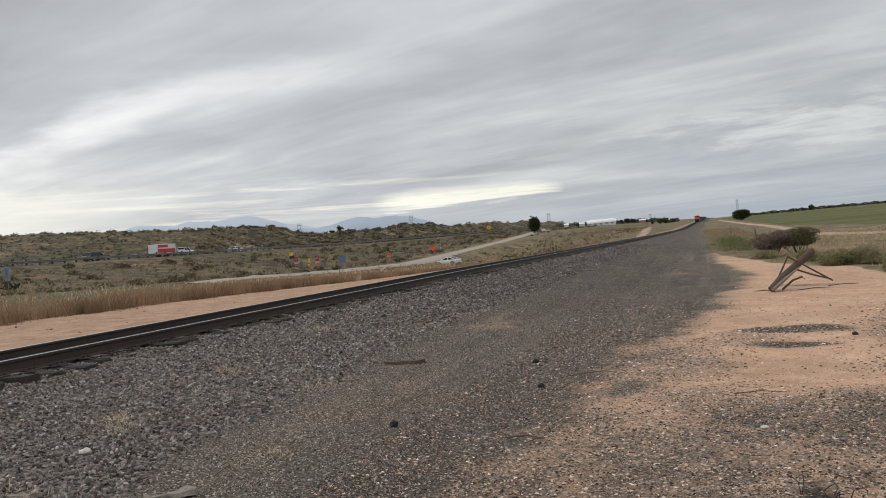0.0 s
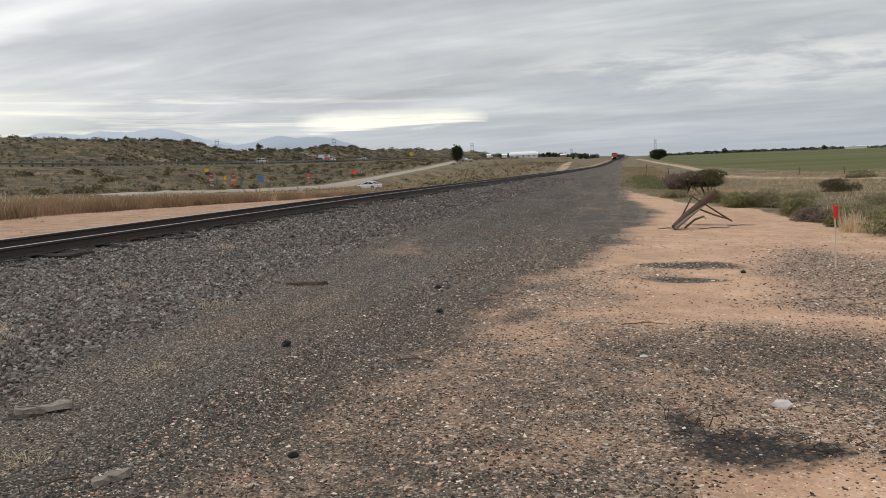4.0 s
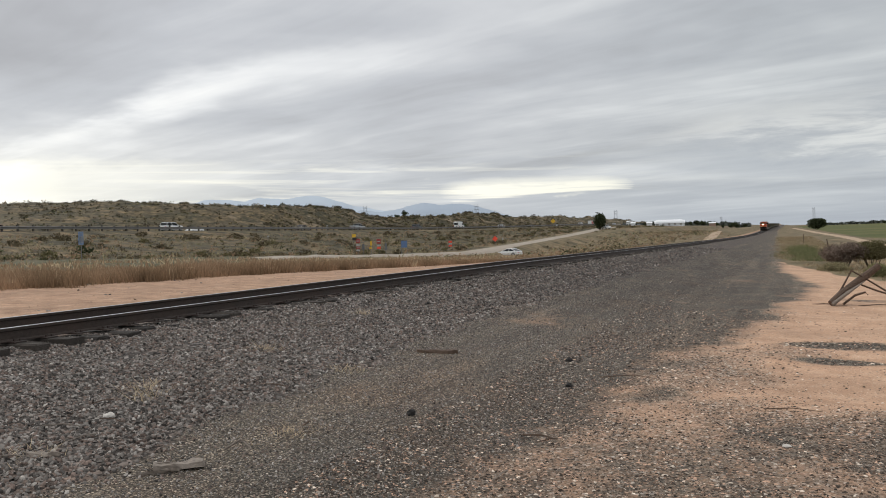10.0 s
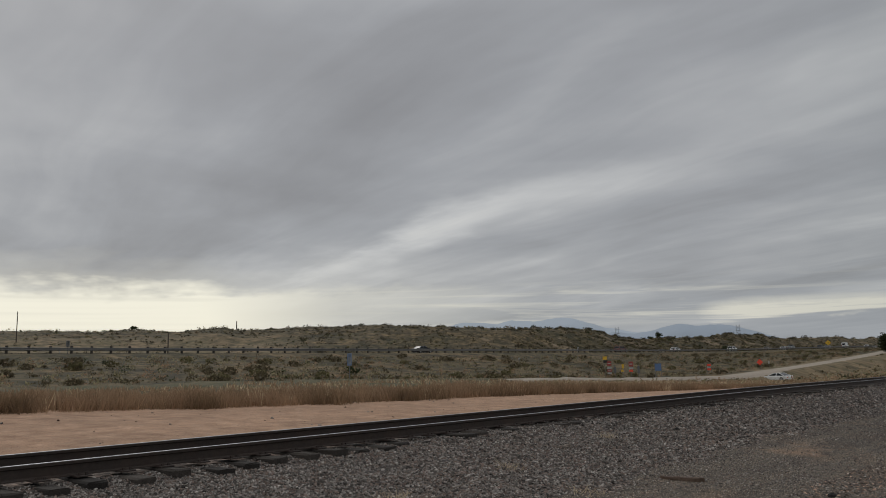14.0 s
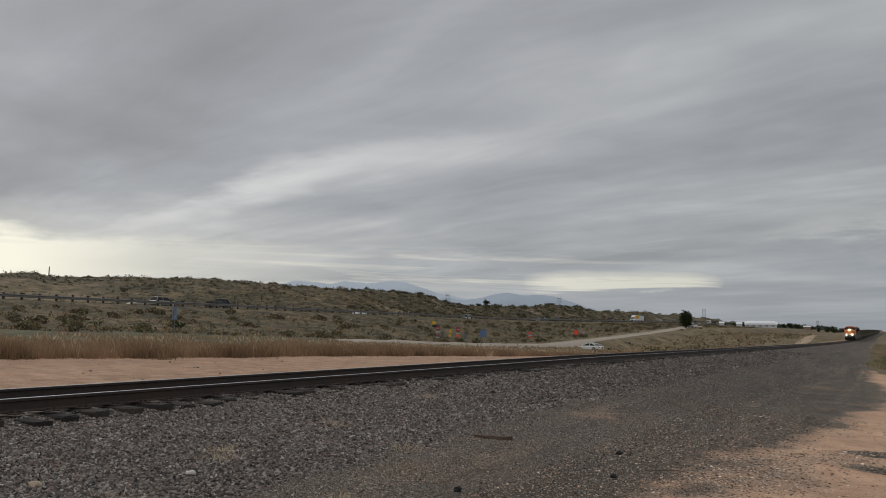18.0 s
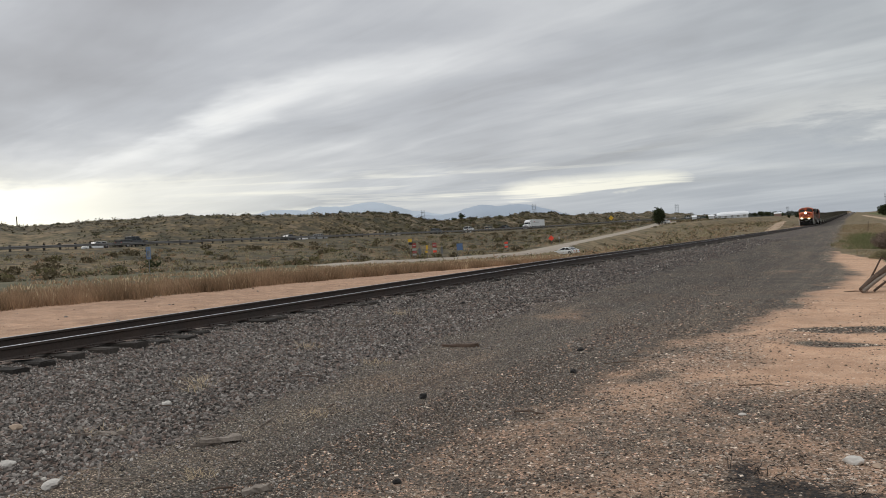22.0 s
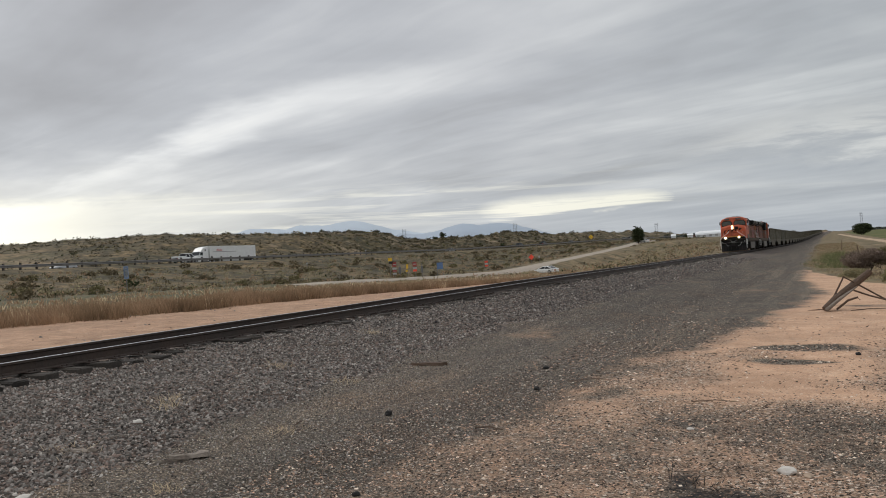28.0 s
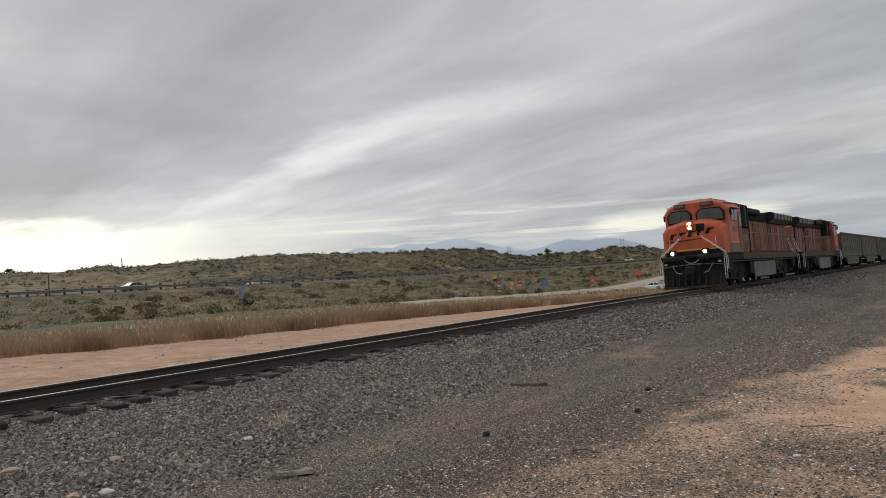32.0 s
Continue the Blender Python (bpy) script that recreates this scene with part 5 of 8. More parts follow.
    for side in (-1, 1):
        part("safety_chain", Shape().tube([(side * 0.46, 0.26, 1.58), (side * 0.30, 0.20, 1.36), (side * 0.14, 0.18, 1.26), (0.0, 0.18, 1.24)], 0.02, 6), "pale_grey", loco)
        part("anticlimber", Shape().soft_box(*sorted((side * 0.3, side * 1.44)), 0.16, 0.30, 1.40, 1.60, 0.02), "dark_iron", loco)
        part("step_light", Shape().soft_box(*sorted((side * 1.22, side * 1.36)), 0.28, 0.36, 1.20, 1.30, 0.01), "pale_grey", loco)
        part("nose_grab", Shape().tube([(side * 1.12, 0.70, 2.05), (side * 1.12, 0.64, 2.08), (side * 1.12, 0.64, 2.44), (side * 1.12, 0.70, 2.47)], 0.012, 5), "rail_white", nose)
        part("wiper", Shape().tube([(side * 0.70 - 0.06, 1.52, 3.30), (side * 0.62, 1.50, 3.72)], 0.012, 5), "sign_black", cab)
        for y0 in (0.35, 0.72):
            part("corner_post", Shape().tube([(side * 1.50, y0, 0.40), (side * 1.50, y0, 1.62)], 0.018, 6), "rail_white", loco, "white painted corner post")
        part("side_number", Shape().box(*sorted((side * 1.555, side * 1.566)), 2.5, 3.5, 2.70, 2.92), "number_board", cab, "dark bar in place of the road number")
        part("cab_vent", Shape().soft_box(*sorted((side * 1.55, side * 1.58)), 3.95, 4.30, 2.2, 2.6, 0.01), "dark_iron", cab)
        part("gutter", Shape().tube([(side * 1.40, 1.8, 4.10), (side * 1.42, 4.5, 4.13)], 0.03, 6), "dusty_grey", cab)
        # dusty band along the foot of the hood, louvres and latches on its doors
        rs = random.Random(19)
        y = 7.75
        while y < 20.2:
            part("door_seam", Shape().box(*sorted((side * 0.975, side * 0.998)), y, y + 0.05, 1.9, 3.36), "dark_iron", hood)
            y += rs.choice((0.72, 0.98, 1.3, 1.7))
        for k in range(7):
            part("louvre", Shape().soft_box(*sorted((side * 1.0, side * 1.05)), 7.55, 14.0, 3.52 + 0.062 * k, 3.55 + 0.062 * k, 0.008), "dark_iron", hood)
        part("wing_edge", Shape().soft_box(*sorted((side * 1.43, side * 1.52)), 14.6, 20.6, 3.92, 4.00, 0.02), "pale_grey", hood, "pale grey radiator wing edge")
        for k in range(5):
            part("radiator_rib", Shape().soft_box(*sorted((side * 1.44, side * 1.525)), 15.2 + 1.15 * k, 15.28 + 1.15 * k, 3.64, 3.95, 0.01), "dark_iron", hood)
        part("number_patch", Shape().box(*sorted((side * 1.318, side * 1.33)), 5.0, 6.9, 2.25, 2.6), "dust_panel", hood)
    for y in (15.8, 17.6, 19.4):
        part("radiator_fan", Shape().disc((0, y, 4.10), (0, 0, 1), 0.62, 0.06, 20), "dark_iron", hood)
    part("brake_stack", Shape().soft_box(-0.5, 0.5, 8.4, 10.8, 4.08, 4.20, 0.04), "dark_iron", hood)
    bogie(loco, 4.6, 3, 1.85, 0.53)
    bogie(loco, 17.6, 3, 1.85, 0.53)
    # brought to its true length
    for ob in loco.children_recursive:
        ob.location.y *= SHORT
        if not ob.name.startswith("wheelset"):
            ob.data.transform(Matrix.Diagonal((1, SHORT, 1, 1)))
    return loco


def coal_car():
    """An olive-grey gondola with ribbed sides, full of coal; its front is at y = 0."""
    car = thing("coal_car", "dusty olive-grey ribbed coal gondola on the train", "rail wagon", group="coal cars of the train")
    length, w, top = 15.6, 1.58, 3.16
    s = Shape()
    s.across([(0.35, 1.0), (3.2, 0.92), (3.7, 0.36), (length - 3.7, 0.36), (length - 3.2, 0.92), (length - 0.35, 1.0), (length - 0.35, top), (0.35, top)], w - 0.05, w)
    s.across([(0.35, 1.0), (3.2, 0.92), (3.7, 0.36), (length - 3.7, 0.36), (length - 3.2, 0.92), (length - 0.35, 1.0), (length - 0.35, top), (0.35, top)], -w, -w + 0.045)
    s.box(-w, w, 0.35, 0.42, 1.15, top).box(-w, w, length - 0.42, length - 0.35, 1.15, top)
    s.box(-w + 0.05, w - 0.05, 0.4, length - 0.4, 1.1, 1.3)
    body = part("body", s, "hopper_paint", car)
    for side in (-1, 1):
        part("top_chord", Shape().soft_box(*sorted((side * (w - 0.06), side * (w + 0.08))), 0.3, length - 0.3, top - 0.02, top + 0.12, 0.02), "hopper_paint", body)
        part("side_sill", Shape().soft_box(*sorted((side * (w - 0.04), side * (w + 0.06))), 0.3, length - 0.3, 1.12, 1.30, 0.02), "hopper_paint", body)
    rib = Shape().soft_box(-0.04, 0.03, -0.06, 0.06, 1.25, top, 0.008).mesh("rib", ("hopper_paint",))
    for k in range(11):
        for side in (-1, 1):
            ob = new("rib", rib)
            ob.parent = body
            ob.matrix_basis = pose(side * w, 0.5 + k * (length - 1.0) / 10, 0, 0, 0, 0 if side > 0 else 180)
    load = Shape()
    rings = []
    for y, h in ((0.45, 0.02), (1.5, 0.16), (4.0, 0.26), (7.8, 0.20), (11.5, 0.27), (14.2, 0.15), (length - 0.45, 0.02)):
        rings.append([(-w + 0.06, y, top - 0.35), (w - 0.06, y, top - 0.35), (w - 0.1, y, top - 0.12), (0.5, y, top - 0.1 + h), (-0.5, y, top - 0.1 + h), (-w + 0.1, y, top - 0.12)])
    part("coal_load", load.loft(rings), "coal", car, "heap of black coal", smooth=False)
    part("centre_sill", Shape().soft_box(-0.2, 0.2, -0.2, length + 0.2, 0.78, 1.1, 0.02), "dark_iron", car)
    for y in (2.0, length - 2.0):
        bogie(car, y, 2, 1.78, 0.46)
    return car


TRAIN_ROWS = ((0, 588), (6, 486), (16, 313), (23, 190.7), (28, 103.6), (29, 86.9), (30, 70.3), (31, 54.0), (32, 37.8))
TRAIN = []


def train():
    lead = locomotive()
    TRAIN.append((lead, 0.0, 0))
    second = copy_thing(lead, pose(TRACK_X, 0, RAIL_Z, 0, 0, 180))
    second["label"] = "orange diesel freight locomotive coupled backwards behind the first"
    for ob in second.children_recursive:
        if ob.name.startswith(("headlight", "ditch_light")) and ob.data.materials[0] in (M["headlight"], M["ditch_light"]):
            ob.data = ob.data.copy()
            ob.data.materials[0] = M["lamp_clear"]
            ob["label"] = "unlit clear lamp"
    TRAIN.append((second, 40.2, 180))
    first = coal_car()
    TRAIN.append((first, 40.1, 0))
    for k in range(1, 46):
        TRAIN.append((copy_thing(first, pose(TRACK_X, 0, RAIL_Z)), 40.1 + 16.0 * k, 0))
    for ob, back, turn in TRAIN:
        ob.matrix_basis = pose(TRACK_X, TRAIN_ROWS[0][1] + back, RAIL_Z, 0, 0, turn)


train()

# ---------------- vehicles ----------------


def vehicle(name, label, category, length, width, belt, roof, cabin, hood_z, paint, clearance=0.22, wheel=0.34, tail=None, group="traffic on the highway", bed=None):
    """A road vehicle, front towards +y, centred on the ground. cabin: (rear foot, rear top, front top, front foot) along y."""
    car = thing(name, label, category, group=group)
    h, w = length / 2, width / 2
    tail = belt if tail is None else tail

    def ring(y, z0, z1, k):
        return [(-w * k * 0.93, y, z0), (w * k * 0.93, y, z0), (w * k, y, z0 + 0.16), (w * k, y, z0 + (z1 - z0) * 0.72), (w * k * 0.93, y, z1), (-w * k * 0.93, y, z1), (-w * k, y, z0 + (z1 - z0) * 0.72), (-w * k, y, z0 + 0.16)]

    rear_z = tail if bed is None else belt
    s = Shape().loft([ring(-h, clearance + 0.18, rear_z - 0.12, 0.86), ring(-h + 0.12, clearance + 0.04, rear_z, 0.95), ring(-h + 0.7, clearance, rear_z, 1.0), ring(cabin[0], clearance, belt, 1.0),
                      ring(cabin[3], clearance, belt, 1.0), ring(h - 0.55, clearance, hood_z, 0.98), ring(h - 0.12, clearance + 0.03, hood_z - 0.10, 0.92), ring(h, clearance + 0.12, hood_z - 0.22, 0.82)])
    body = part("body", s, paint, car, smooth=False)
    k0, k1 = w * 0.93, w * 0.78
    a, b, c, d = cabin
    part("cabin_glass", Shape().loft([[(-k0, a, belt - 0.01), (k0, a, belt - 0.01), (k0, d, belt - 0.01), (-k0, d, belt - 0.01)], [(-k1, b, roof - 0.05), (k1, b, roof - 0.05), (k1, c, roof - 0.05), (-k1, c, roof - 0.05)]]), "glass", car, "dark tinted glass")
    part("roof", Shape().loft([[(-k1 - 0.02, b - 0.03, roof - 0.06), (k1 + 0.02, b - 0.03, roof - 0.06), (k1 + 0.02, c + 0.03, roof - 0.06), (-k1 - 0.02, c + 0.03, roof - 0.06)], [(-k1 + 0.06, b + 0.12, roof), (k1 - 0.06, b + 0.12, roof), (k1 - 0.06, c - 0.15, roof), (-k1 + 0.06, c - 0.15, roof)]]), paint, car)
    for side in (-1, 1):
        for ya, yb in ((a, b), ((a + d) / 2 - 0.05, (b + c) / 2 - 0.05), (d, c)):
            part("pillar", Shape().tube([(side * (k0 + 0.005), ya, belt - 0.03), (side * (k1 + 0.01), yb, roof - 0.04)], 0.05, 5), paint, car)
        part("headlamp", Shape().soft_box(*sorted((side * w * 0.45, side * w * 0.82)), h - 0.16, h - 0.02, hood_z - 0.30, hood_z - 0.16, 0.03), "lamp_clear", body)
        part("tail_lamp", Shape().soft_box(*sorted((side * w * 0.60, side * w * 0.88)), -h - 0.005, -h + 0.12, rear_z - 0.34, rear_z - 0.16, 0.02), "tail_red", body)
        part("mirror", Shape().soft_box(*sorted((side * w * 0.98, side * (w + 0.14))), d - 0.35, d - 0.22, belt + 0.02, belt + 0.16, 0.03), paint, car)
    part("bumper", Shape().soft_box(-w * 0.84, w * 0.84, h - 0.06, h + 0.04, clearance + 0.12, clearance + 0.34, 0.03), "black_paint", body)
    tyre = Shape().disc((0, 0, 0), (1, 0, 0), wheel, 0.22, 18).mesh("wheel", ("tyre",))
    rim = Shape().disc((0, 0, 0), (1, 0, 0), wheel * 0.62, 0.235, 14).mesh("rim", ("hub",))
    for side in (-1, 1):
        for y in (-h + length * 0.20, h - length * 0.185):
            t = new("wheel", tyre)
            t.parent, t.matrix_basis = car, pose(side * (w - 0.10), y, wheel)
            rm = new("rim", rim)
            rm.parent = t
    if bed is not None:
        part("bed_floor", Shape().box(-w * 0.82, w * 0.82, -h + 0.1, cabin[0] - 0.1, belt - 0.01, belt + 0.012), "black_paint", car, "open dark truck bed")
        for side in (-1, 1):
            part("bed_side", Shape().soft_box(*sorted((side * w * 0.84, side * w * 0.98)), -h + 0.04, cabin[0] + 0.02, belt - 0.05, bed, 0.03), paint, car)
        part("tailgate", Shape().soft_box(-w * 0.9, w * 0.9, -h, -h + 0.09, belt - 0.3, bed, 0.02), paint, car)
    return car


def sedan(paint, tone, group="traffic on the highway", extra="driving on the highway"):
    return vehicle("sedan", f"{tone} four-door sedan {extra}", "car", 4.9, 1.86, 0.98, 1.47, (-1.75, -1.05, 0.25, 1.05), 0.92, paint, group=group)


def suv(paint, tone):
    return vehicle("suv", f"{tone} sport utility vehicle driving on the highway", "car", 4.85, 1.95, 1.12, 1.78, (-2.25, -1.95, 0.35, 1.05), 1.10, paint, clearance=0.28, wheel=0.38)


def pickup(paint, tone):
    return vehicle("pickup_truck", f"{tone} crew-cab pickup truck driving on the highway", "pickup truck", 5.8, 2.0, 1.14, 1.88, (-0.75, -0.65, 0.75, 1.45), 1.16, paint, clearance=0.36, wheel=0.41, bed=1.36)


def cargo_van():
    van = thing("cargo_van", "tall white cargo van driving on the highway", "van", group="traffic on the highway")
    prof = [(-3.0, 0.4), (2.75, 0.4), (2.95, 0.75), (2.85, 1.15), (2.0, 1.45), (1.45, 2.35), (1.1, 2.62), (-2.85, 2.66), (-3.0, 2.5)]
    part("body", Shape().across(prof, -0.95, 0.95), "white_paint", van)
    part("roof_cap", Shape().soft_box(-0.86, 0.86, -2.8, 1.0, 2.60, 2.76, 0.05), "white_paint", van)
    part("windscreen", Shape().loft([[(-0.82, 1.99, 1.50), (0.82, 1.99, 1.50), (0.78, 1.52, 2.30), (-0.78, 1.52, 2.30)], [(-0.82, 2.01, 1.51), (0.82, 2.01, 1.51), (0.78, 1.54, 2.31), (-0.78, 1.54, 2.31)]]), "glass", van)
    part("rear_window", Shape().soft_box(-0.75, 0.75, -3.02, -2.99, 1.55, 2.3, 0.01), "glass", van)
    for side in (-1, 1):
        part("side_window", Shape().soft_box(*sorted((side * 0.94, side * 0.965)), 0.55, 1.5, 1.5, 2.15, 0.01), "glass", van)
        part("tail_lamp", Shape().soft_box(*sorted((side * 0.8, side * 0.94)), -3.03, -2.96, 1.0, 1.5, 0.01), "tail_red", van)
        for y in (-1.9, 1.95):
            wheel = part("wheel", Shape().disc((side * 0.86, y, 0.36), (1, 0, 0), 0.36, 0.22, 18), "tyre", van)
            part("rim", Shape().disc((side * 0.87, y, 0.36), (1, 0, 0), 0.22, 0.23, 14), "hub", wheel)
    part("bumper", Shape().soft_box(-0.9, 0.9, 2.85, 3.02, 0.38, 0.7, 0.03), "black_paint", van)
    return van


def pickup_with_trailer():
    rig = pickup("white_paint", "white")
    tagged(rig, "white pickup truck towing a red and white box trailer", "pickup truck")
    box = part("trailer_box", Shape().soft_box(-1.15, 1.15, -10.2, -4.0, 0.75, 2.75, 0.04), "box_white", rig, "white and red trailer box")
    for side in (-1, 1):
        part("red_panel", Shape().soft_box(*sorted((side * 1.145, side * 1.158)), -10.0, -4.2, 0.9, 1.75, 0.004), "decal_red", box)
        part("red_stripe", Shape().soft_box(*sorted((side * 1.145, side * 1.158)), -9.9, -6.6, 2.0, 2.6, 0.004), "decal_red", box)
        for y in (-7.6, -6.7):
            part("trailer_wheel", Shape().disc((side * 1.05, y, 0.36), (1, 0, 0), 0.36, 0.22, 16), "tyre", rig)
    part("drawbar", Shape().soft_box(-0.06, 0.06, -4.1, -2.8, 0.5, 0.6, 0.01), "dark_iron", rig)
    return rig


def semi_truck():
    """A white tractor with a long white van trailer; front towards +y, ground at z = 0, tractor's bumper at y = 10.5."""
    rig = thing("semi_truck", "white tractor pulling a long white box trailer on the highway", "truck", group="traffic on the highway")
    box = part("trailer_box", Shape().soft_box(-1.28, 1.28, -10.6, 5.4, 1.18, 4.10, 0.04), "box_white", rig, "long white trailer box")
    part("trailer_chassis", Shape().soft_box(-0.6, 0.6, -10.4, 5.0, 0.95, 1.18, 0.03), "dark_iron", rig)
    for side in (-1, 1):
        part("lower_rail", Shape().soft_box(*sorted((side * 1.27, side * 1.295)), -10.5, 5.3, 1.18, 1.32, 0.005), "pale_grey", box)
        part("side_stripe", Shape().soft_box(*sorted((side * 1.275, side * 1.29)), -3.5, 4.6, 2.72, 2.84, 0.004), "decal_grey", box, "grey stripe on the trailer side")
        mark = Shape()
        for k in range(5):
            mark.soft_box(*sorted((side * 1.275, side * 1.292)), 1.55 + k * 0.36, 1.80 + k * 0.36, 3.00, 3.28 + 0.14 * (k % 2), 0.004)
        part("side_mark", mark, "decal_red", box, "small red mark on the trailer side")
        part("side_skirt", Shape().soft_box(*sorted((side * 1.22, side * 1.25)), -6.0, 2.5, 0.45, 1.15, 0.01), "pale_grey", rig)
        for y in (-9.2, -7.9, 4.2, 5.5, 9.6):
            wheel = part("wheel", Shape().disc((side * 1.02, y, 0.51), (1, 0, 0), 0.51, 0.42, 18), "tyre", rig)
            part("rim", Shape().disc((side * 1.05, y, 0.51), (1, 0, 0), 0.29, 0.44, 14), "hub", wheel)
    cab = part("cab", Shape().across([(5.9, 0.75), (10.3, 0.60), (10.55, 0.95), (10.45, 1.65), (8.9, 2.0), (8.35, 2.95), (7.4, 3.75), (6.2, 4.02), (5.9, 4.0)], -1.2, 1.2), "white_paint", rig, "white sleeper cab with roof fairing")
    part("windscreen", Shape().loft([[(-1.08, 8.86, 2.08), (1.08, 8.86, 2.08), (1.04, 8.42, 2.86), (-1.04, 8.42, 2.86)], [(-1.08, 8.90, 2.10), (1.08, 8.90, 2.10), (1.04, 8.46, 2.88), (-1.04, 8.46, 2.88)]]), "glass", cab)
    for side in (-1, 1):
        part("side_window", Shape().soft_box(*sorted((side * 1.19, side * 1.215)), 7.65, 8.3, 2.05, 2.75, 0.01), "glass", cab)
        part("sleeper_window", Shape().soft_box(*sorted((side * 1.19, side * 1.215)), 6.7, 7.0, 3.0, 3.4, 0.01), "glass", cab)
        part("mirror", Shape().soft_box(*sorted((side * 1.25, side * 1.45)), 8.6, 8.7, 2.1, 2.8, 0.03), "black_paint", cab)
        part("fender", Shape().soft_box(*sorted((side * 0.8, side * 1.24)), 9.0, 10.35, 0.55, 1.15, 0.12), "white_paint", cab)
        part("fuel_tank", Shape().tube([(side * 1.0, 6.3, 0.75), (side * 1.0, 8.2, 0.75)], 0.32, 12), "galvanised", rig)
        part("headlamp", Shape().soft_box(*sorted((side * 0.75, side * 1.15)), 10.40, 10.53, 0.95, 1.2, 0.02), "lamp_clear", cab)
    part("grille", Shape().soft_box(-0.6, 0.6, 10.46, 10.56, 0.85, 1.6, 0.03), "dark_iron", cab)
    part("bumper", Shape().soft_box(-1.2, 1.2, 10.35, 10.62, 0.4, 0.8, 0.05), "galvanised", rig)
    return rig


NEAR_LANE, FAST_LANE, FAR_LANE = -112.6, -116.2, -128.0
# (builder, lane, seconds, place along the road then, speed); lanes nearer the railway run towards +y
FLOW = [
    (pickup_with_trailer, NEAR_LANE, 1, 186.2, 35.4), (lambda: suv("dark_paint", "dark"), NEAR_LANE, 0, 124, 39.11), (lambda: sedan("white_paint", "white"), NEAR_LANE, 0, 171.7, 40.07),
    (lambda: suv("white_paint", "white"), NEAR_LANE, 2, 152.6, 39.88), (lambda: sedan("white_paint", "white"), NEAR_LANE, 5, 132.6, 38.64), (cargo_van, NEAR_LANE, 6, 117.3, 40.07),
    (lambda: pickup("silver_paint", "silver"), NEAR_LANE, 8, 123.1, 38.64), (lambda: suv("dark_paint", "dark"), NEAR_LANE, 8, 162.2, 39.11), (lambda: sedan("tan_paint", "tan"), NEAR_LANE, 9, 133.6, 38.45),
    (lambda: suv("white_paint", "white"), NEAR_LANE, 9, 84, 41.21), (lambda: sedan("white_paint", "white"), NEAR_LANE, 11, 120.2, 40.83), (lambda: sedan("white_paint", "white"), FAR_LANE, 11, 113, -37),
    (lambda: suv("maroon_paint", "dark red"), NEAR_LANE, 12, 128.8, 39.11), (lambda: sedan("dark_paint", "dark"), NEAR_LANE, 14, 123.1, 42.93), (lambda: pickup("dark_paint", "dark"), NEAR_LANE, 16.5, 57.2, 38.16),
    (lambda: suv("tan_paint", "tan"), FAST_LANE, 17, 64, 39.4), (lambda: sedan("tan_paint", "tan"), FAR_LANE, 18, 108, -39), (lambda: suv("white_paint", "white"), NEAR_LANE, 19, 102.1, 44.84),
    (lambda: suv("dark_paint", "dark"), FAST_LANE, 19, 81.8, 46.3), (lambda: sedan("white_paint", "white"), FAR_LANE, 20, 111, -36), (lambda: suv("white_paint", "white"), FAR_LANE, 21, 140, -36),
    (lambda: pickup("dark_paint", "dark"), NEAR_LANE, 22, 99.2, 38.64), (lambda: sedan("dark_paint", "dark"), FAST_LANE, 21, 108.3, 39.4), (lambda: suv("dark_paint", "dark"), FAST_LANE, 23, 82.7, 45.8),
    (lambda: sedan("white_paint", "white"), FAR_LANE, 23, 131, -36), (lambda: pickup("silver_paint", "silver"), FAR_LANE, 24, 103, -36), (lambda: pickup("white_paint", "white"), NEAR_LANE, 29, 164.1, 46.75),
    (lambda: pickup("dark_paint", "dark"), NEAR_LANE, 31, 96.4, 36.25), (lambda: sedan("silver_paint", "silver"), FAR_LANE, 31, 158, -37), (lambda: sedan("tan_paint", "tan"), NEAR_LANE, 32, 80.1, 38.16),
    (lambda: sedan("tan_paint", "tan"), FAR_LANE, 25, 101.4, -38), (lambda: sedan("silver_paint", "silver"), FAR_LANE, 28, 102.1, -37), (lambda: sedan("white_paint", "white"), FAR_LANE, 25.5, 137.9, -37),
    (semi_truck, FAR_LANE, 24, 272.8, -31.9),
]
TRAFFIC = []


def traffic():
    for build, lane, t, y, speed in FLOW:
        ob = build()
        turn = 0 if speed > 0 else 180
        start = y - speed * t
        ob.matrix_basis = pose(lane, start, float(bank_z(start)) + 0.06, 0, 0, turn)
        TRAFFIC.append((ob, lane, start, speed, turn))


traffic()

# ---------------- things set out on the land ----------------


def on(x, y, sink=0.0):
    return float(land(x, y)) - sink


def parked_car():
    ob = vehicle("sedan", "", "car", 4.9, 1.88, 0.95, 1.42, (-2.0, -0.95, 0.0, 1.2), 0.86, "white_paint", wheel=0.36, group="")
    if "group" in ob:
        del ob["group"]
    tagged(ob, "white sedan with a sloping roof parked beside the gravel road", "car")
    ob.matrix_basis = pose(-46.7, 138.6, on(-46.7, 138.6) + 0.02, 0, 0, 72)
    lane = sedan("white_paint", "white", "", "standing on the gravel road crest")
    if "group" in lane:
        del lane["group"]
    tagged(lane, "white sedan standing at the crest of the gravel road", "car")
    lane.matrix_basis = pose(-59.4, 283, on(-59.4, 283) + 0.12, 0, 0, 60)


parked_car()


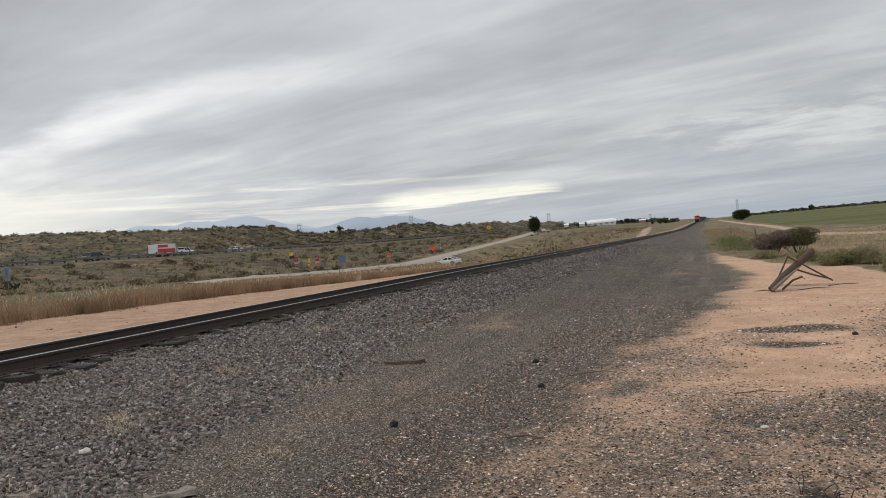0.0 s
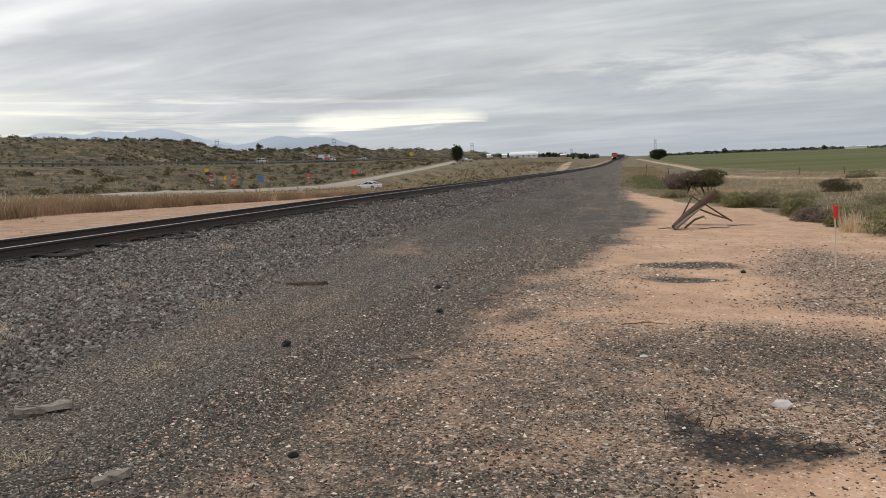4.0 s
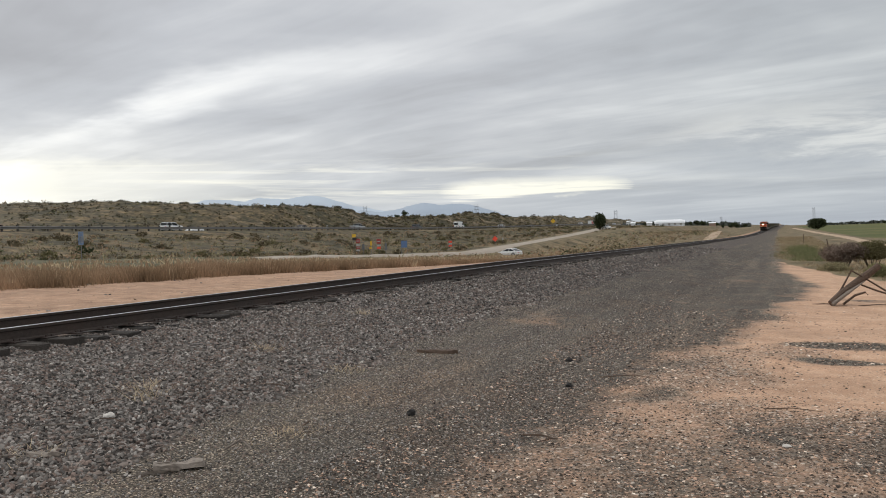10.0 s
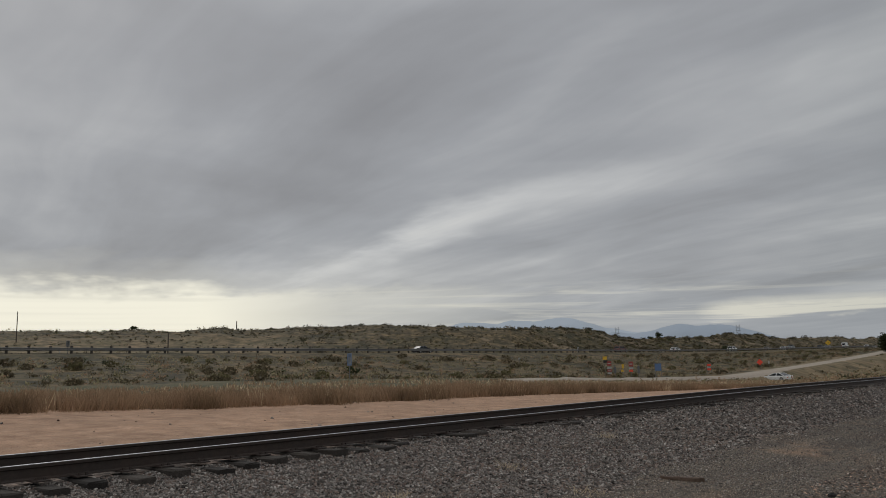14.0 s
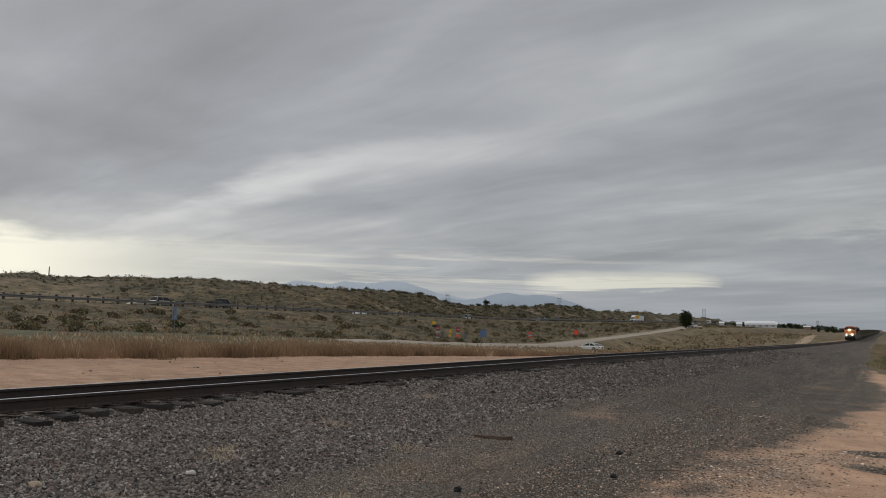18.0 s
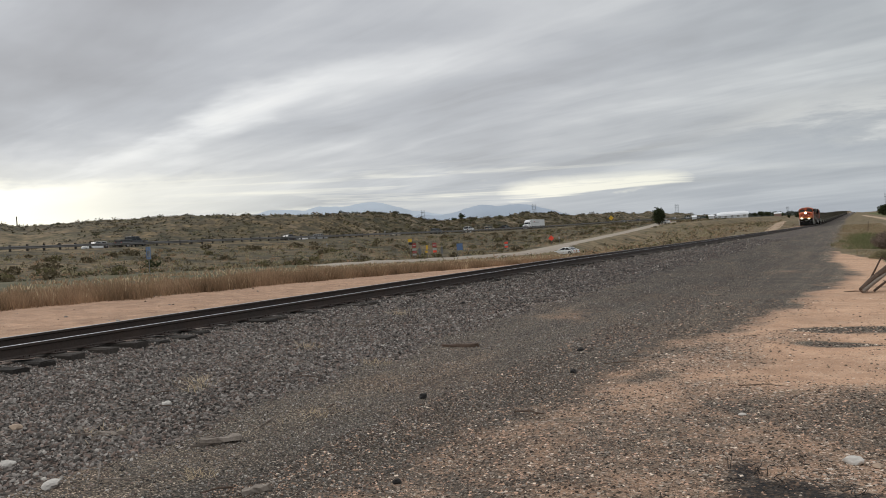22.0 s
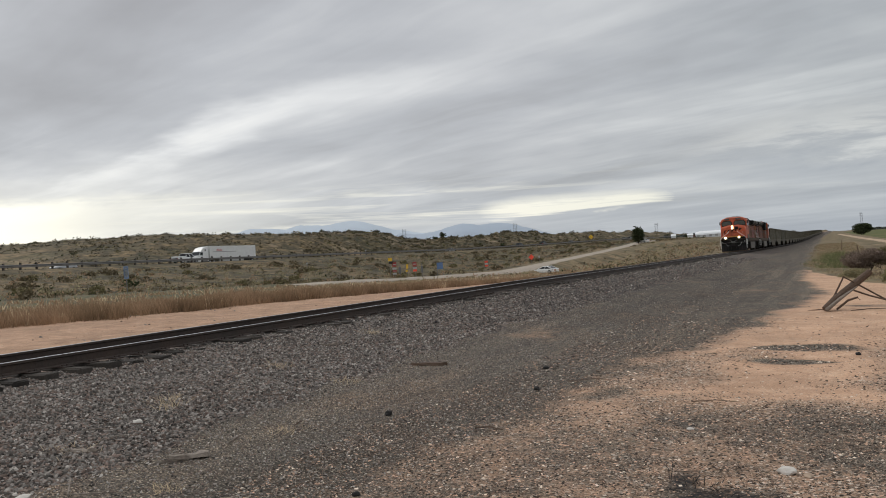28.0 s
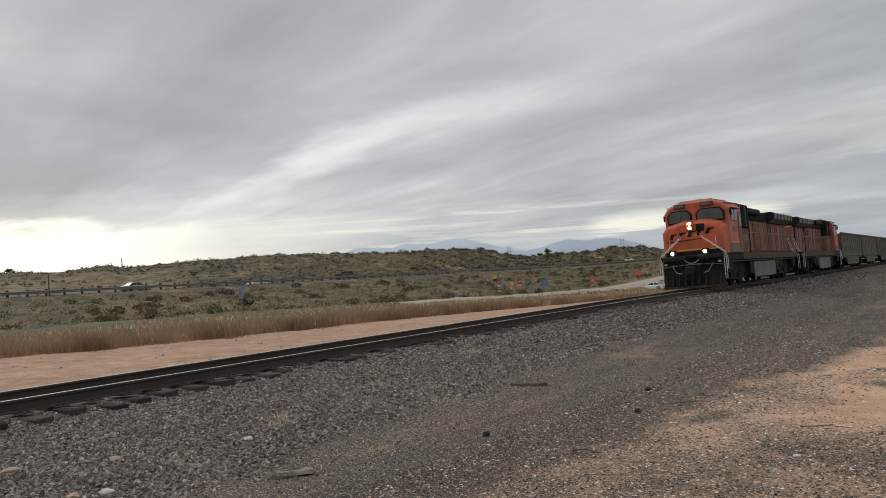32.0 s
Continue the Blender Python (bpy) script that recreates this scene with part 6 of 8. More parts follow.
def signpost(name, label, x, y, height, panels, turn, posts=(0.0,), post_mat="galvanised", category="road sign"):
    """A sign on one or two posts. panels: (kind, centre x, centre z, width, height, material)."""
    ob = thing(name, label, category, pose(x, y, on(x, y), 0, 0, turn))
    for px in posts:
        part("post", Shape().soft_box(px - 0.035, px + 0.035, -0.02, 0.04, -0.4, height, 0.008), post_mat, ob)
    for kind, cx, cz, w, h, mat in panels:
        if kind == "diamond":
            s = Shape().loft([[(cx, yy, cz - h / 2), (cx + w / 2, yy, cz), (cx, yy, cz + h / 2), (cx - w / 2, yy, cz)] for yy in (-0.025, -0.045)])
        elif kind == "disc":
            s = Shape().disc((cx, -0.036, cz), (0, 1, 0), w / 2, 0.012, 20)
        else:
            s = Shape().soft_box(cx - w / 2, cx + w / 2, -0.045, -0.025, cz - h / 2, cz + h / 2, 0.006)
        p = part("panel", s, mat, ob)
        if kind == "diamond" and mat == "sign_yellow":
            part("arrow", Shape().loft([[(cx - 0.10, yy, cz - 0.3), (cx + 0.02, yy, cz - 0.3), (cx + 0.16, yy, cz), (cx + 0.02, yy, cz + 0.3), (cx - 0.12, yy, cz + 0.3), (cx + 0.02, yy, cz)] for yy in (-0.046, -0.050)]), "sign_black", p, "black bent arrow")
        if mat == "sign_red" and kind == "board":
            part("bar", Shape().box(cx - w * 0.34, cx + w * 0.34, -0.052, -0.046, cz - h * 0.09, cz + h * 0.09), "sign_white", p, "white bar")
        if mat == "sign_blue" and w > 1:
            for k in range(3):
                for q in (-1, 1):
                    part("bar", Shape().box(cx + q * w * 0.22 - w * 0.15, cx + q * w * 0.22 + w * 0.15, -0.052, -0.046, cz + h * (0.26 - 0.26 * k) - h * 0.06, cz + h * (0.26 - 0.26 * k) + h * 0.06), "sign_white", p, "white bar")
    return ob


def polar(az, r):
    return r * math.sin(radians(az)), r * math.cos(radians(az))


def signs():
    x, y = -47.6, 43.5
    signpost("mile_sign", "small blue roadside sign on a thin post", x, y, 2.1, [("board", 0, 1.65, 0.34, 0.95, "mile_blue"), ("board", 0.0, 1.95, 0.22, 0.12, "sign_white"), ("board", 0.0, 1.58, 0.24, 0.52, "sign_white")], 44)
    spec = [
        ("wrong_way_sign", "stacked red and white panels under a yellow plate on a post", -29.4, 119, [("board", -0.3, 2.9, 0.80, 0.55, "sign_yellow"), ("board", -0.22, 2.42, 0.85, 0.40, "sign_black"), ("board", 0.28, 2.1, 0.85, 0.75, "sign_red"), ("board", 0.28, 1.5, 0.85, 0.30, "sign_white"), ("board", 0.28, 1.12, 0.85, 0.36, "sign_red"), ("board", 0.28, 0.72, 0.8, 0.25, "sign_white")], 3.2, (-0.35, 0.3)),
        ("yellow_marker", "narrow yellow marker sign on a post", -28.35, 119, [("board", 0.0, 1.7, 0.40, 0.75, "sign_yellow"), ("board", -0.1, 1.05, 0.45, 0.35, "sign_yellow")], 2.1, (0,)),
        ("wrong_way_sign", "red and white panels over an orange plate on a post", -27.8, 119, [("board", 0.0, 2.0, 0.85, 0.80, "sign_red"), ("board", 0.0, 1.4, 0.85, 0.28, "sign_white"), ("board", 0.0, 1.05, 0.75, 0.35, "sign_orange")], 2.4, (0,)),
        ("grey_marker", "grey metal sign backs on a leaning post", -27.3, 120, [("board", 0.0, 1.2, 0.42, 1.2, "sign_back")], 2.1, (0,)),
        ("grey_marker", "grey metal sign backs on a leaning post", -28.9, 121, [("board", 0.0, 1.1, 0.5, 1.1, "sign_back")], 1.9, (0,)),
        ("information_sign", "blue sign with rows of white bars", -26.0, 122, [("board", 0.0, 1.55, 1.25, 1.2, "sign_blue")], 2.2, (-0.45, 0.45)),
        ("orange_panel", "orange and white striped barricade panel", -22.7, 150, [("board", 0.0, 1.55, 0.9, 0.4, "sign_orange"), ("board", 0.0, 1.15, 0.9, 0.3, "sign_white"), ("board", 0.0, 0.8, 0.9, 0.35, "sign_orange")], 1.8, (-0.35, 0.35)),
        ("work_sign", "bright orange-red diamond work sign", -19.5, 167, [("diamond", 0.0, 1.45, 1.38, 1.38, "sign_orange")], 1.3, (0,)),
        ("delineator", "small white roadside delineator", -18.95, 168, [("board", 0.0, 1.35, 0.35, 0.6, "sign_white")], 1.5, (0,)),
        ("curve_sign", "yellow diamond warning sign with a black arrow", -15.35, 330, [("diamond", 0.0, 3.1, 2.35, 2.35, "sign_yellow")], 3.1, (0,)),
        ("object_marker", "grey and white striped marker beside the guardrail", -65.85, 116, [("board", 0.0, 1.6, 0.6, 0.35, "sign_white"), ("board", 0.0, 1.1, 0.6, 0.3, "sign_white"), ("board", 0.0, 1.35, 0.55, 0.9, "sign_back")], 1.8, (0,)),
        ("delineator", "white post on the far hillside", -66.35, 190, [("board", 0.0, 2.3, 0.25, 1.5, "sign_white")], 3.0, (0,)),
        ("delineator", "small white marker on the highway bank", -35.5, 150, [("board", 0.0, 0.9, 0.5, 0.3, "sign_white")], 1.0, (0,)),
        ("delineator", "small white marker beyond the highway", -31.4, 250, [("board", 0.0, 1.6, 0.5, 1.6, "sign_white")], 2.4, (0,)),
    ]
    for name, label, az, r, panels, height, posts in spec:
        px, py = polar(az, r)
        signpost(name, label, px - 0.3, py, height, [(k, cx, cz, w * (0.72 if k == "board" else 0.86), h * 0.86, m) for k, cx, cz, w, h, m in panels], -az, posts)


signs()


def pole(name, label, az, r, top_el, radius=0.13, crossarm=False):
    x, y = polar(az, r)
    base = on(x, y)
    top = 1.65 + r * math.tan(radians(top_el))
    ob = thing(name, label, "utility pole", pose(x, y, base))
    part("shaft", Shape().tube([(0, 0, -0.5), (0, 0, top - base)], [radius * 1.2, radius * 0.8], 8), "pole_wood", ob)
    if crossarm:
        part("crossarm", Shape().soft_box(-1.1, 1.1, -0.08, 0.08, top - base - 0.7, top - base - 0.5, 0.02), "pole_wood", ob)


for spec in (("utility_pole", "weathered wooden pole beyond the highway", -59.8, 176, 2.95), ("utility_pole", "thin wooden pole on the hilltop", -55.35, 415, 3.75, 0.25), ("utility_pole", "tall thin wooden pole on the hilltop", -68.9, 300, 4.4, 0.16),
             ("utility_pole", "wooden pole beside the green field", 18.5, 420, 1.01, 0.16)):
    pole(*spec)


def lattice_tower(az, r, top_el, height, w=2.6):
    x, y = polar(az, r)
    top = 1.65 + r * math.tan(radians(top_el))
    base = min(on(x, y), top - height)
    h = top - base
    ob = thing("transmission_tower", "distant steel lattice transmission tower", "pylon", pose(x, y, base, 0, 0, -az), group="transmission towers")
    for sx in (-1, 1):
        for sy in (-1, 1):
            part("leg", Shape().tube([(sx * w, sy * w * 0.5, -1), (sx * w * 0.8, sy * 0.8, h)], 0.26, 5), "lattice_steel", ob)
    n = 6
    for k in range(n):
        z0, z1 = h * k / n, h * (k + 1) / n
        for q in (-1, 1):
            part("brace", Shape().tube([(-q * w * (1 - 0.2 * k / n), 0, z0), (q * w * (1 - 0.2 * (k + 1) / n), 0, z1)], 0.16, 4), "lattice_steel", ob)
    for z in (h * 0.80, h * 0.92):
        part("crossarm", Shape().tube([(-w * 1.35, 0, z), (w * 1.35, 0, z)], 0.28, 5), "lattice_steel", ob)


for spec in ((-20.75, 1150, 2.5, 30), (-28.7, 1150, 2.65, 30), (-10.98, 1400, 1.70, 26), (1.70, 1400, 1.33, 24, 1.7), (-4.0, 2000, 0.95, 26)):
    lattice_tower(*spec)


def sheds():
    x, y = polar(-7.4, 560)
    z = 1.65 + 560 * math.tan(radians(0.50))
    z = min(z, on(x, y) + 0.2) if on(x, y) > z - 3 else on(x, y)
    ob = thing("long_shed", "long low white metal shed", "shed", pose(x, y, z, 0, 0, 8))
    part("wall", Shape().box(-9.5, 9.5, -5, 5, -1.5, 1.7), "shed_white", ob)
    part("roof", Shape().loft([[(x, 5.4 * math.cos(a), 1.5 + (2.5 if abs(x) < 8 else 1.9) * math.sin(a)) for a in np.linspace(0, math.pi, 9)] for x in (-9.9, -7.5, 7.5, 9.9)]), "shed_roof", ob, "pale rounded metal roof")
    for k in range(5):
        part("door", Shape().soft_box(-8.8 + 3.8 * k, -7.2 + 3.8 * k, -5.06, -4.98, 0.2, 1.5, 0.01), "pale_grey", ob)
    for az, r, w, h, mat, label in ((-8.75, 560, 3.6, 1.9, "shed_white", "small white shed far across the plain"), (-9.85, 500, 2.6, 1.7, "shed_white", "small white shed far across the plain"),
                                    (-4.6, 640, 5, 2.2, "brick_house", "small brown house far across the plain"), (14.0, 640, 14.0, 1.7, "shed_white", "long white trailer at the field's edge"), (17.85, 620, 3.6, 2.0, "shed_white", "small white shed far across the plain"), (18.25, 620, 4.6, 2.2, "shed_white", "small white shed far across the plain"), (21.4, 620, 4.0, 2.4, "shed_white", "small white shed far across the plain")):
        x, y = polar(az, r)
        hut = thing("shed", label, "shed", pose(x, y, on(x, y), 0, 0, -az), group="distant sheds")
        part("wall", Shape().box(-w / 2, w / 2, -2, 2, -1.5, h), mat, hut)
        part("roof", Shape().loft([[(-w / 2 - 0.2, -2.3, h - 0.05), (-w / 2 - 0.2, 2.3, h - 0.05), (-w / 2 - 0.2, 0, h + min(0.9, 4 / w))], [(w / 2 + 0.2, -2.3, h - 0.05), (w / 2 + 0.2, 2.3, h - 0.05), (w / 2 + 0.2, 0, h + min(0.9, 4 / w))]]), "shed_roof", hut)


sheds()

# ---------------- growth ----------------


def leaf_quads(centres, size, rng, flat=0.0, stretch=1.0):
    """A small upright or tilted leaf or spray at each centre: vertices and faces."""
    n = len(centres)
    a = rng.normal(size=(n, 3))
    a[:, 2] += flat
    a /= np.linalg.norm(a, axis=1)[:, None]
    b = np.cross(a, rng.normal(size=(n, 3)))
    b /= np.linalg.norm(b, axis=1)[:, None]
    s = (np.asarray(size) * (0.6 + 0.8 * rng.rand(n)))[:, None]
    a, b = a * s * stretch, b * s * 0.55
    v = np.stack([centres - a, centres + b * 0.9 - a * 0.1, centres + a, centres - b + a * 0.15], 1).reshape(-1, 3)
    return v, np.arange(4 * n).reshape(n, 4)


def crown_points(n, rx, ry, rz, rng, lumps=7, hollow=0.35):
    """Points filling a lumpy crown, denser outside, centred on the origin."""
    cores = rng.normal(size=(lumps, 3)) * 0.45
    pts = []
    while len(pts) < n:
        c = cores[rng.randint(lumps)]
        d = rng.normal(size=3)
        d /= np.linalg.norm(d)
        p = c + d * (hollow + (1 - hollow) * rng.rand() ** 0.5) * rng.uniform(0.45, 0.75)
        if np.linalg.norm(p) < 1.15:
            pts.append(p)
    return np.array(pts) * (rx, ry, rz)


def growth(name, label, category, x, y, rx, ry, rz, lift, n, leaf, leaf_mat, wood_mat, seed, stems=5, group="", stretch=1.0, twigs=0, lumps=9, thin=1.0):
    """A tree or shrub: tapered stems and limbs, a crown of many small leaves. lift: height of the crown's middle."""
    rng = np.random.RandomState(seed)
    ob = thing(name, label, category, pose(x, y, on(x, y)), group)
    for k in range(stems):
        a = rng.rand() * 6.28
        e = np.array([math.cos(a) * rx * 0.55, math.sin(a) * ry * 0.55, lift + rz * rng.uniform(0.0, 0.5)])
        b = np.array([math.cos(a) * rx * 0.10, math.sin(a) * ry * 0.10, -0.1])
        mid = b * 0.4 + e * 0.6 + rng.normal(size=3) * 0.12 * rx
        mid[2] = max(mid[2], 0.1)
        th = 0.035 * (rx + rz) * thin
        stem = part("stem", Shape().tube([b, mid, e], [th, th * 0.6, th * 0.2], 6), wood_mat, ob)
        for j in range(twigs):
            q = mid + (e - mid) * rng.rand() + rng.normal(size=3) * (rx * 0.4, ry * 0.4, rz * 0.3)
            q[2] = max(q[2], lift * 0.6)
            part("branch", Shape().tube([mid, q], [th * 0.35, th * 0.08], 4), wood_mat, stem)
    pts = crown_points(n, rx, ry, rz, rng, lumps) + (0, 0, lift)
    pts[:, 2] = np.maximum(pts[:, 2], 0.06)
    v, f = leaf_quads(pts, leaf, rng, stretch=stretch)
    crown = bulk("crown", v, f, (leaf_mat,), kind="")
    crown.parent = ob
    return ob


def plants():
    growth("mesquite", "grey-brown dome of mesquite behind a broken post", "bush", 2.05, 44.4, 0.98, 0.9, 0.46, 0.84, 5200, 0.034, "grey_twig", "bark", 1, 9, stretch=2.4, twigs=6, thin=0.5, lumps=16)
    growth("mesquite", "dark green mesquite bush joined to a grey one", "bush", 3.35, 44.9, 1.0, 0.95, 0.44, 0.95, 5400, 0.034, "bush_leaf", "bark", 2, 8, stretch=2.0, twigs=5, thin=0.5, lumps=16)
    low = ((1.55, 42.7, 0.75, 0.26, "sage_leaf"), (2.95, 37.5, 0.5, 0.36, "green_leaf"), (3.6, 33.2, 0.75, 0.40, "green_leaf"), (4.5, 32.9, 0.8, 0.40, "sage_leaf"), (4.6, 27.6, 0.6, 0.36, "green_leaf"), (4.5, 25.0, 0.65, 0.28, "grey_twig"),
           (4.35, 22.4, 0.22, 0.18, "green_leaf"), (5.35, 20.0, 0.85, 0.46, "green_leaf"), (6.15, 19.8, 0.8, 0.50, "sage_leaf"), (5.25, 18.6, 0.45, 0.22, "sage_leaf"), (5.75, 16.5, 0.80, 0.40, "grey_twig"), (6.75, 16.9, 0.75, 0.44, "grey_twig"), (5.9, 14.3, 0.55, 0.16, "grey_twig"),
           (6.0, 26.2, 0.8, 0.30, "sage_leaf"), (7.4, 24.4, 0.8, 0.34, "grey_twig"), (7.4, 20.8, 0.8, 0.46, "sage_leaf"), (9.2, 27.0, 0.9, 0.38, "sage_leaf"), (8.6, 33.0, 0.9, 0.36, "sage_leaf"), (11.5, 31.0, 0.9, 0.40, "sage_leaf"), (13.2, 41, 1.0, 0.45, "sage_leaf"), (7.0, 40.0, 0.9, 0.36, "sage_leaf"), (10.0, 46.0, 1.0, 0.45, "brush_leaf"), (19.6, 66, 1.3, 0.34, "rust_grass"), (21.6, 65.5, 1.5, 0.40, "dry_grass"), (23.6, 63.5, 1.2, 0.30, "rust_grass"), (17.0, 69.5, 1.1, 0.4, "sage_leaf"))
    for k, (x, y, rx, rz, mat) in enumerate(low):
        growth("saltbush", "low grey-green desert shrub on sandy ground" if mat != "grey_twig" else "low brown dried desert shrub on sandy ground", "shrub", x, y, rx, rx, rz * 0.95, rz * 0.55, int(5200 * rx), 0.024 if y < 50 else 0.05, mat, "bark", 10 + k, 7, "shrubs beside the track", stretch=2.3, lumps=14, thin=0.5)
    x, y = polar(-12.15, 288)
    growth("roadside_tree", "dark rounded tree at the top of the gravel road", "tree", x - 0.2, y, 2.1, 2.1, 2.8, 3.3, 3400, 0.25, "tree_leaf", "bark", 53, 4, lumps=26)
    x, y = polar(1.85, 350)
    growth("field_tree", "wide dark tree beside the farm track", "tree", x - 0.4, y, 3.3, 3.1, 1.9, 2.4, 3400, 0.32, "tree_leaf", "bark", 52, 3, lumps=22)
    rows = [(-6.0, 700, 3.6), (-5.6, 690, 4.4), (-5.2, 700, 4.2), (-4.8, 710, 3.8), (-4.35, 700, 3.2), (-3.9, 690, 3.0), (-3.4, 700, 3.8), (-3.05, 690, 5.2), (-8.0, 650, 3.0), (-2.5, 760, 2.6), (6.2, 700, 4.4), (5.7, 760, 2.6), (7.2, 800, 2.8), (12.2, 800, 3.8),
            (16.25, 560, 6.6), (16.7, 565, 6.2), (-21.7, 424, 2.8), (-25.9, 440, 2.9), (-26.5, 436, 2.2), (-62, 424, 2.4), (-23.3, 424, 1.6), (-47, 362, 1.5), (-53, 400, 1.6), (-9.0, 640, 2.4)]
    for k, (az, r, h) in enumerate(rows):
        x, y = polar(az, r)
        growth("distant_tree", "dark tree far off on the plain", "tree", x, y, h * 0.62, h * 0.62, h * 0.42, h * 0.58, 320, h * 0.13, "tree_leaf", "bark", 60 + k, 2, "distant trees")


plants()


def scattered(n, x0, x1, y0, y1, rng, keep=None):
    x, y = x0 + (x1 - x0) * rng.rand(n), y0 + (y1 - y0) * rng.rand(n)
    if keep is not None:
        ok = keep(x, y)
        x, y = x[ok], y[ok]
    return x, y


def blades(x, y, height, width, per, spread, rng, lean=0.35):
    """Tufts of upright blades at x, y: quads that narrow to the tip."""
    n = len(x)
    bx = np.repeat(x, per) + rng.normal(size=n * per) * spread
    by = np.repeat(y, per) + rng.normal(size=n * per) * spread
    bz = land(bx, by) - 0.02
    h = np.repeat(height, per) * (0.55 + 0.6 * rng.rand(n * per))
    a = rng.rand(n * per) * 6.283
    w = width * (0.6 + 0.8 * rng.rand(n * per))
    dx, dy = np.cos(a) * w, np.sin(a) * w
    lx, ly = rng.normal(size=n * per) * lean * h, rng.normal(size=n * per) * lean * h
    v = np.stack([np.stack([bx - dx, by - dy, bz], -1), np.stack([bx + dx, by + dy, bz], -1),
                  np.stack([bx + lx + dx * 0.25, by + ly + dy * 0.25, bz + h], -1), np.stack([bx + lx - dx * 0.25, by + ly - dy * 0.25, bz + h], -1)], 1).reshape(-1, 3)
    return v, np.arange(4 * n * per).reshape(-1, 4)


def belt_edge(y):
    return -20.4 + 0.35 * bumps(0 * y, y, 7, 31)


def off_road(x, y):
    """False on the gravel road and its bare shoulders."""
    return np.abs(x - np.interp(y, (66, 80, 100, 136, 180, 233, 296, 380), (-49.5, -51, -52, -51, -54.5, -58, -63.5, -72))) > np.interp(y, (60, 66, 380, 400), (0, 3.6, 3.8, 0))


def turnout(x, y):
    """False on the bare ground worn round the parked car."""
    return np.hypot((x + 43.5) / 8.5, (y - 131) / 15) > 1


def grass():
    rng = np.random.RandomState(7)
    sets = []
    for n, y0, y1, wd, mat in ((6200, -14, 62, 0.011, 0), (1600, 62, 135, 0.02, 0)):
        x, y = scattered(n, -25.2, -20.0, y0, y1, rng, lambda a, b: (a < belt_edge(b)))
        sets.append((blades(x, y, (0.44 + 0.15 * bumps(x, y, 3.2, 32)) * np.interp(y, (30, 48, 60, 90), (1, 0.7, 0.3, 0.18)), wd, 16, 0.16, rng, 0.34), np.repeat(np.where(bumps(x, y, 2.4, 36) + 0.5 * rng.normal(size=len(x)) > 0.55, 1, np.where(rng.rand(len(x)) < 0.03, 2, 0)), 16)))
    # darker rusty clumps along the belt's front
    cy = np.cumsum(rng.uniform(1.4, 5.5, 40)) - 8
    x = np.concatenate([belt_edge(np.array([c]))[0] + rng.normal(size=26) * 0.35 - 0.3 for c in cy])
    y = np.concatenate([c + rng.normal(size=26) * 0.4 for c in cy])
    sets.append((blades(x, y, (0.46 + 0.1 * rng.rand(len(x))) * np.interp(y, (30, 48, 60, 90), (1, 0.7, 0.3, 0.18)), 0.012, 16, 0.14, rng, 0.32), np.ones(len(x) * 16)))
    # pale fringe behind the belt, and thin growth in the hollow
    x, y = scattered(2600, -44, -25, -12, 110, rng, turnout)
    sets.append((blades(x, y, 0.20 + 0.12 * rng.rand(len(x)), 0.035, 8, 0.16, rng, 0.4), rng.choice((0, 2, 3), len(x) * 8, p=(0.62, 0.22, 0.16))))
    x, y = scattered(700, -44, -14, 90, 300, rng, lambda a, b: (a > -50 + 0.02 * b) & turnout(a, b))
    sets.append((blades(x, y, 0.12 + 0.12 * rng.rand(len(x)), 0.05, 9, 0.3, rng, 0.7), rng.choice((0, 1, 3), len(x) * 9, p=(0.36, 0.34, 0.30))))
    v, f, m, at = [], [], [], 0
    for (a, b), idx in sets:
        v.append(a), f.append(b + at), m.append(idx)
        at += len(a)
    bulk("grass_belt", np.concatenate(v), np.concatenate(f), ("dry_grass", "rust_grass", "straw", "sage_leaf"), np.concatenate(m), label="belt of tall dry brown grass beyond the track", category="grass")
    # right of the track
    sets = []
    x, y = scattered(6500, 2, 34, 14, 95, rng, lambda a, b: a > np.interp(b, (5, 12, 17, 22, 30, 36, 42, 60, 200), (7.4, 6.8, 6.3, 5.7, 4.6, 3.0, 1.6, 0.4, -0.4)) + 0.4 * bumps(a, b, 4, 33))
    sets.append((blades(x, y, 0.10 + 0.16 * rng.rand(len(x)), 0.009, 12, 0.14, rng, 0.5), rng.choice((0, 1, 2, 3), len(x) * 12, p=(0.34, 0.06, 0.48, 0.12))))
    x, y = scattered(3600, -2.4, 4.5, 34, 190, rng, lambda a, b: (a > np.interp(b, (30, 36, 42, 60, 200), (3.4, 2.6, 1.2, -1.2, -2.4)) + 0.5 * bumps(a, b, 4, 33)))
    sets.append((blades(x, y, 0.07 + 0.12 * rng.rand(len(x)), 0.010, 12, 0.2, rng, 0.7), rng.choice((0, 1, 2, 3, 4, 5), len(x) * 12, p=(0.26, 0.32, 0.03, 0.22, 0.09, 0.08))))
    x, y = 4.62 + 0.16 * rng.normal(size=26), 21.4 + 0.2 * rng.normal(size=26)
    sets.append((blades(x, y, 0.40 + 0.2 * rng.rand(len(x)), 0.006, 12, 0.07, rng, 0.22), np.full(len(x) * 12, 2)))
    x, y = 1.1 + 0.7 * rng.normal(size=900), 78 + 11 * rng.normal(size=900).clip(-2, 3)
    sets.append((blades(x, y, 0.14 + 0.16 * rng.rand(len(x)), 0.016, 12, 0.2, rng, 0.6), rng.choice((3, 4, 5), len(x) * 12, p=(0.14, 0.16, 0.7))))
    v, f, m, at = [], [], [], 0
    for (a, b), idx in sets:
        v.append(a), f.append(b + at), m.append(idx)
        at += len(a)
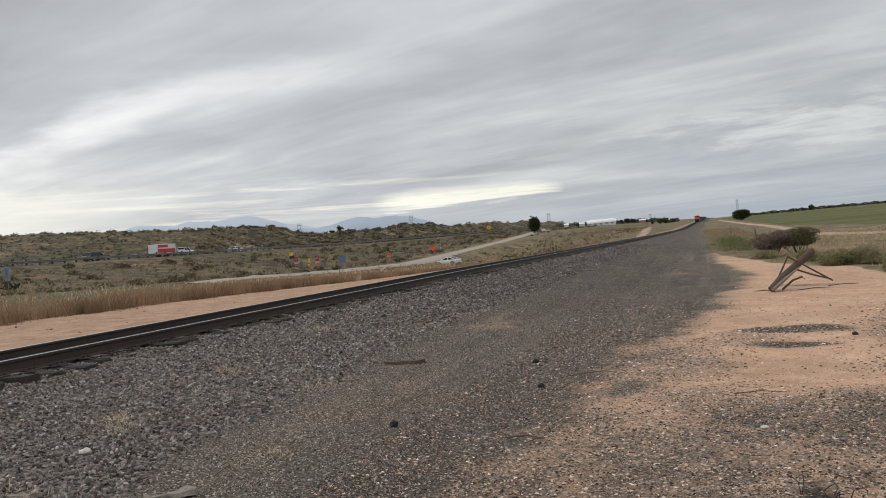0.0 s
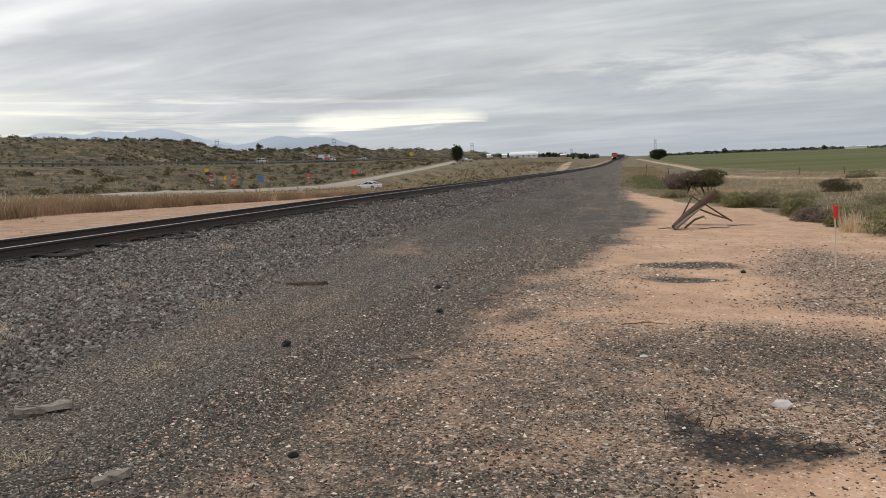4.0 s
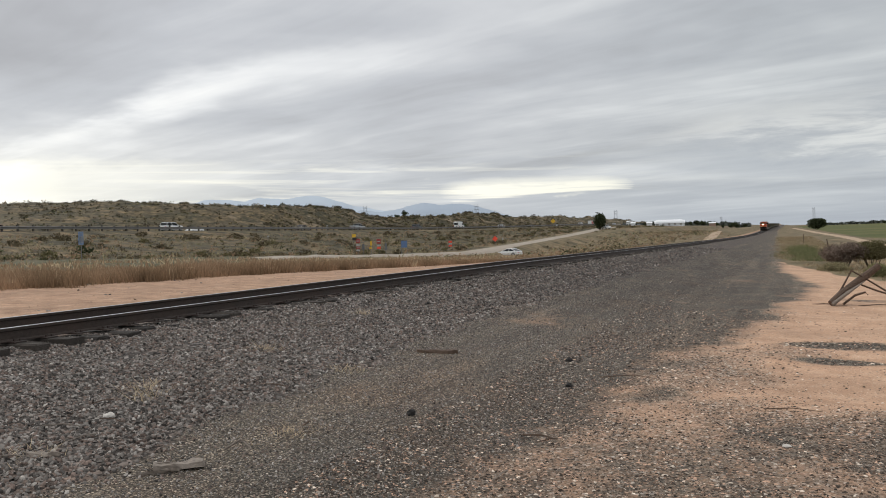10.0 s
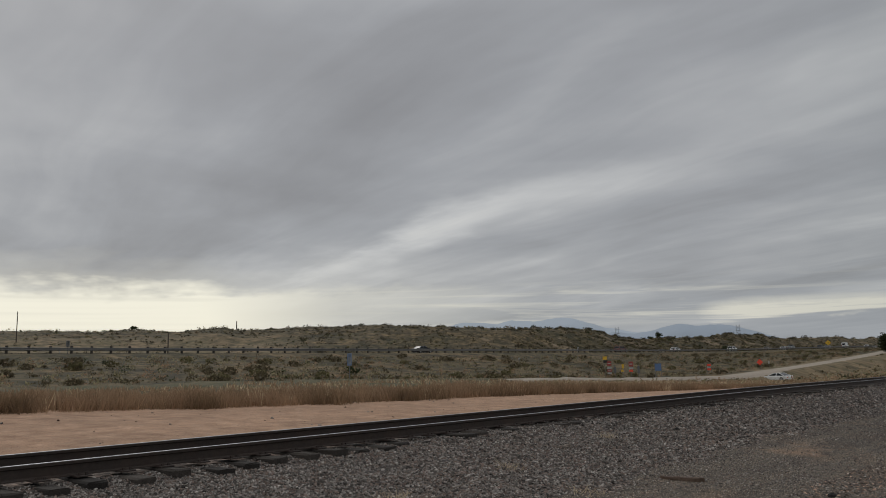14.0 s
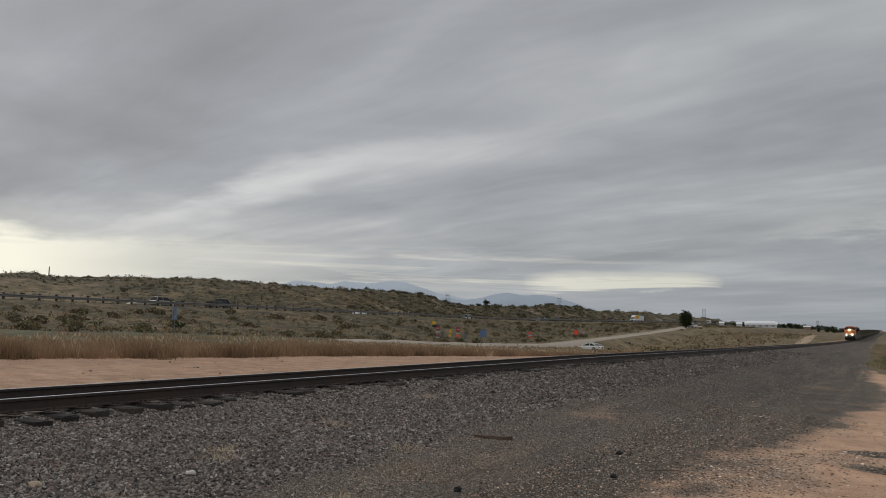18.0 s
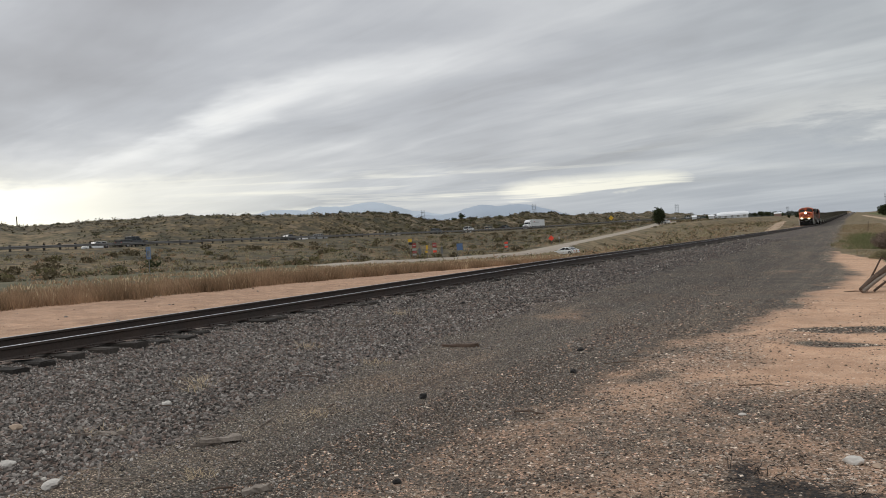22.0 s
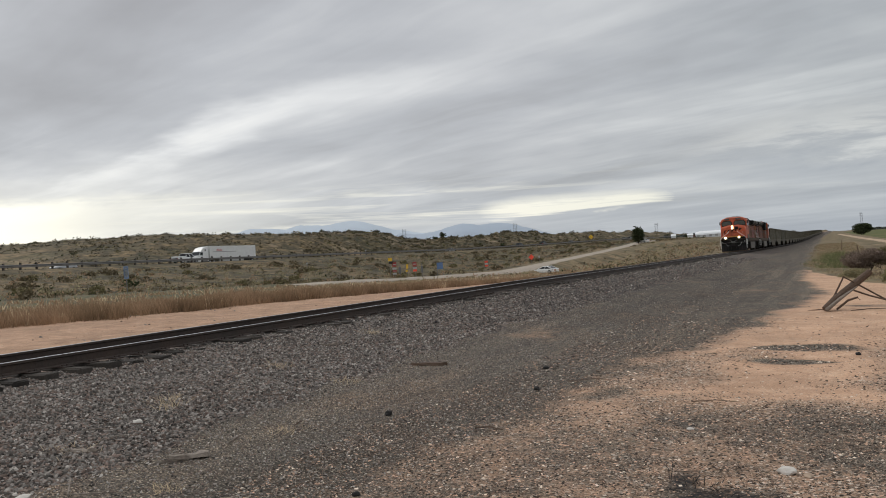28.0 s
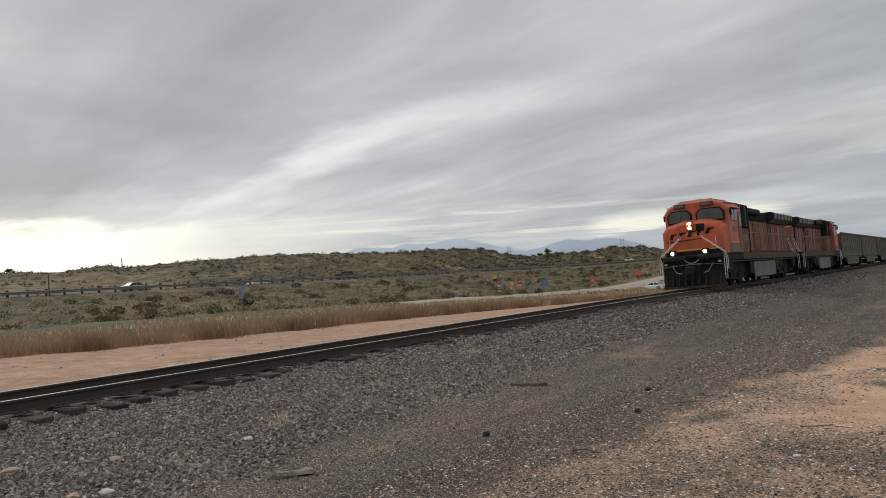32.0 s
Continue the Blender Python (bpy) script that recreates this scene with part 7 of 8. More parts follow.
    bulk("field_grass", np.concatenate(v), np.concatenate(f), ("dry_grass", "rust_grass", "straw", "sage_leaf", "green_leaf", "weed_leaf"), np.concatenate(m), label="dry straw-coloured grass at the field's edge", category="grass")


grass()


def brush():
    """Low desert brush on the bank and on the hills behind the highway."""
    rng = np.random.RandomState(9)
    x, y = scattered(19000, -101, -54, -20, 440, rng, lambda a, b: off_road(a, b) & (rng.rand(len(a)) < np.interp(b, (0, 180, 440), (1.0, 0.9, 0.45)) * np.clip(0.6 + 0.6 * bumps(a, b, 11, 42), 0.1, 1)))
    size = 0.16 + 0.46 * rng.rand(len(x)) ** 2
    hx, hy = scattered(90000, -520, -152, 0, 700, rng)
    r, az = np.hypot(hx, hy), np.degrees(np.arctan2(hx, hy))
    crest = crest_at(az)[1]
    ok = (az > -73) & (r < crest * 1.06) & ((az < -36) | (rng.rand(len(az)) < 0.55)) & (r < 640) & ((az > -51) | (rng.rand(len(az)) < 0.30) | (r > crest * 0.94))
    ok &= rng.rand(len(az)) < np.clip(0.55 + 0.5 * bumps(hx, hy, 40, 41), 0.08, 1)
    hx, hy = hx[ok][:40000], hy[ok][:40000]
    ea, er = -36 + 29 * rng.rand(9000), rng.rand(9000) ** 0.8
    foot, top = crest_at(ea)
    er = foot + (top * 1.03 - foot) * er
    ex, ey = er * np.sin(np.radians(ea)), er * np.cos(np.radians(ea))
    ok = (ex < -150) & (rng.rand(9000) < np.clip(0.5 + 0.6 * bumps(ex, ey, 30, 45), 0.15, 1))
    hx, hy = np.concatenate([hx, ex[ok]]), np.concatenate([hy, ey[ok]])
    hs = (0.28 + 1.0 * rng.rand(len(hx)) ** 2.4) * np.clip(np.hypot(hx, hy) / 430, 0.4, 1.0)
    lx, ly = scattered(5200, -48, -13.5, 80, 330, rng, lambda a, b: (a < -15 - 0.02 * b) & turnout(a, b) & off_road(a, b) & (rng.rand(len(a)) < np.clip(0.28 + 0.8 * bumps(a, b, 17, 44), 0.05, 1)))
    x, y, size = np.concatenate([x, lx]), np.concatenate([y, ly]), np.concatenate([size, 0.18 + 0.62 * rng.rand(len(lx)) ** 2])
    for name, bx, by, s, per, label in (("bank_brush", x, y, size, 14, "scattered low brush on the highway bank"), ("hill_brush", hx, hy, hs, 11, "scattered dark brush on the hills")):
        n = len(bx)
        bz = land(bx, by)
        c = np.repeat(np.stack([bx, by, bz + s * 0.45], -1), per, 0)
        ss = np.repeat(s, per)
        c = c + rng.normal(size=c.shape) * np.stack([ss * 0.55, ss * 0.55, ss * 0.28], -1)
        v, f = leaf_quads(c, ss * (0.24 if per > 11 else 0.33), rng, 0.2)
        kind = np.repeat(rng.choice(4, n, p=(0.42, 0.32, 0.21, 0.05) if name == "bank_brush" else (0.80, 0.09, 0.05, 0.06)), per)
        bulk(name, v, f, ("brush_leaf", "sage_leaf", "dry_grass", "tree_leaf") if name == "bank_brush" else ("hill_leaf", "sage_leaf", "rust_grass", "tree_leaf"), kind, label=label, category="brush")
    # full rounded bushes among the low brush
    bx, by = scattered(1300, -99, -54, -10, 400, rng, lambda a, b: off_road(a, b) & (rng.rand(len(a)) < np.clip(0.5 + 0.7 * bumps(a, b, 26, 43), 0.08, 1)))
    bs = 0.30 + 0.85 * rng.rand(len(bx)) ** 2.4
    r = np.hypot(hx, hy)
    pick = rng.permutation(len(hx))[:4200]
    for name, bx, by, bs, per, label in (("bank_bushes", bx, by, bs, 70, "rounded olive bushes on the highway bank"), ("hill_bushes", hx[pick], hy[pick], (0.45 + 0.9 * rng.rand(4200) ** 2.5) * np.clip(np.hypot(hx[pick], hy[pick]) / 430, 0.4, 1.0), 34, "dark rounded bushes dotting the hills")):
        n = len(bx)
        d = rng.normal(size=(n * per, 3))
        d /= np.linalg.norm(d, axis=1)[:, None]
        ss = np.repeat(bs, per)
        c = np.repeat(np.stack([bx, by, land(bx, by) + bs * 0.35], -1), per, 0) + d * (0.5 + 0.5 * rng.rand(n * per, 1)) * np.stack([ss, ss, ss * 0.46], -1)
        v, f = leaf_quads(c, ss * 0.22, rng, 0.1)
        bulk(name, v, f, ("brush_leaf" if name == "bank_bushes" else "hill_leaf", "bush_leaf", "tree_leaf"), np.repeat(rng.choice(3, n, p=(0.62, 0.35, 0.03) if name == "bank_bushes" else (0.50, 0.40, 0.10)), per), label=label, category="bushes")


brush()


def treelines():
    rng = np.random.RandomState(12)
    for name, az0, az1, r, h, n in (("far_woods", 2.0, 38, 1000, 1.6, 15000), ("far_woods", -10.5, -2.2, 900, 2.6, 2600)):
        az = az0 + (az1 - az0) * rng.rand(n)
        rr = r + rng.normal(size=n) * 18 + 40 * np.sin(az * 0.9)
        x, y = rr * np.sin(np.radians(az)), rr * np.cos(np.radians(az))
        hh = h * (0.6 + 0.5 * np.sin(az * 2.1) ** 2 + 0.5 * np.sin(az * 5.3) ** 2)
        c = np.stack([x, y, land(x, y) + hh * rng.rand(n)], -1)
        v, f = leaf_quads(c, 1.8, rng)
        bulk(name, v, f, ("far_wood",), label="low dark line of trees at the far edge of the plain", category="trees")


treelines()

# ---------------- stones and litter ----------------


def rocks(x, y, size, rng, flat=0.6, sink=0.25):
    """Angular stones at x, y: eight uneven corners each."""
    n = len(x)
    base = np.array([(sx, sy, sz) for sz in (-1, 1) for sy in (-1, 1) for sx in (-1, 1)], float)
    v = base[None] * (0.55 + 0.45 * rng.rand(n, 8, 1)) * (1 + 0.25 * rng.normal(size=(n, 8, 3)).clip(-1, 1))
    v[:, 4:, :2] *= 0.72
    a = rng.rand(n) * 6.283
    sc = np.stack([1.0 + 0.4 * rng.rand(n), 0.6 + 0.4 * rng.rand(n), flat * (0.6 + 0.6 * rng.rand(n))], -1)
    v *= sc[:, None]
    tilt = rng.normal(size=(n, 2)) * 0.35
    v[:, :, 2] += v[:, :, 0] * tilt[:, :1] + v[:, :, 1] * tilt[:, 1:]
    c, s = np.cos(a)[:, None], np.sin(a)[:, None]
    vx, vy = v[:, :, 0] * c - v[:, :, 1] * s, v[:, :, 0] * s + v[:, :, 1] * c
    h = (size / 2)[:, None]
    out = np.stack([vx * h + x[:, None], vy * h + y[:, None], v[:, :, 2] * h + (land(x, y) + size * flat * sink)[:, None]], -1).reshape(-1, 3)
    f = np.array([(4, 5, 7, 6), (0, 1, 5, 4), (2, 6, 7, 3), (0, 4, 6, 2), (1, 3, 7, 5)])
    return out, (f[None] + 8 * np.arange(n)[:, None, None]).reshape(-1, 4)


def chips(x, y, size, rng, flat=0.42):
    """Small pebbles at x, y: an uneven base and a short ridge."""
    n = len(x)
    v = np.array([(-1, -1, -0.5), (1, -1, -0.5), (1, 1, -0.5), (-1, 1, -0.5), (-0.45, 0.05, 1), (0.5, -0.05, 1)], float)[None] * (1 + 0.28 * rng.normal(size=(n, 6, 3)).clip(-1.4, 1.4))
    v *= np.stack([0.9 + 0.4 * rng.rand(n), 0.6 + 0.4 * rng.rand(n), flat * (0.6 + 0.7 * rng.rand(n))], -1)[:, None]
    a = rng.rand(n) * 6.283
    c, s = np.cos(a)[:, None], np.sin(a)[:, None]
    vx, vy = v[:, :, 0] * c - v[:, :, 1] * s, v[:, :, 0] * s + v[:, :, 1] * c
    h = (size / 2)[:, None]
    out = np.stack([vx * h + x[:, None], vy * h + y[:, None], v[:, :, 2] * h + (land(x, y) + size * 0.05)[:, None]], -1).reshape(-1, 3)
    f = np.array([(0, 1, 5), (0, 5, 4), (1, 2, 5), (2, 3, 4), (2, 4, 5), (3, 0, 4)])
    return out, (f[None] + 6 * np.arange(n)[:, None, None]).reshape(-1, 3)


def stones():
    rng = np.random.RandomState(17)
    xs, ys, ss, kinds = [], [], [], []
    for y0, y1, per, lo, hi in ((0.8, 8, 1500, 0.016, 0.042), (8, 14, 900, 0.018, 0.046), (14, 26, 300, 0.026, 0.056), (26, 46, 80, 0.036, 0.070), (46, 80, 16, 0.06, 0.10)):
        n = int(per * (y1 - y0) * 7)
        x, y = scattered(n, -9.5, -2.5, y0, y1, rng)
        w = zone_weights(x, y)
        chance = np.maximum(w["ballast"], 0.6 * w["fines"])
        ok = rng.rand(len(x)) < chance
        x, y, b = x[ok], y[ok], w["ballast"][ok]
        s = (lo + (hi - lo) * rng.rand(len(x)) ** 1.8) * (0.56 + 0.52 * b)
        xs.append(x), ys.append(y), ss.append(s)
        kinds.append(np.where(rng.rand(len(x)) < np.interp(y, (11, 24), (0.10, 0.42)), 3, np.where(rng.rand(len(x)) < 0.25 * (1 - b), rng.choice((1, 2), len(x)), rng.choice(3, len(x), p=(0.62, 0.24, 0.14)))))
    v, f = rocks(np.concatenate(xs), np.concatenate(ys), np.concatenate(ss), rng)
    bulk("ballast_stones", v, f, ("rock", "rock_red", "rock_pale", "rock_dark"), np.repeat(np.concatenate(kinds), 5), label="loose grey crushed-stone ballast", category="ballast")
    xs, ys, ss, kinds = [], [], [], []
    for y0, y1, per, lo, hi in ((1.4, 6, 2900, 0.008, 0.027), (6, 10, 1500, 0.010, 0.030), (10, 14, 560, 0.014, 0.042), (14, 20, 240, 0.018, 0.046), (20, 30, 10, 0.02, 0.06)):
        x, y = scattered(int(per * (y1 - y0) * 8), -3.6, 4.8, y0, y1, rng)
        w = zone_weights(x, y)
        ok = rng.rand(len(x)) < np.maximum(0.07, np.maximum(w["pebble"], 0.8 * w["fines"])) * np.clip(1.15 - 1.1 * w["soot"], 0.25, 1)
        x, y = x[ok], y[ok]
        xs.append(x), ys.append(y), ss.append(lo + (hi - lo) * rng.rand(len(x)) ** 2.2)
        dark = w["fines"][ok]
        kinds.append(np.where(rng.rand(len(x)) < 0.38 + 0.28 * dark, 1, np.where(rng.rand(len(x)) < 0.19, 2, 0)))
    v, f = chips(np.concatenate(xs), np.concatenate(ys), np.concatenate(ss), rng)
    bulk("pebbles", v, f, ("pebble", "pebble_dark", "stone_pale"), np.repeat(np.concatenate(kinds), 6), label="pebbles scattered over sandy soil", category="pebbles")
    # clods and stones on the dirt strip across the track
    x, y = scattered(420, -20.5, -12.8, 0, 60, rng)
    v, f = rocks(x, y, 0.02 + 0.055 * rng.rand(len(x)) ** 3, rng)
    bulk("dirt_clods", v, f, ("pebble", "rock"), np.repeat(rng.choice(2, len(x)), 5), label="small clods on the bare dirt strip", category="clods")


stones()


def lump(name, label, category, x, y, size, mat, seed, flat=0.7, group=""):
    """A single irregular stone or lump, cut from a ball."""
    rng = np.random.RandomState(seed)
    bm = bmesh.new()
    bmesh.ops.create_icosphere(bm, subdivisions=2, radius=size / 2)
    for vert in bm.verts:
        p = vert.co
        k = 1 + 0.35 * noise.noise(p * (3.2 / size) + Vector((seed, 0, 0))) + 0.12 * rng.normal()
        vert.co = Vector((p.x * k * 1.15, p.y * k * 0.9, p.z * k * flat))
    data = bpy.data.meshes.new(name)
    bm.to_mesh(data)
    bm.free()
    data.materials.append(M[mat])
    ob = new(name, data)
    ob.matrix_basis = pose(x, y, on(x, y) + size * flat * 0.28, 0, 0, rng.uniform(0, 360))
    return tagged(ob, label, category, group)


def litter():
    for k, (x, y, s) in enumerate(((-3.18, 10.75, 0.085), (-2.82, 9.3, 0.075), (-3.72, 7.05, 0.085), (-2.56, 4.55, 0.055), (0.96, 12.75, 0.075), (-7.4, 15.6, 0.07))):
        lump("tar_lump", "small black tarry lump on the gravel", "lump", x, y, s, "black_lump", 100 + k, 0.75, "black lumps on the gravel")
    for k, (x, y, s, mat, label) in enumerate(((0.33, 5.95, 0.115, "white_stone", "whitish fist-sized stone on sandy gravel"), (0.47, 5.88, 0.075, "tan_stone", "tan rounded stone on sandy gravel"), (-4.75, 3.42, 0.12, "white_stone", "pale broken stone on ballast"), (-5.5, 3.6, 0.10, "white_stone", "pale broken stone on ballast"),
                                               (-5.6, 3.35, 0.12, "tan_stone", "tan broken stone on ballast"), (-6.4, 4.3, 0.13, "tan_stone", "tan broken stone on ballast"), (-6.9, 3.5, 0.15, "tan_stone", "tan broken stone on ballast"), (-5.9, 5.6, 0.10, "white_stone", "pale broken stone on ballast"),
                                               (-0.55, 7.1, 0.06, "white_stone", "whitish small stone on sandy soil"), (1.75, 10.2, 0.10, "tan_stone", "tan small stone on sandy soil"), (1.9, 10.3, 0.09, "tan_stone", "tan small stone on sandy soil"))):
        lump("loose_stone", label, "stone", x, y, s, mat, 200 + k, 0.55, "loose stones")

    def stick(name, label, points, radius, mat, n=6, group="sticks and twigs"):
        pts = [(x, y, on(x, y) + z) for x, y, z in points]
        s = Shape().tube(pts, [radius] + [radius * 0.85] * (len(pts) - 2) + [radius * 0.5], n)
        ob = part(name, s, mat, None)
        return tagged(ob, label, "stick", group)

    # the weathered plank and the charred timber
    def timber(name, label, x, y, length, w, h, turn, mat, seed):
        rng = random.Random(seed)
        s = Shape()
        rings = []
        for k in range(6):
            u = -length / 2 + length * k / 5
            j = [rng.uniform(-0.012, 0.012) for _ in range(8)]
            rings.append([(u + j[6], -w / 2 + j[0], j[1]), (u + j[7], w / 2 + j[2], j[3]), (u - j[6], w / 2 * 0.9 + j[4], h + j[5]), (u - j[7], -w / 2 * 0.85 + j[1], h + j[0])])
        ob = part(name, s.loft(rings), mat, None)
        ob.matrix_basis = pose(x, y, on(x, y) + 0.0, 0, rng.uniform(-3, 3), turn)
        return tagged(ob, label, "timber")

    timber("old_timber", "charred dark timber lying on gravel", -4.9, 10.35, 0.56, 0.07, 0.05, 12, "dark_wood", 1)
    timber("broken_plank", "weathered grey broken plank on ballast", -4.5, 4.87, 0.34, 0.15, 0.04, 40, "grey_wood", 2)
    timber("wood_chunk", "pale split wood piece on gravel", -3.33, 3.95, 0.20, 0.07, 0.04, 60, "grey_wood", 3)
    timber("wood_chunk", "thin grey slat on ballast", -4.55, 4.68, 0.32, 0.025, 0.02, 44, "grey_wood", 4)
    timber("wood_chunk", "pale split wood piece on ballast", -7.5, 11.5, 0.30, 0.06, 0.04, 30, "grey_wood", 5)
    timber("wood_chunk", "pale split wood piece on ballast", -5.5, 4.6, 0.24, 0.05, 0.03, 20, "grey_wood", 6)
    stick("twig", "thin dry twig on sand", [(-0.75, 8.45, 0.02), (-0.5, 8.48, 0.03), (-0.25, 8.42, 0.02)], 0.006, "dark_wood")
    stick("twig", "thin dry stick on sand", [(1.3, 10.3, 0.01), (1.7, 10.45, 0.03), (2.2, 10.75, 0.02)], 0.006, "grey_wood")
    stick("twig", "thin dry stick on sand", [(-2.6, 9.9, 0.02), (-2.2, 10.0, 0.04), (-2.0, 9.9, 0.02)], 0.006, "dark_wood")
    stick("twig", "curved pale twig on ballast", [(-4.75, 3.85, 0.06), (-4.5, 3.62, 0.03), (-4.25, 3.7, 0.05), (-4.1, 3.95, 0.12)], 0.007, "grey_wood")
    stick("twig", "curled pale twig on ballast", [(-4.35, 5.15, 0.03), (-4.25, 5.3, 0.14), (-4.12, 5.2, 0.10), (-4.2, 5.05, 0.03)], 0.007, "grey_wood")
    stick("twig", "forked pale twig on ballast", [(-4.45, 5.3, 0.03), (-4.35, 5.38, 0.10), (-4.22, 5.34, 0.05)], 0.010, "grey_wood")
    stick("twig", "arched dry twig on ballast", [(-6.3, 7.3, 0.03), (-6.0, 7.5, 0.16), (-5.6, 7.6, 0.14), (-5.3, 7.45, 0.03)], 0.006, "grey_wood")
    rng = random.Random(77)
    for k in range(26):
        x, y = rng.uniform(-6.5, -2.2), rng.uniform(2.6, 8)
        a, l = rng.uniform(0, 6.28), rng.uniform(0.12, 0.35)
        stick("twig", "short dry twig on gravel", [(x, y, 0.03), (x + l * 0.5 * math.cos(a) + 0.02, y + l * 0.5 * math.sin(a), 0.05), (x + l * math.cos(a), y + l * math.sin(a), 0.03)], rng.uniform(0.004, 0.009), rng.choice(("grey_wood", "dark_wood")), 5)


litter()


def weeds():
    """Flattened tufts of dead grass on the ballast."""
    rng = np.random.RandomState(23)
    for k, (x, y, h) in enumerate(((-6.15, 6.3, 0.12), (-6.45, 6.75, 0.10), (-5.2, 8.6, 0.10), (-6.9, 9.3, 0.12), (-4.3, 5.9, 0.08), (-7.6, 13.2, 0.14), (-5.6, 4.6, 0.08), (-3.9, 4.1, 0.07))):
        v, f = blades(x + 0.10 * rng.normal(size=7), y + 0.10 * rng.normal(size=7), np.full(7, h), 0.003, 9, 0.05, rng, 1.1)
        bulk("dead_weed", v, f, ("straw",), label="flattened tuft of dead pale grass on ballast", category="weed", kind="")["group"] = "dead weeds on the ballast"


weeds()


def burnt_bush():
    """Charred twigs of a burnt bush, collapsed on its soot."""
    rng = random.Random(31)
    x, y = 0.02, 5.13
    ob = thing("burnt_bush", "charred black twigs of a burnt bush on sooty ground", "burnt bush", pose(x, y, on(x, y)))
    for k in range(48):
        cx, cy, spread, tall = rng.choice(((-0.34, 0.33, 0.10, 0.12), (-0.12, 0.10, 0.22, 0.045), (0.12, -0.02, 0.26, 0.035), (0.36, -0.06, 0.20, 0.03)))
        a, b = cx + rng.gauss(0, spread * 0.7), cy + rng.gauss(0, spread * 0.55)
        turn, reach, h = rng.uniform(0, 6.28), rng.uniform(0.05, 0.16), tall * rng.uniform(0.3, 1.1)
        base = on(x + a, y + b) - on(x, y)
        part("twig", Shape().tube([(a, b, base - 0.01), (a + 0.5 * reach * math.cos(turn), b + 0.5 * reach * math.sin(turn), base + h * 0.7), (a + reach * math.cos(turn + 0.4), b + reach * math.sin(turn + 0.4), base + h)], [0.004, 0.003, 0.0015], 4), "black_lump", ob)


burnt_bush()


def broken_post():
    """A thick old post lying propped up on its splintered braces."""
    x, y = 0.48, 21.7
    ob = thing("broken_post", "old broken timber post propped on splintered braces", "post", pose(x, y, on(x, y)))

    def limb(name, points, radii, n=8, mat="dark_wood"):
        part(name, Shape().tube([(a * 0.88, b * 0.88, c * 0.86) for a, b, c in points], radii, n), mat, ob)

    limb("post", [(-0.05, -0.1, 0.06), (0.25, 0.1, 0.33), (0.7, 0.35, 0.68), (1.18, 0.6, 1.06)], [0.085, 0.098, 0.095, 0.08], 10, "dark_wood")
    limb("splinter", [(-0.02, -0.22, 0.05), (0.35, -0.02, 0.34), (0.8, 0.22, 0.66)], [0.05, 0.05, 0.012], 6, "grey_wood")
    limb("brace", [(0.0, 0.15, 0.02), (0.28, 0.2, 0.55), (0.50, 0.25, 0.98)], [0.02, 0.022, 0.018])
    limb("brace", [(0.48, 0.25, 0.96), (0.75, 0.3, 0.78), (1.25, 0.4, 0.42), (1.62, 0.5, 0.16)], [0.016, 0.02, 0.022, 0.02])
    limb("brace", [(0.72, 0.3, 0.55), (1.1, 0.35, 0.38), (1.55, 0.4, 0.22)], [0.022, 0.022, 0.018])
    limb("brace", [(0.25, -0.05, 0.04), (0.55, 0.05, 0.28), (0.80, 0.1, 0.36), (0.86, 0.12, 0.28)], [0.028, 0.028, 0.024, 0.014])
    for a, b in (((1.5, 0.6), (2.3, 0.7)), ((-0.5, 0.3), (0.1, 0.2)), ((0.6, -0.2), (1.5, 0.1))):
        limb("fallen_branch", [(a[0], a[1], 0.01), ((a[0] + b[0]) / 2, (a[1] + b[1]) / 2, 0.03), (b[0], b[1], 0.01)], [0.012, 0.012, 0.006], 6)


broken_post()


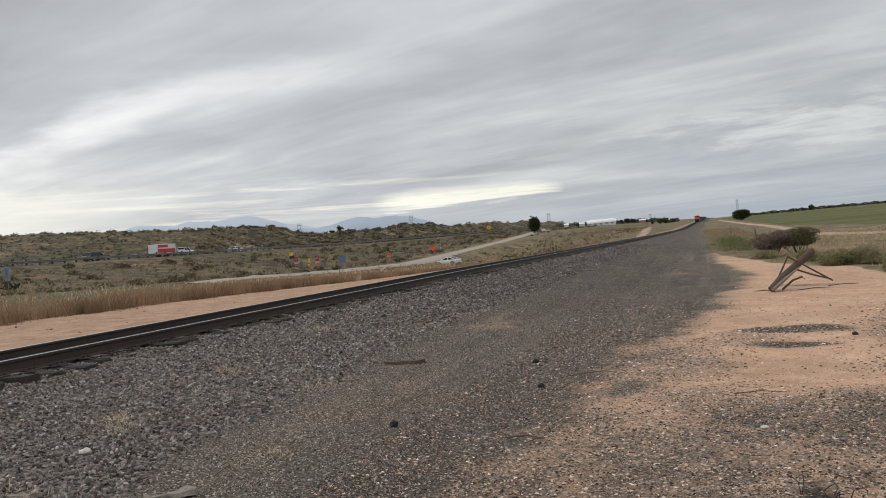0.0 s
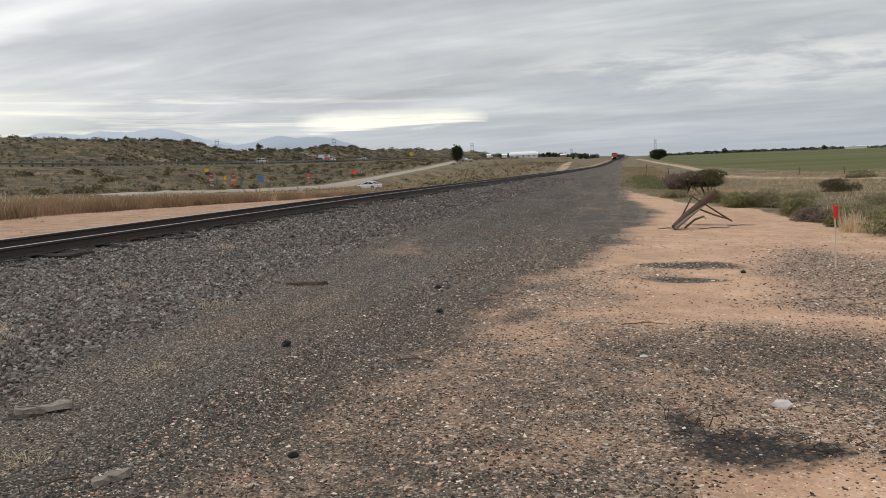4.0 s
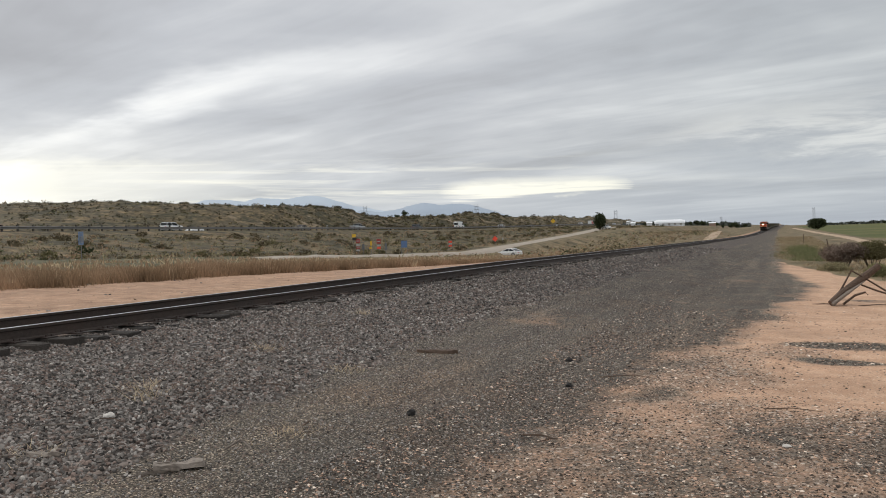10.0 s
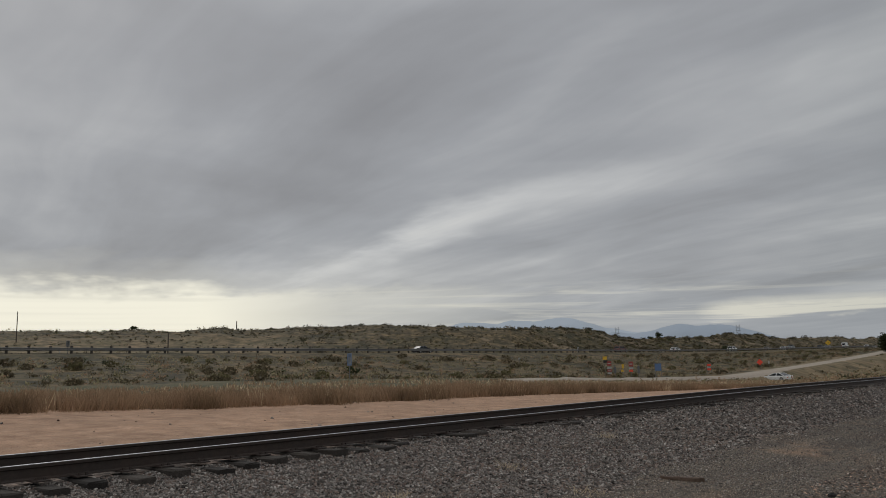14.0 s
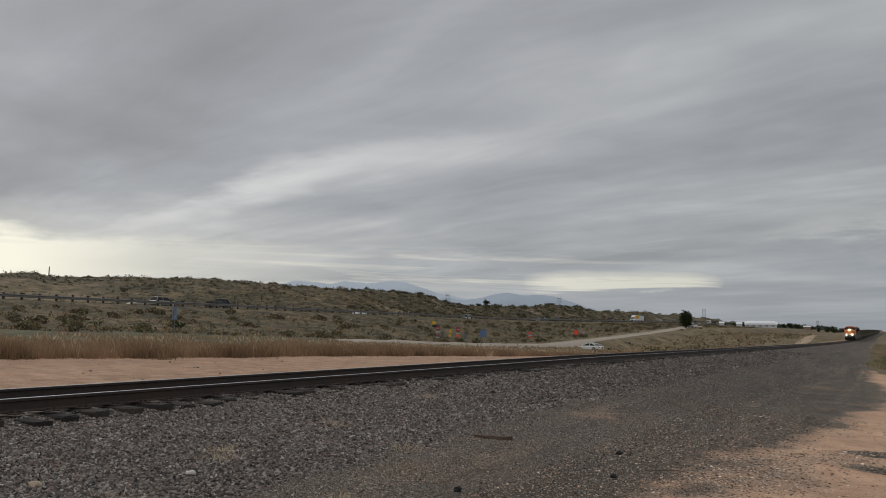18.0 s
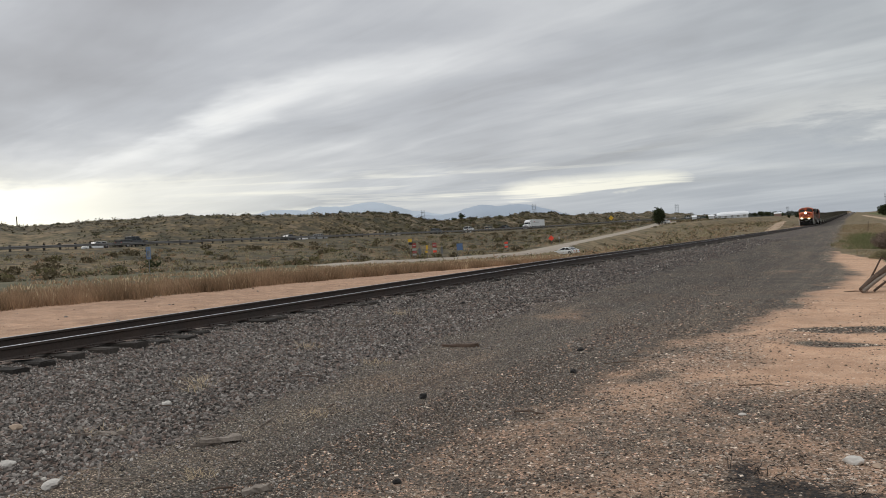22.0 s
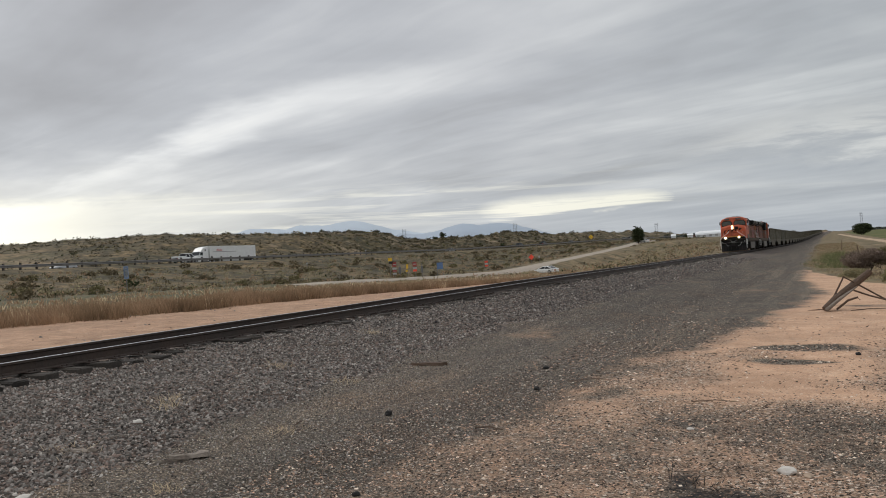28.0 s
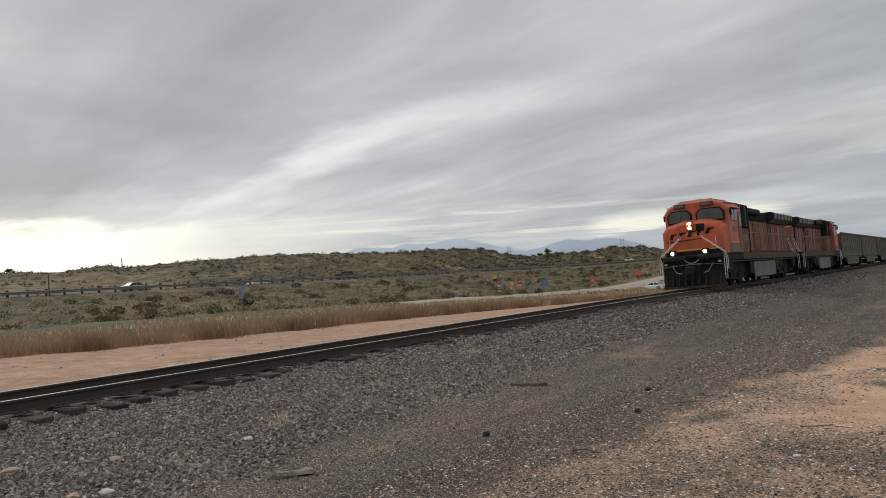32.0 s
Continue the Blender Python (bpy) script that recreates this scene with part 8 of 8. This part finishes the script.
def stakes():
    for x, y, h, wide, label in ((2.39, 13.5, 0.98, 0.018, "wooden survey stake with a red flag on sand"), (12.95, 39.2, 1.05, 0.05, "white survey stake with a red ribbon in dry grass")):
        ob = thing("survey_stake", label, "stake", pose(x, y, on(x, y), 2, -2, 10), group="survey stakes")
        part("lath", Shape().soft_box(-wide / 2, wide / 2, -0.008, 0.008, -0.15, h * 0.97, 0.003), "lath" if x < 5 else "lath_white", ob)
        f = Shape()
        if x < 5:
            f.loft([[(-0.035, yy, h * 0.80), (0.03, yy + 0.01, h * 0.78), (0.035, yy, h * 1.0), (0.0, yy + 0.02, h * 0.98), (-0.035, yy, h * 1.02)] for yy in (-0.012, -0.028)])
        else:
            f.soft_box(-0.14, 0.10, -0.025, -0.01, h * 0.72, h * 0.96, 0.006)
        part("flag", f, "flag_red", ob, "bright red plastic flag")
    # leaning old fence posts beside the track
    for x, y, lean in ((1.6, 120, 5), (2.4, 66, -6), (15.9, 87, 3), (19.0, 82.6, -4), (21.4, 74.5, 2), (24.6, 71.5, -3)):
        ob = part("fence_post", Shape().tube([(0, 0, -0.3), (0.02, 0, 0.7), (0.0, 0.02, 1.3)], [0.04, 0.04, 0.035], 7), "dark_wood", None)
        ob.matrix_basis = pose(x, y, on(x, y), 0, lean, 0) @ Matrix.Diagonal((1, 1, 0.55 if x > 10 else 1.0, 1))
        tagged(ob, "leaning old wooden fence post in dry grass", "fence post", "old fence posts")


stakes()


def motions():
    for ob, back, turn in TRAIN:
        ahead = 10 if turn == 0 else -10
        rows = []
        for t in range(33):
            y = float(np.interp(t, [r[0] for r in TRAIN_ROWS], [r[1] for r in TRAIN_ROWS])) + back
            z0, z1 = float(grade(y)), float(grade(y + ahead * 1.6))
            rows.append((t, pose(TRACK_X, y, RAIL_Z + z0, math.degrees(math.atan2(z1 - z0, 16)), 0, turn)))
        walk(ob, rows)
    for ob, lane, y0, speed, turn in TRAFFIC:
        walk(ob, [(t, pose(lane, y0 + speed * t, float(bank_z(y0 + speed * t)) + 0.06, 0, 0, turn)) for t in range(0, 33, 4)])


motions()
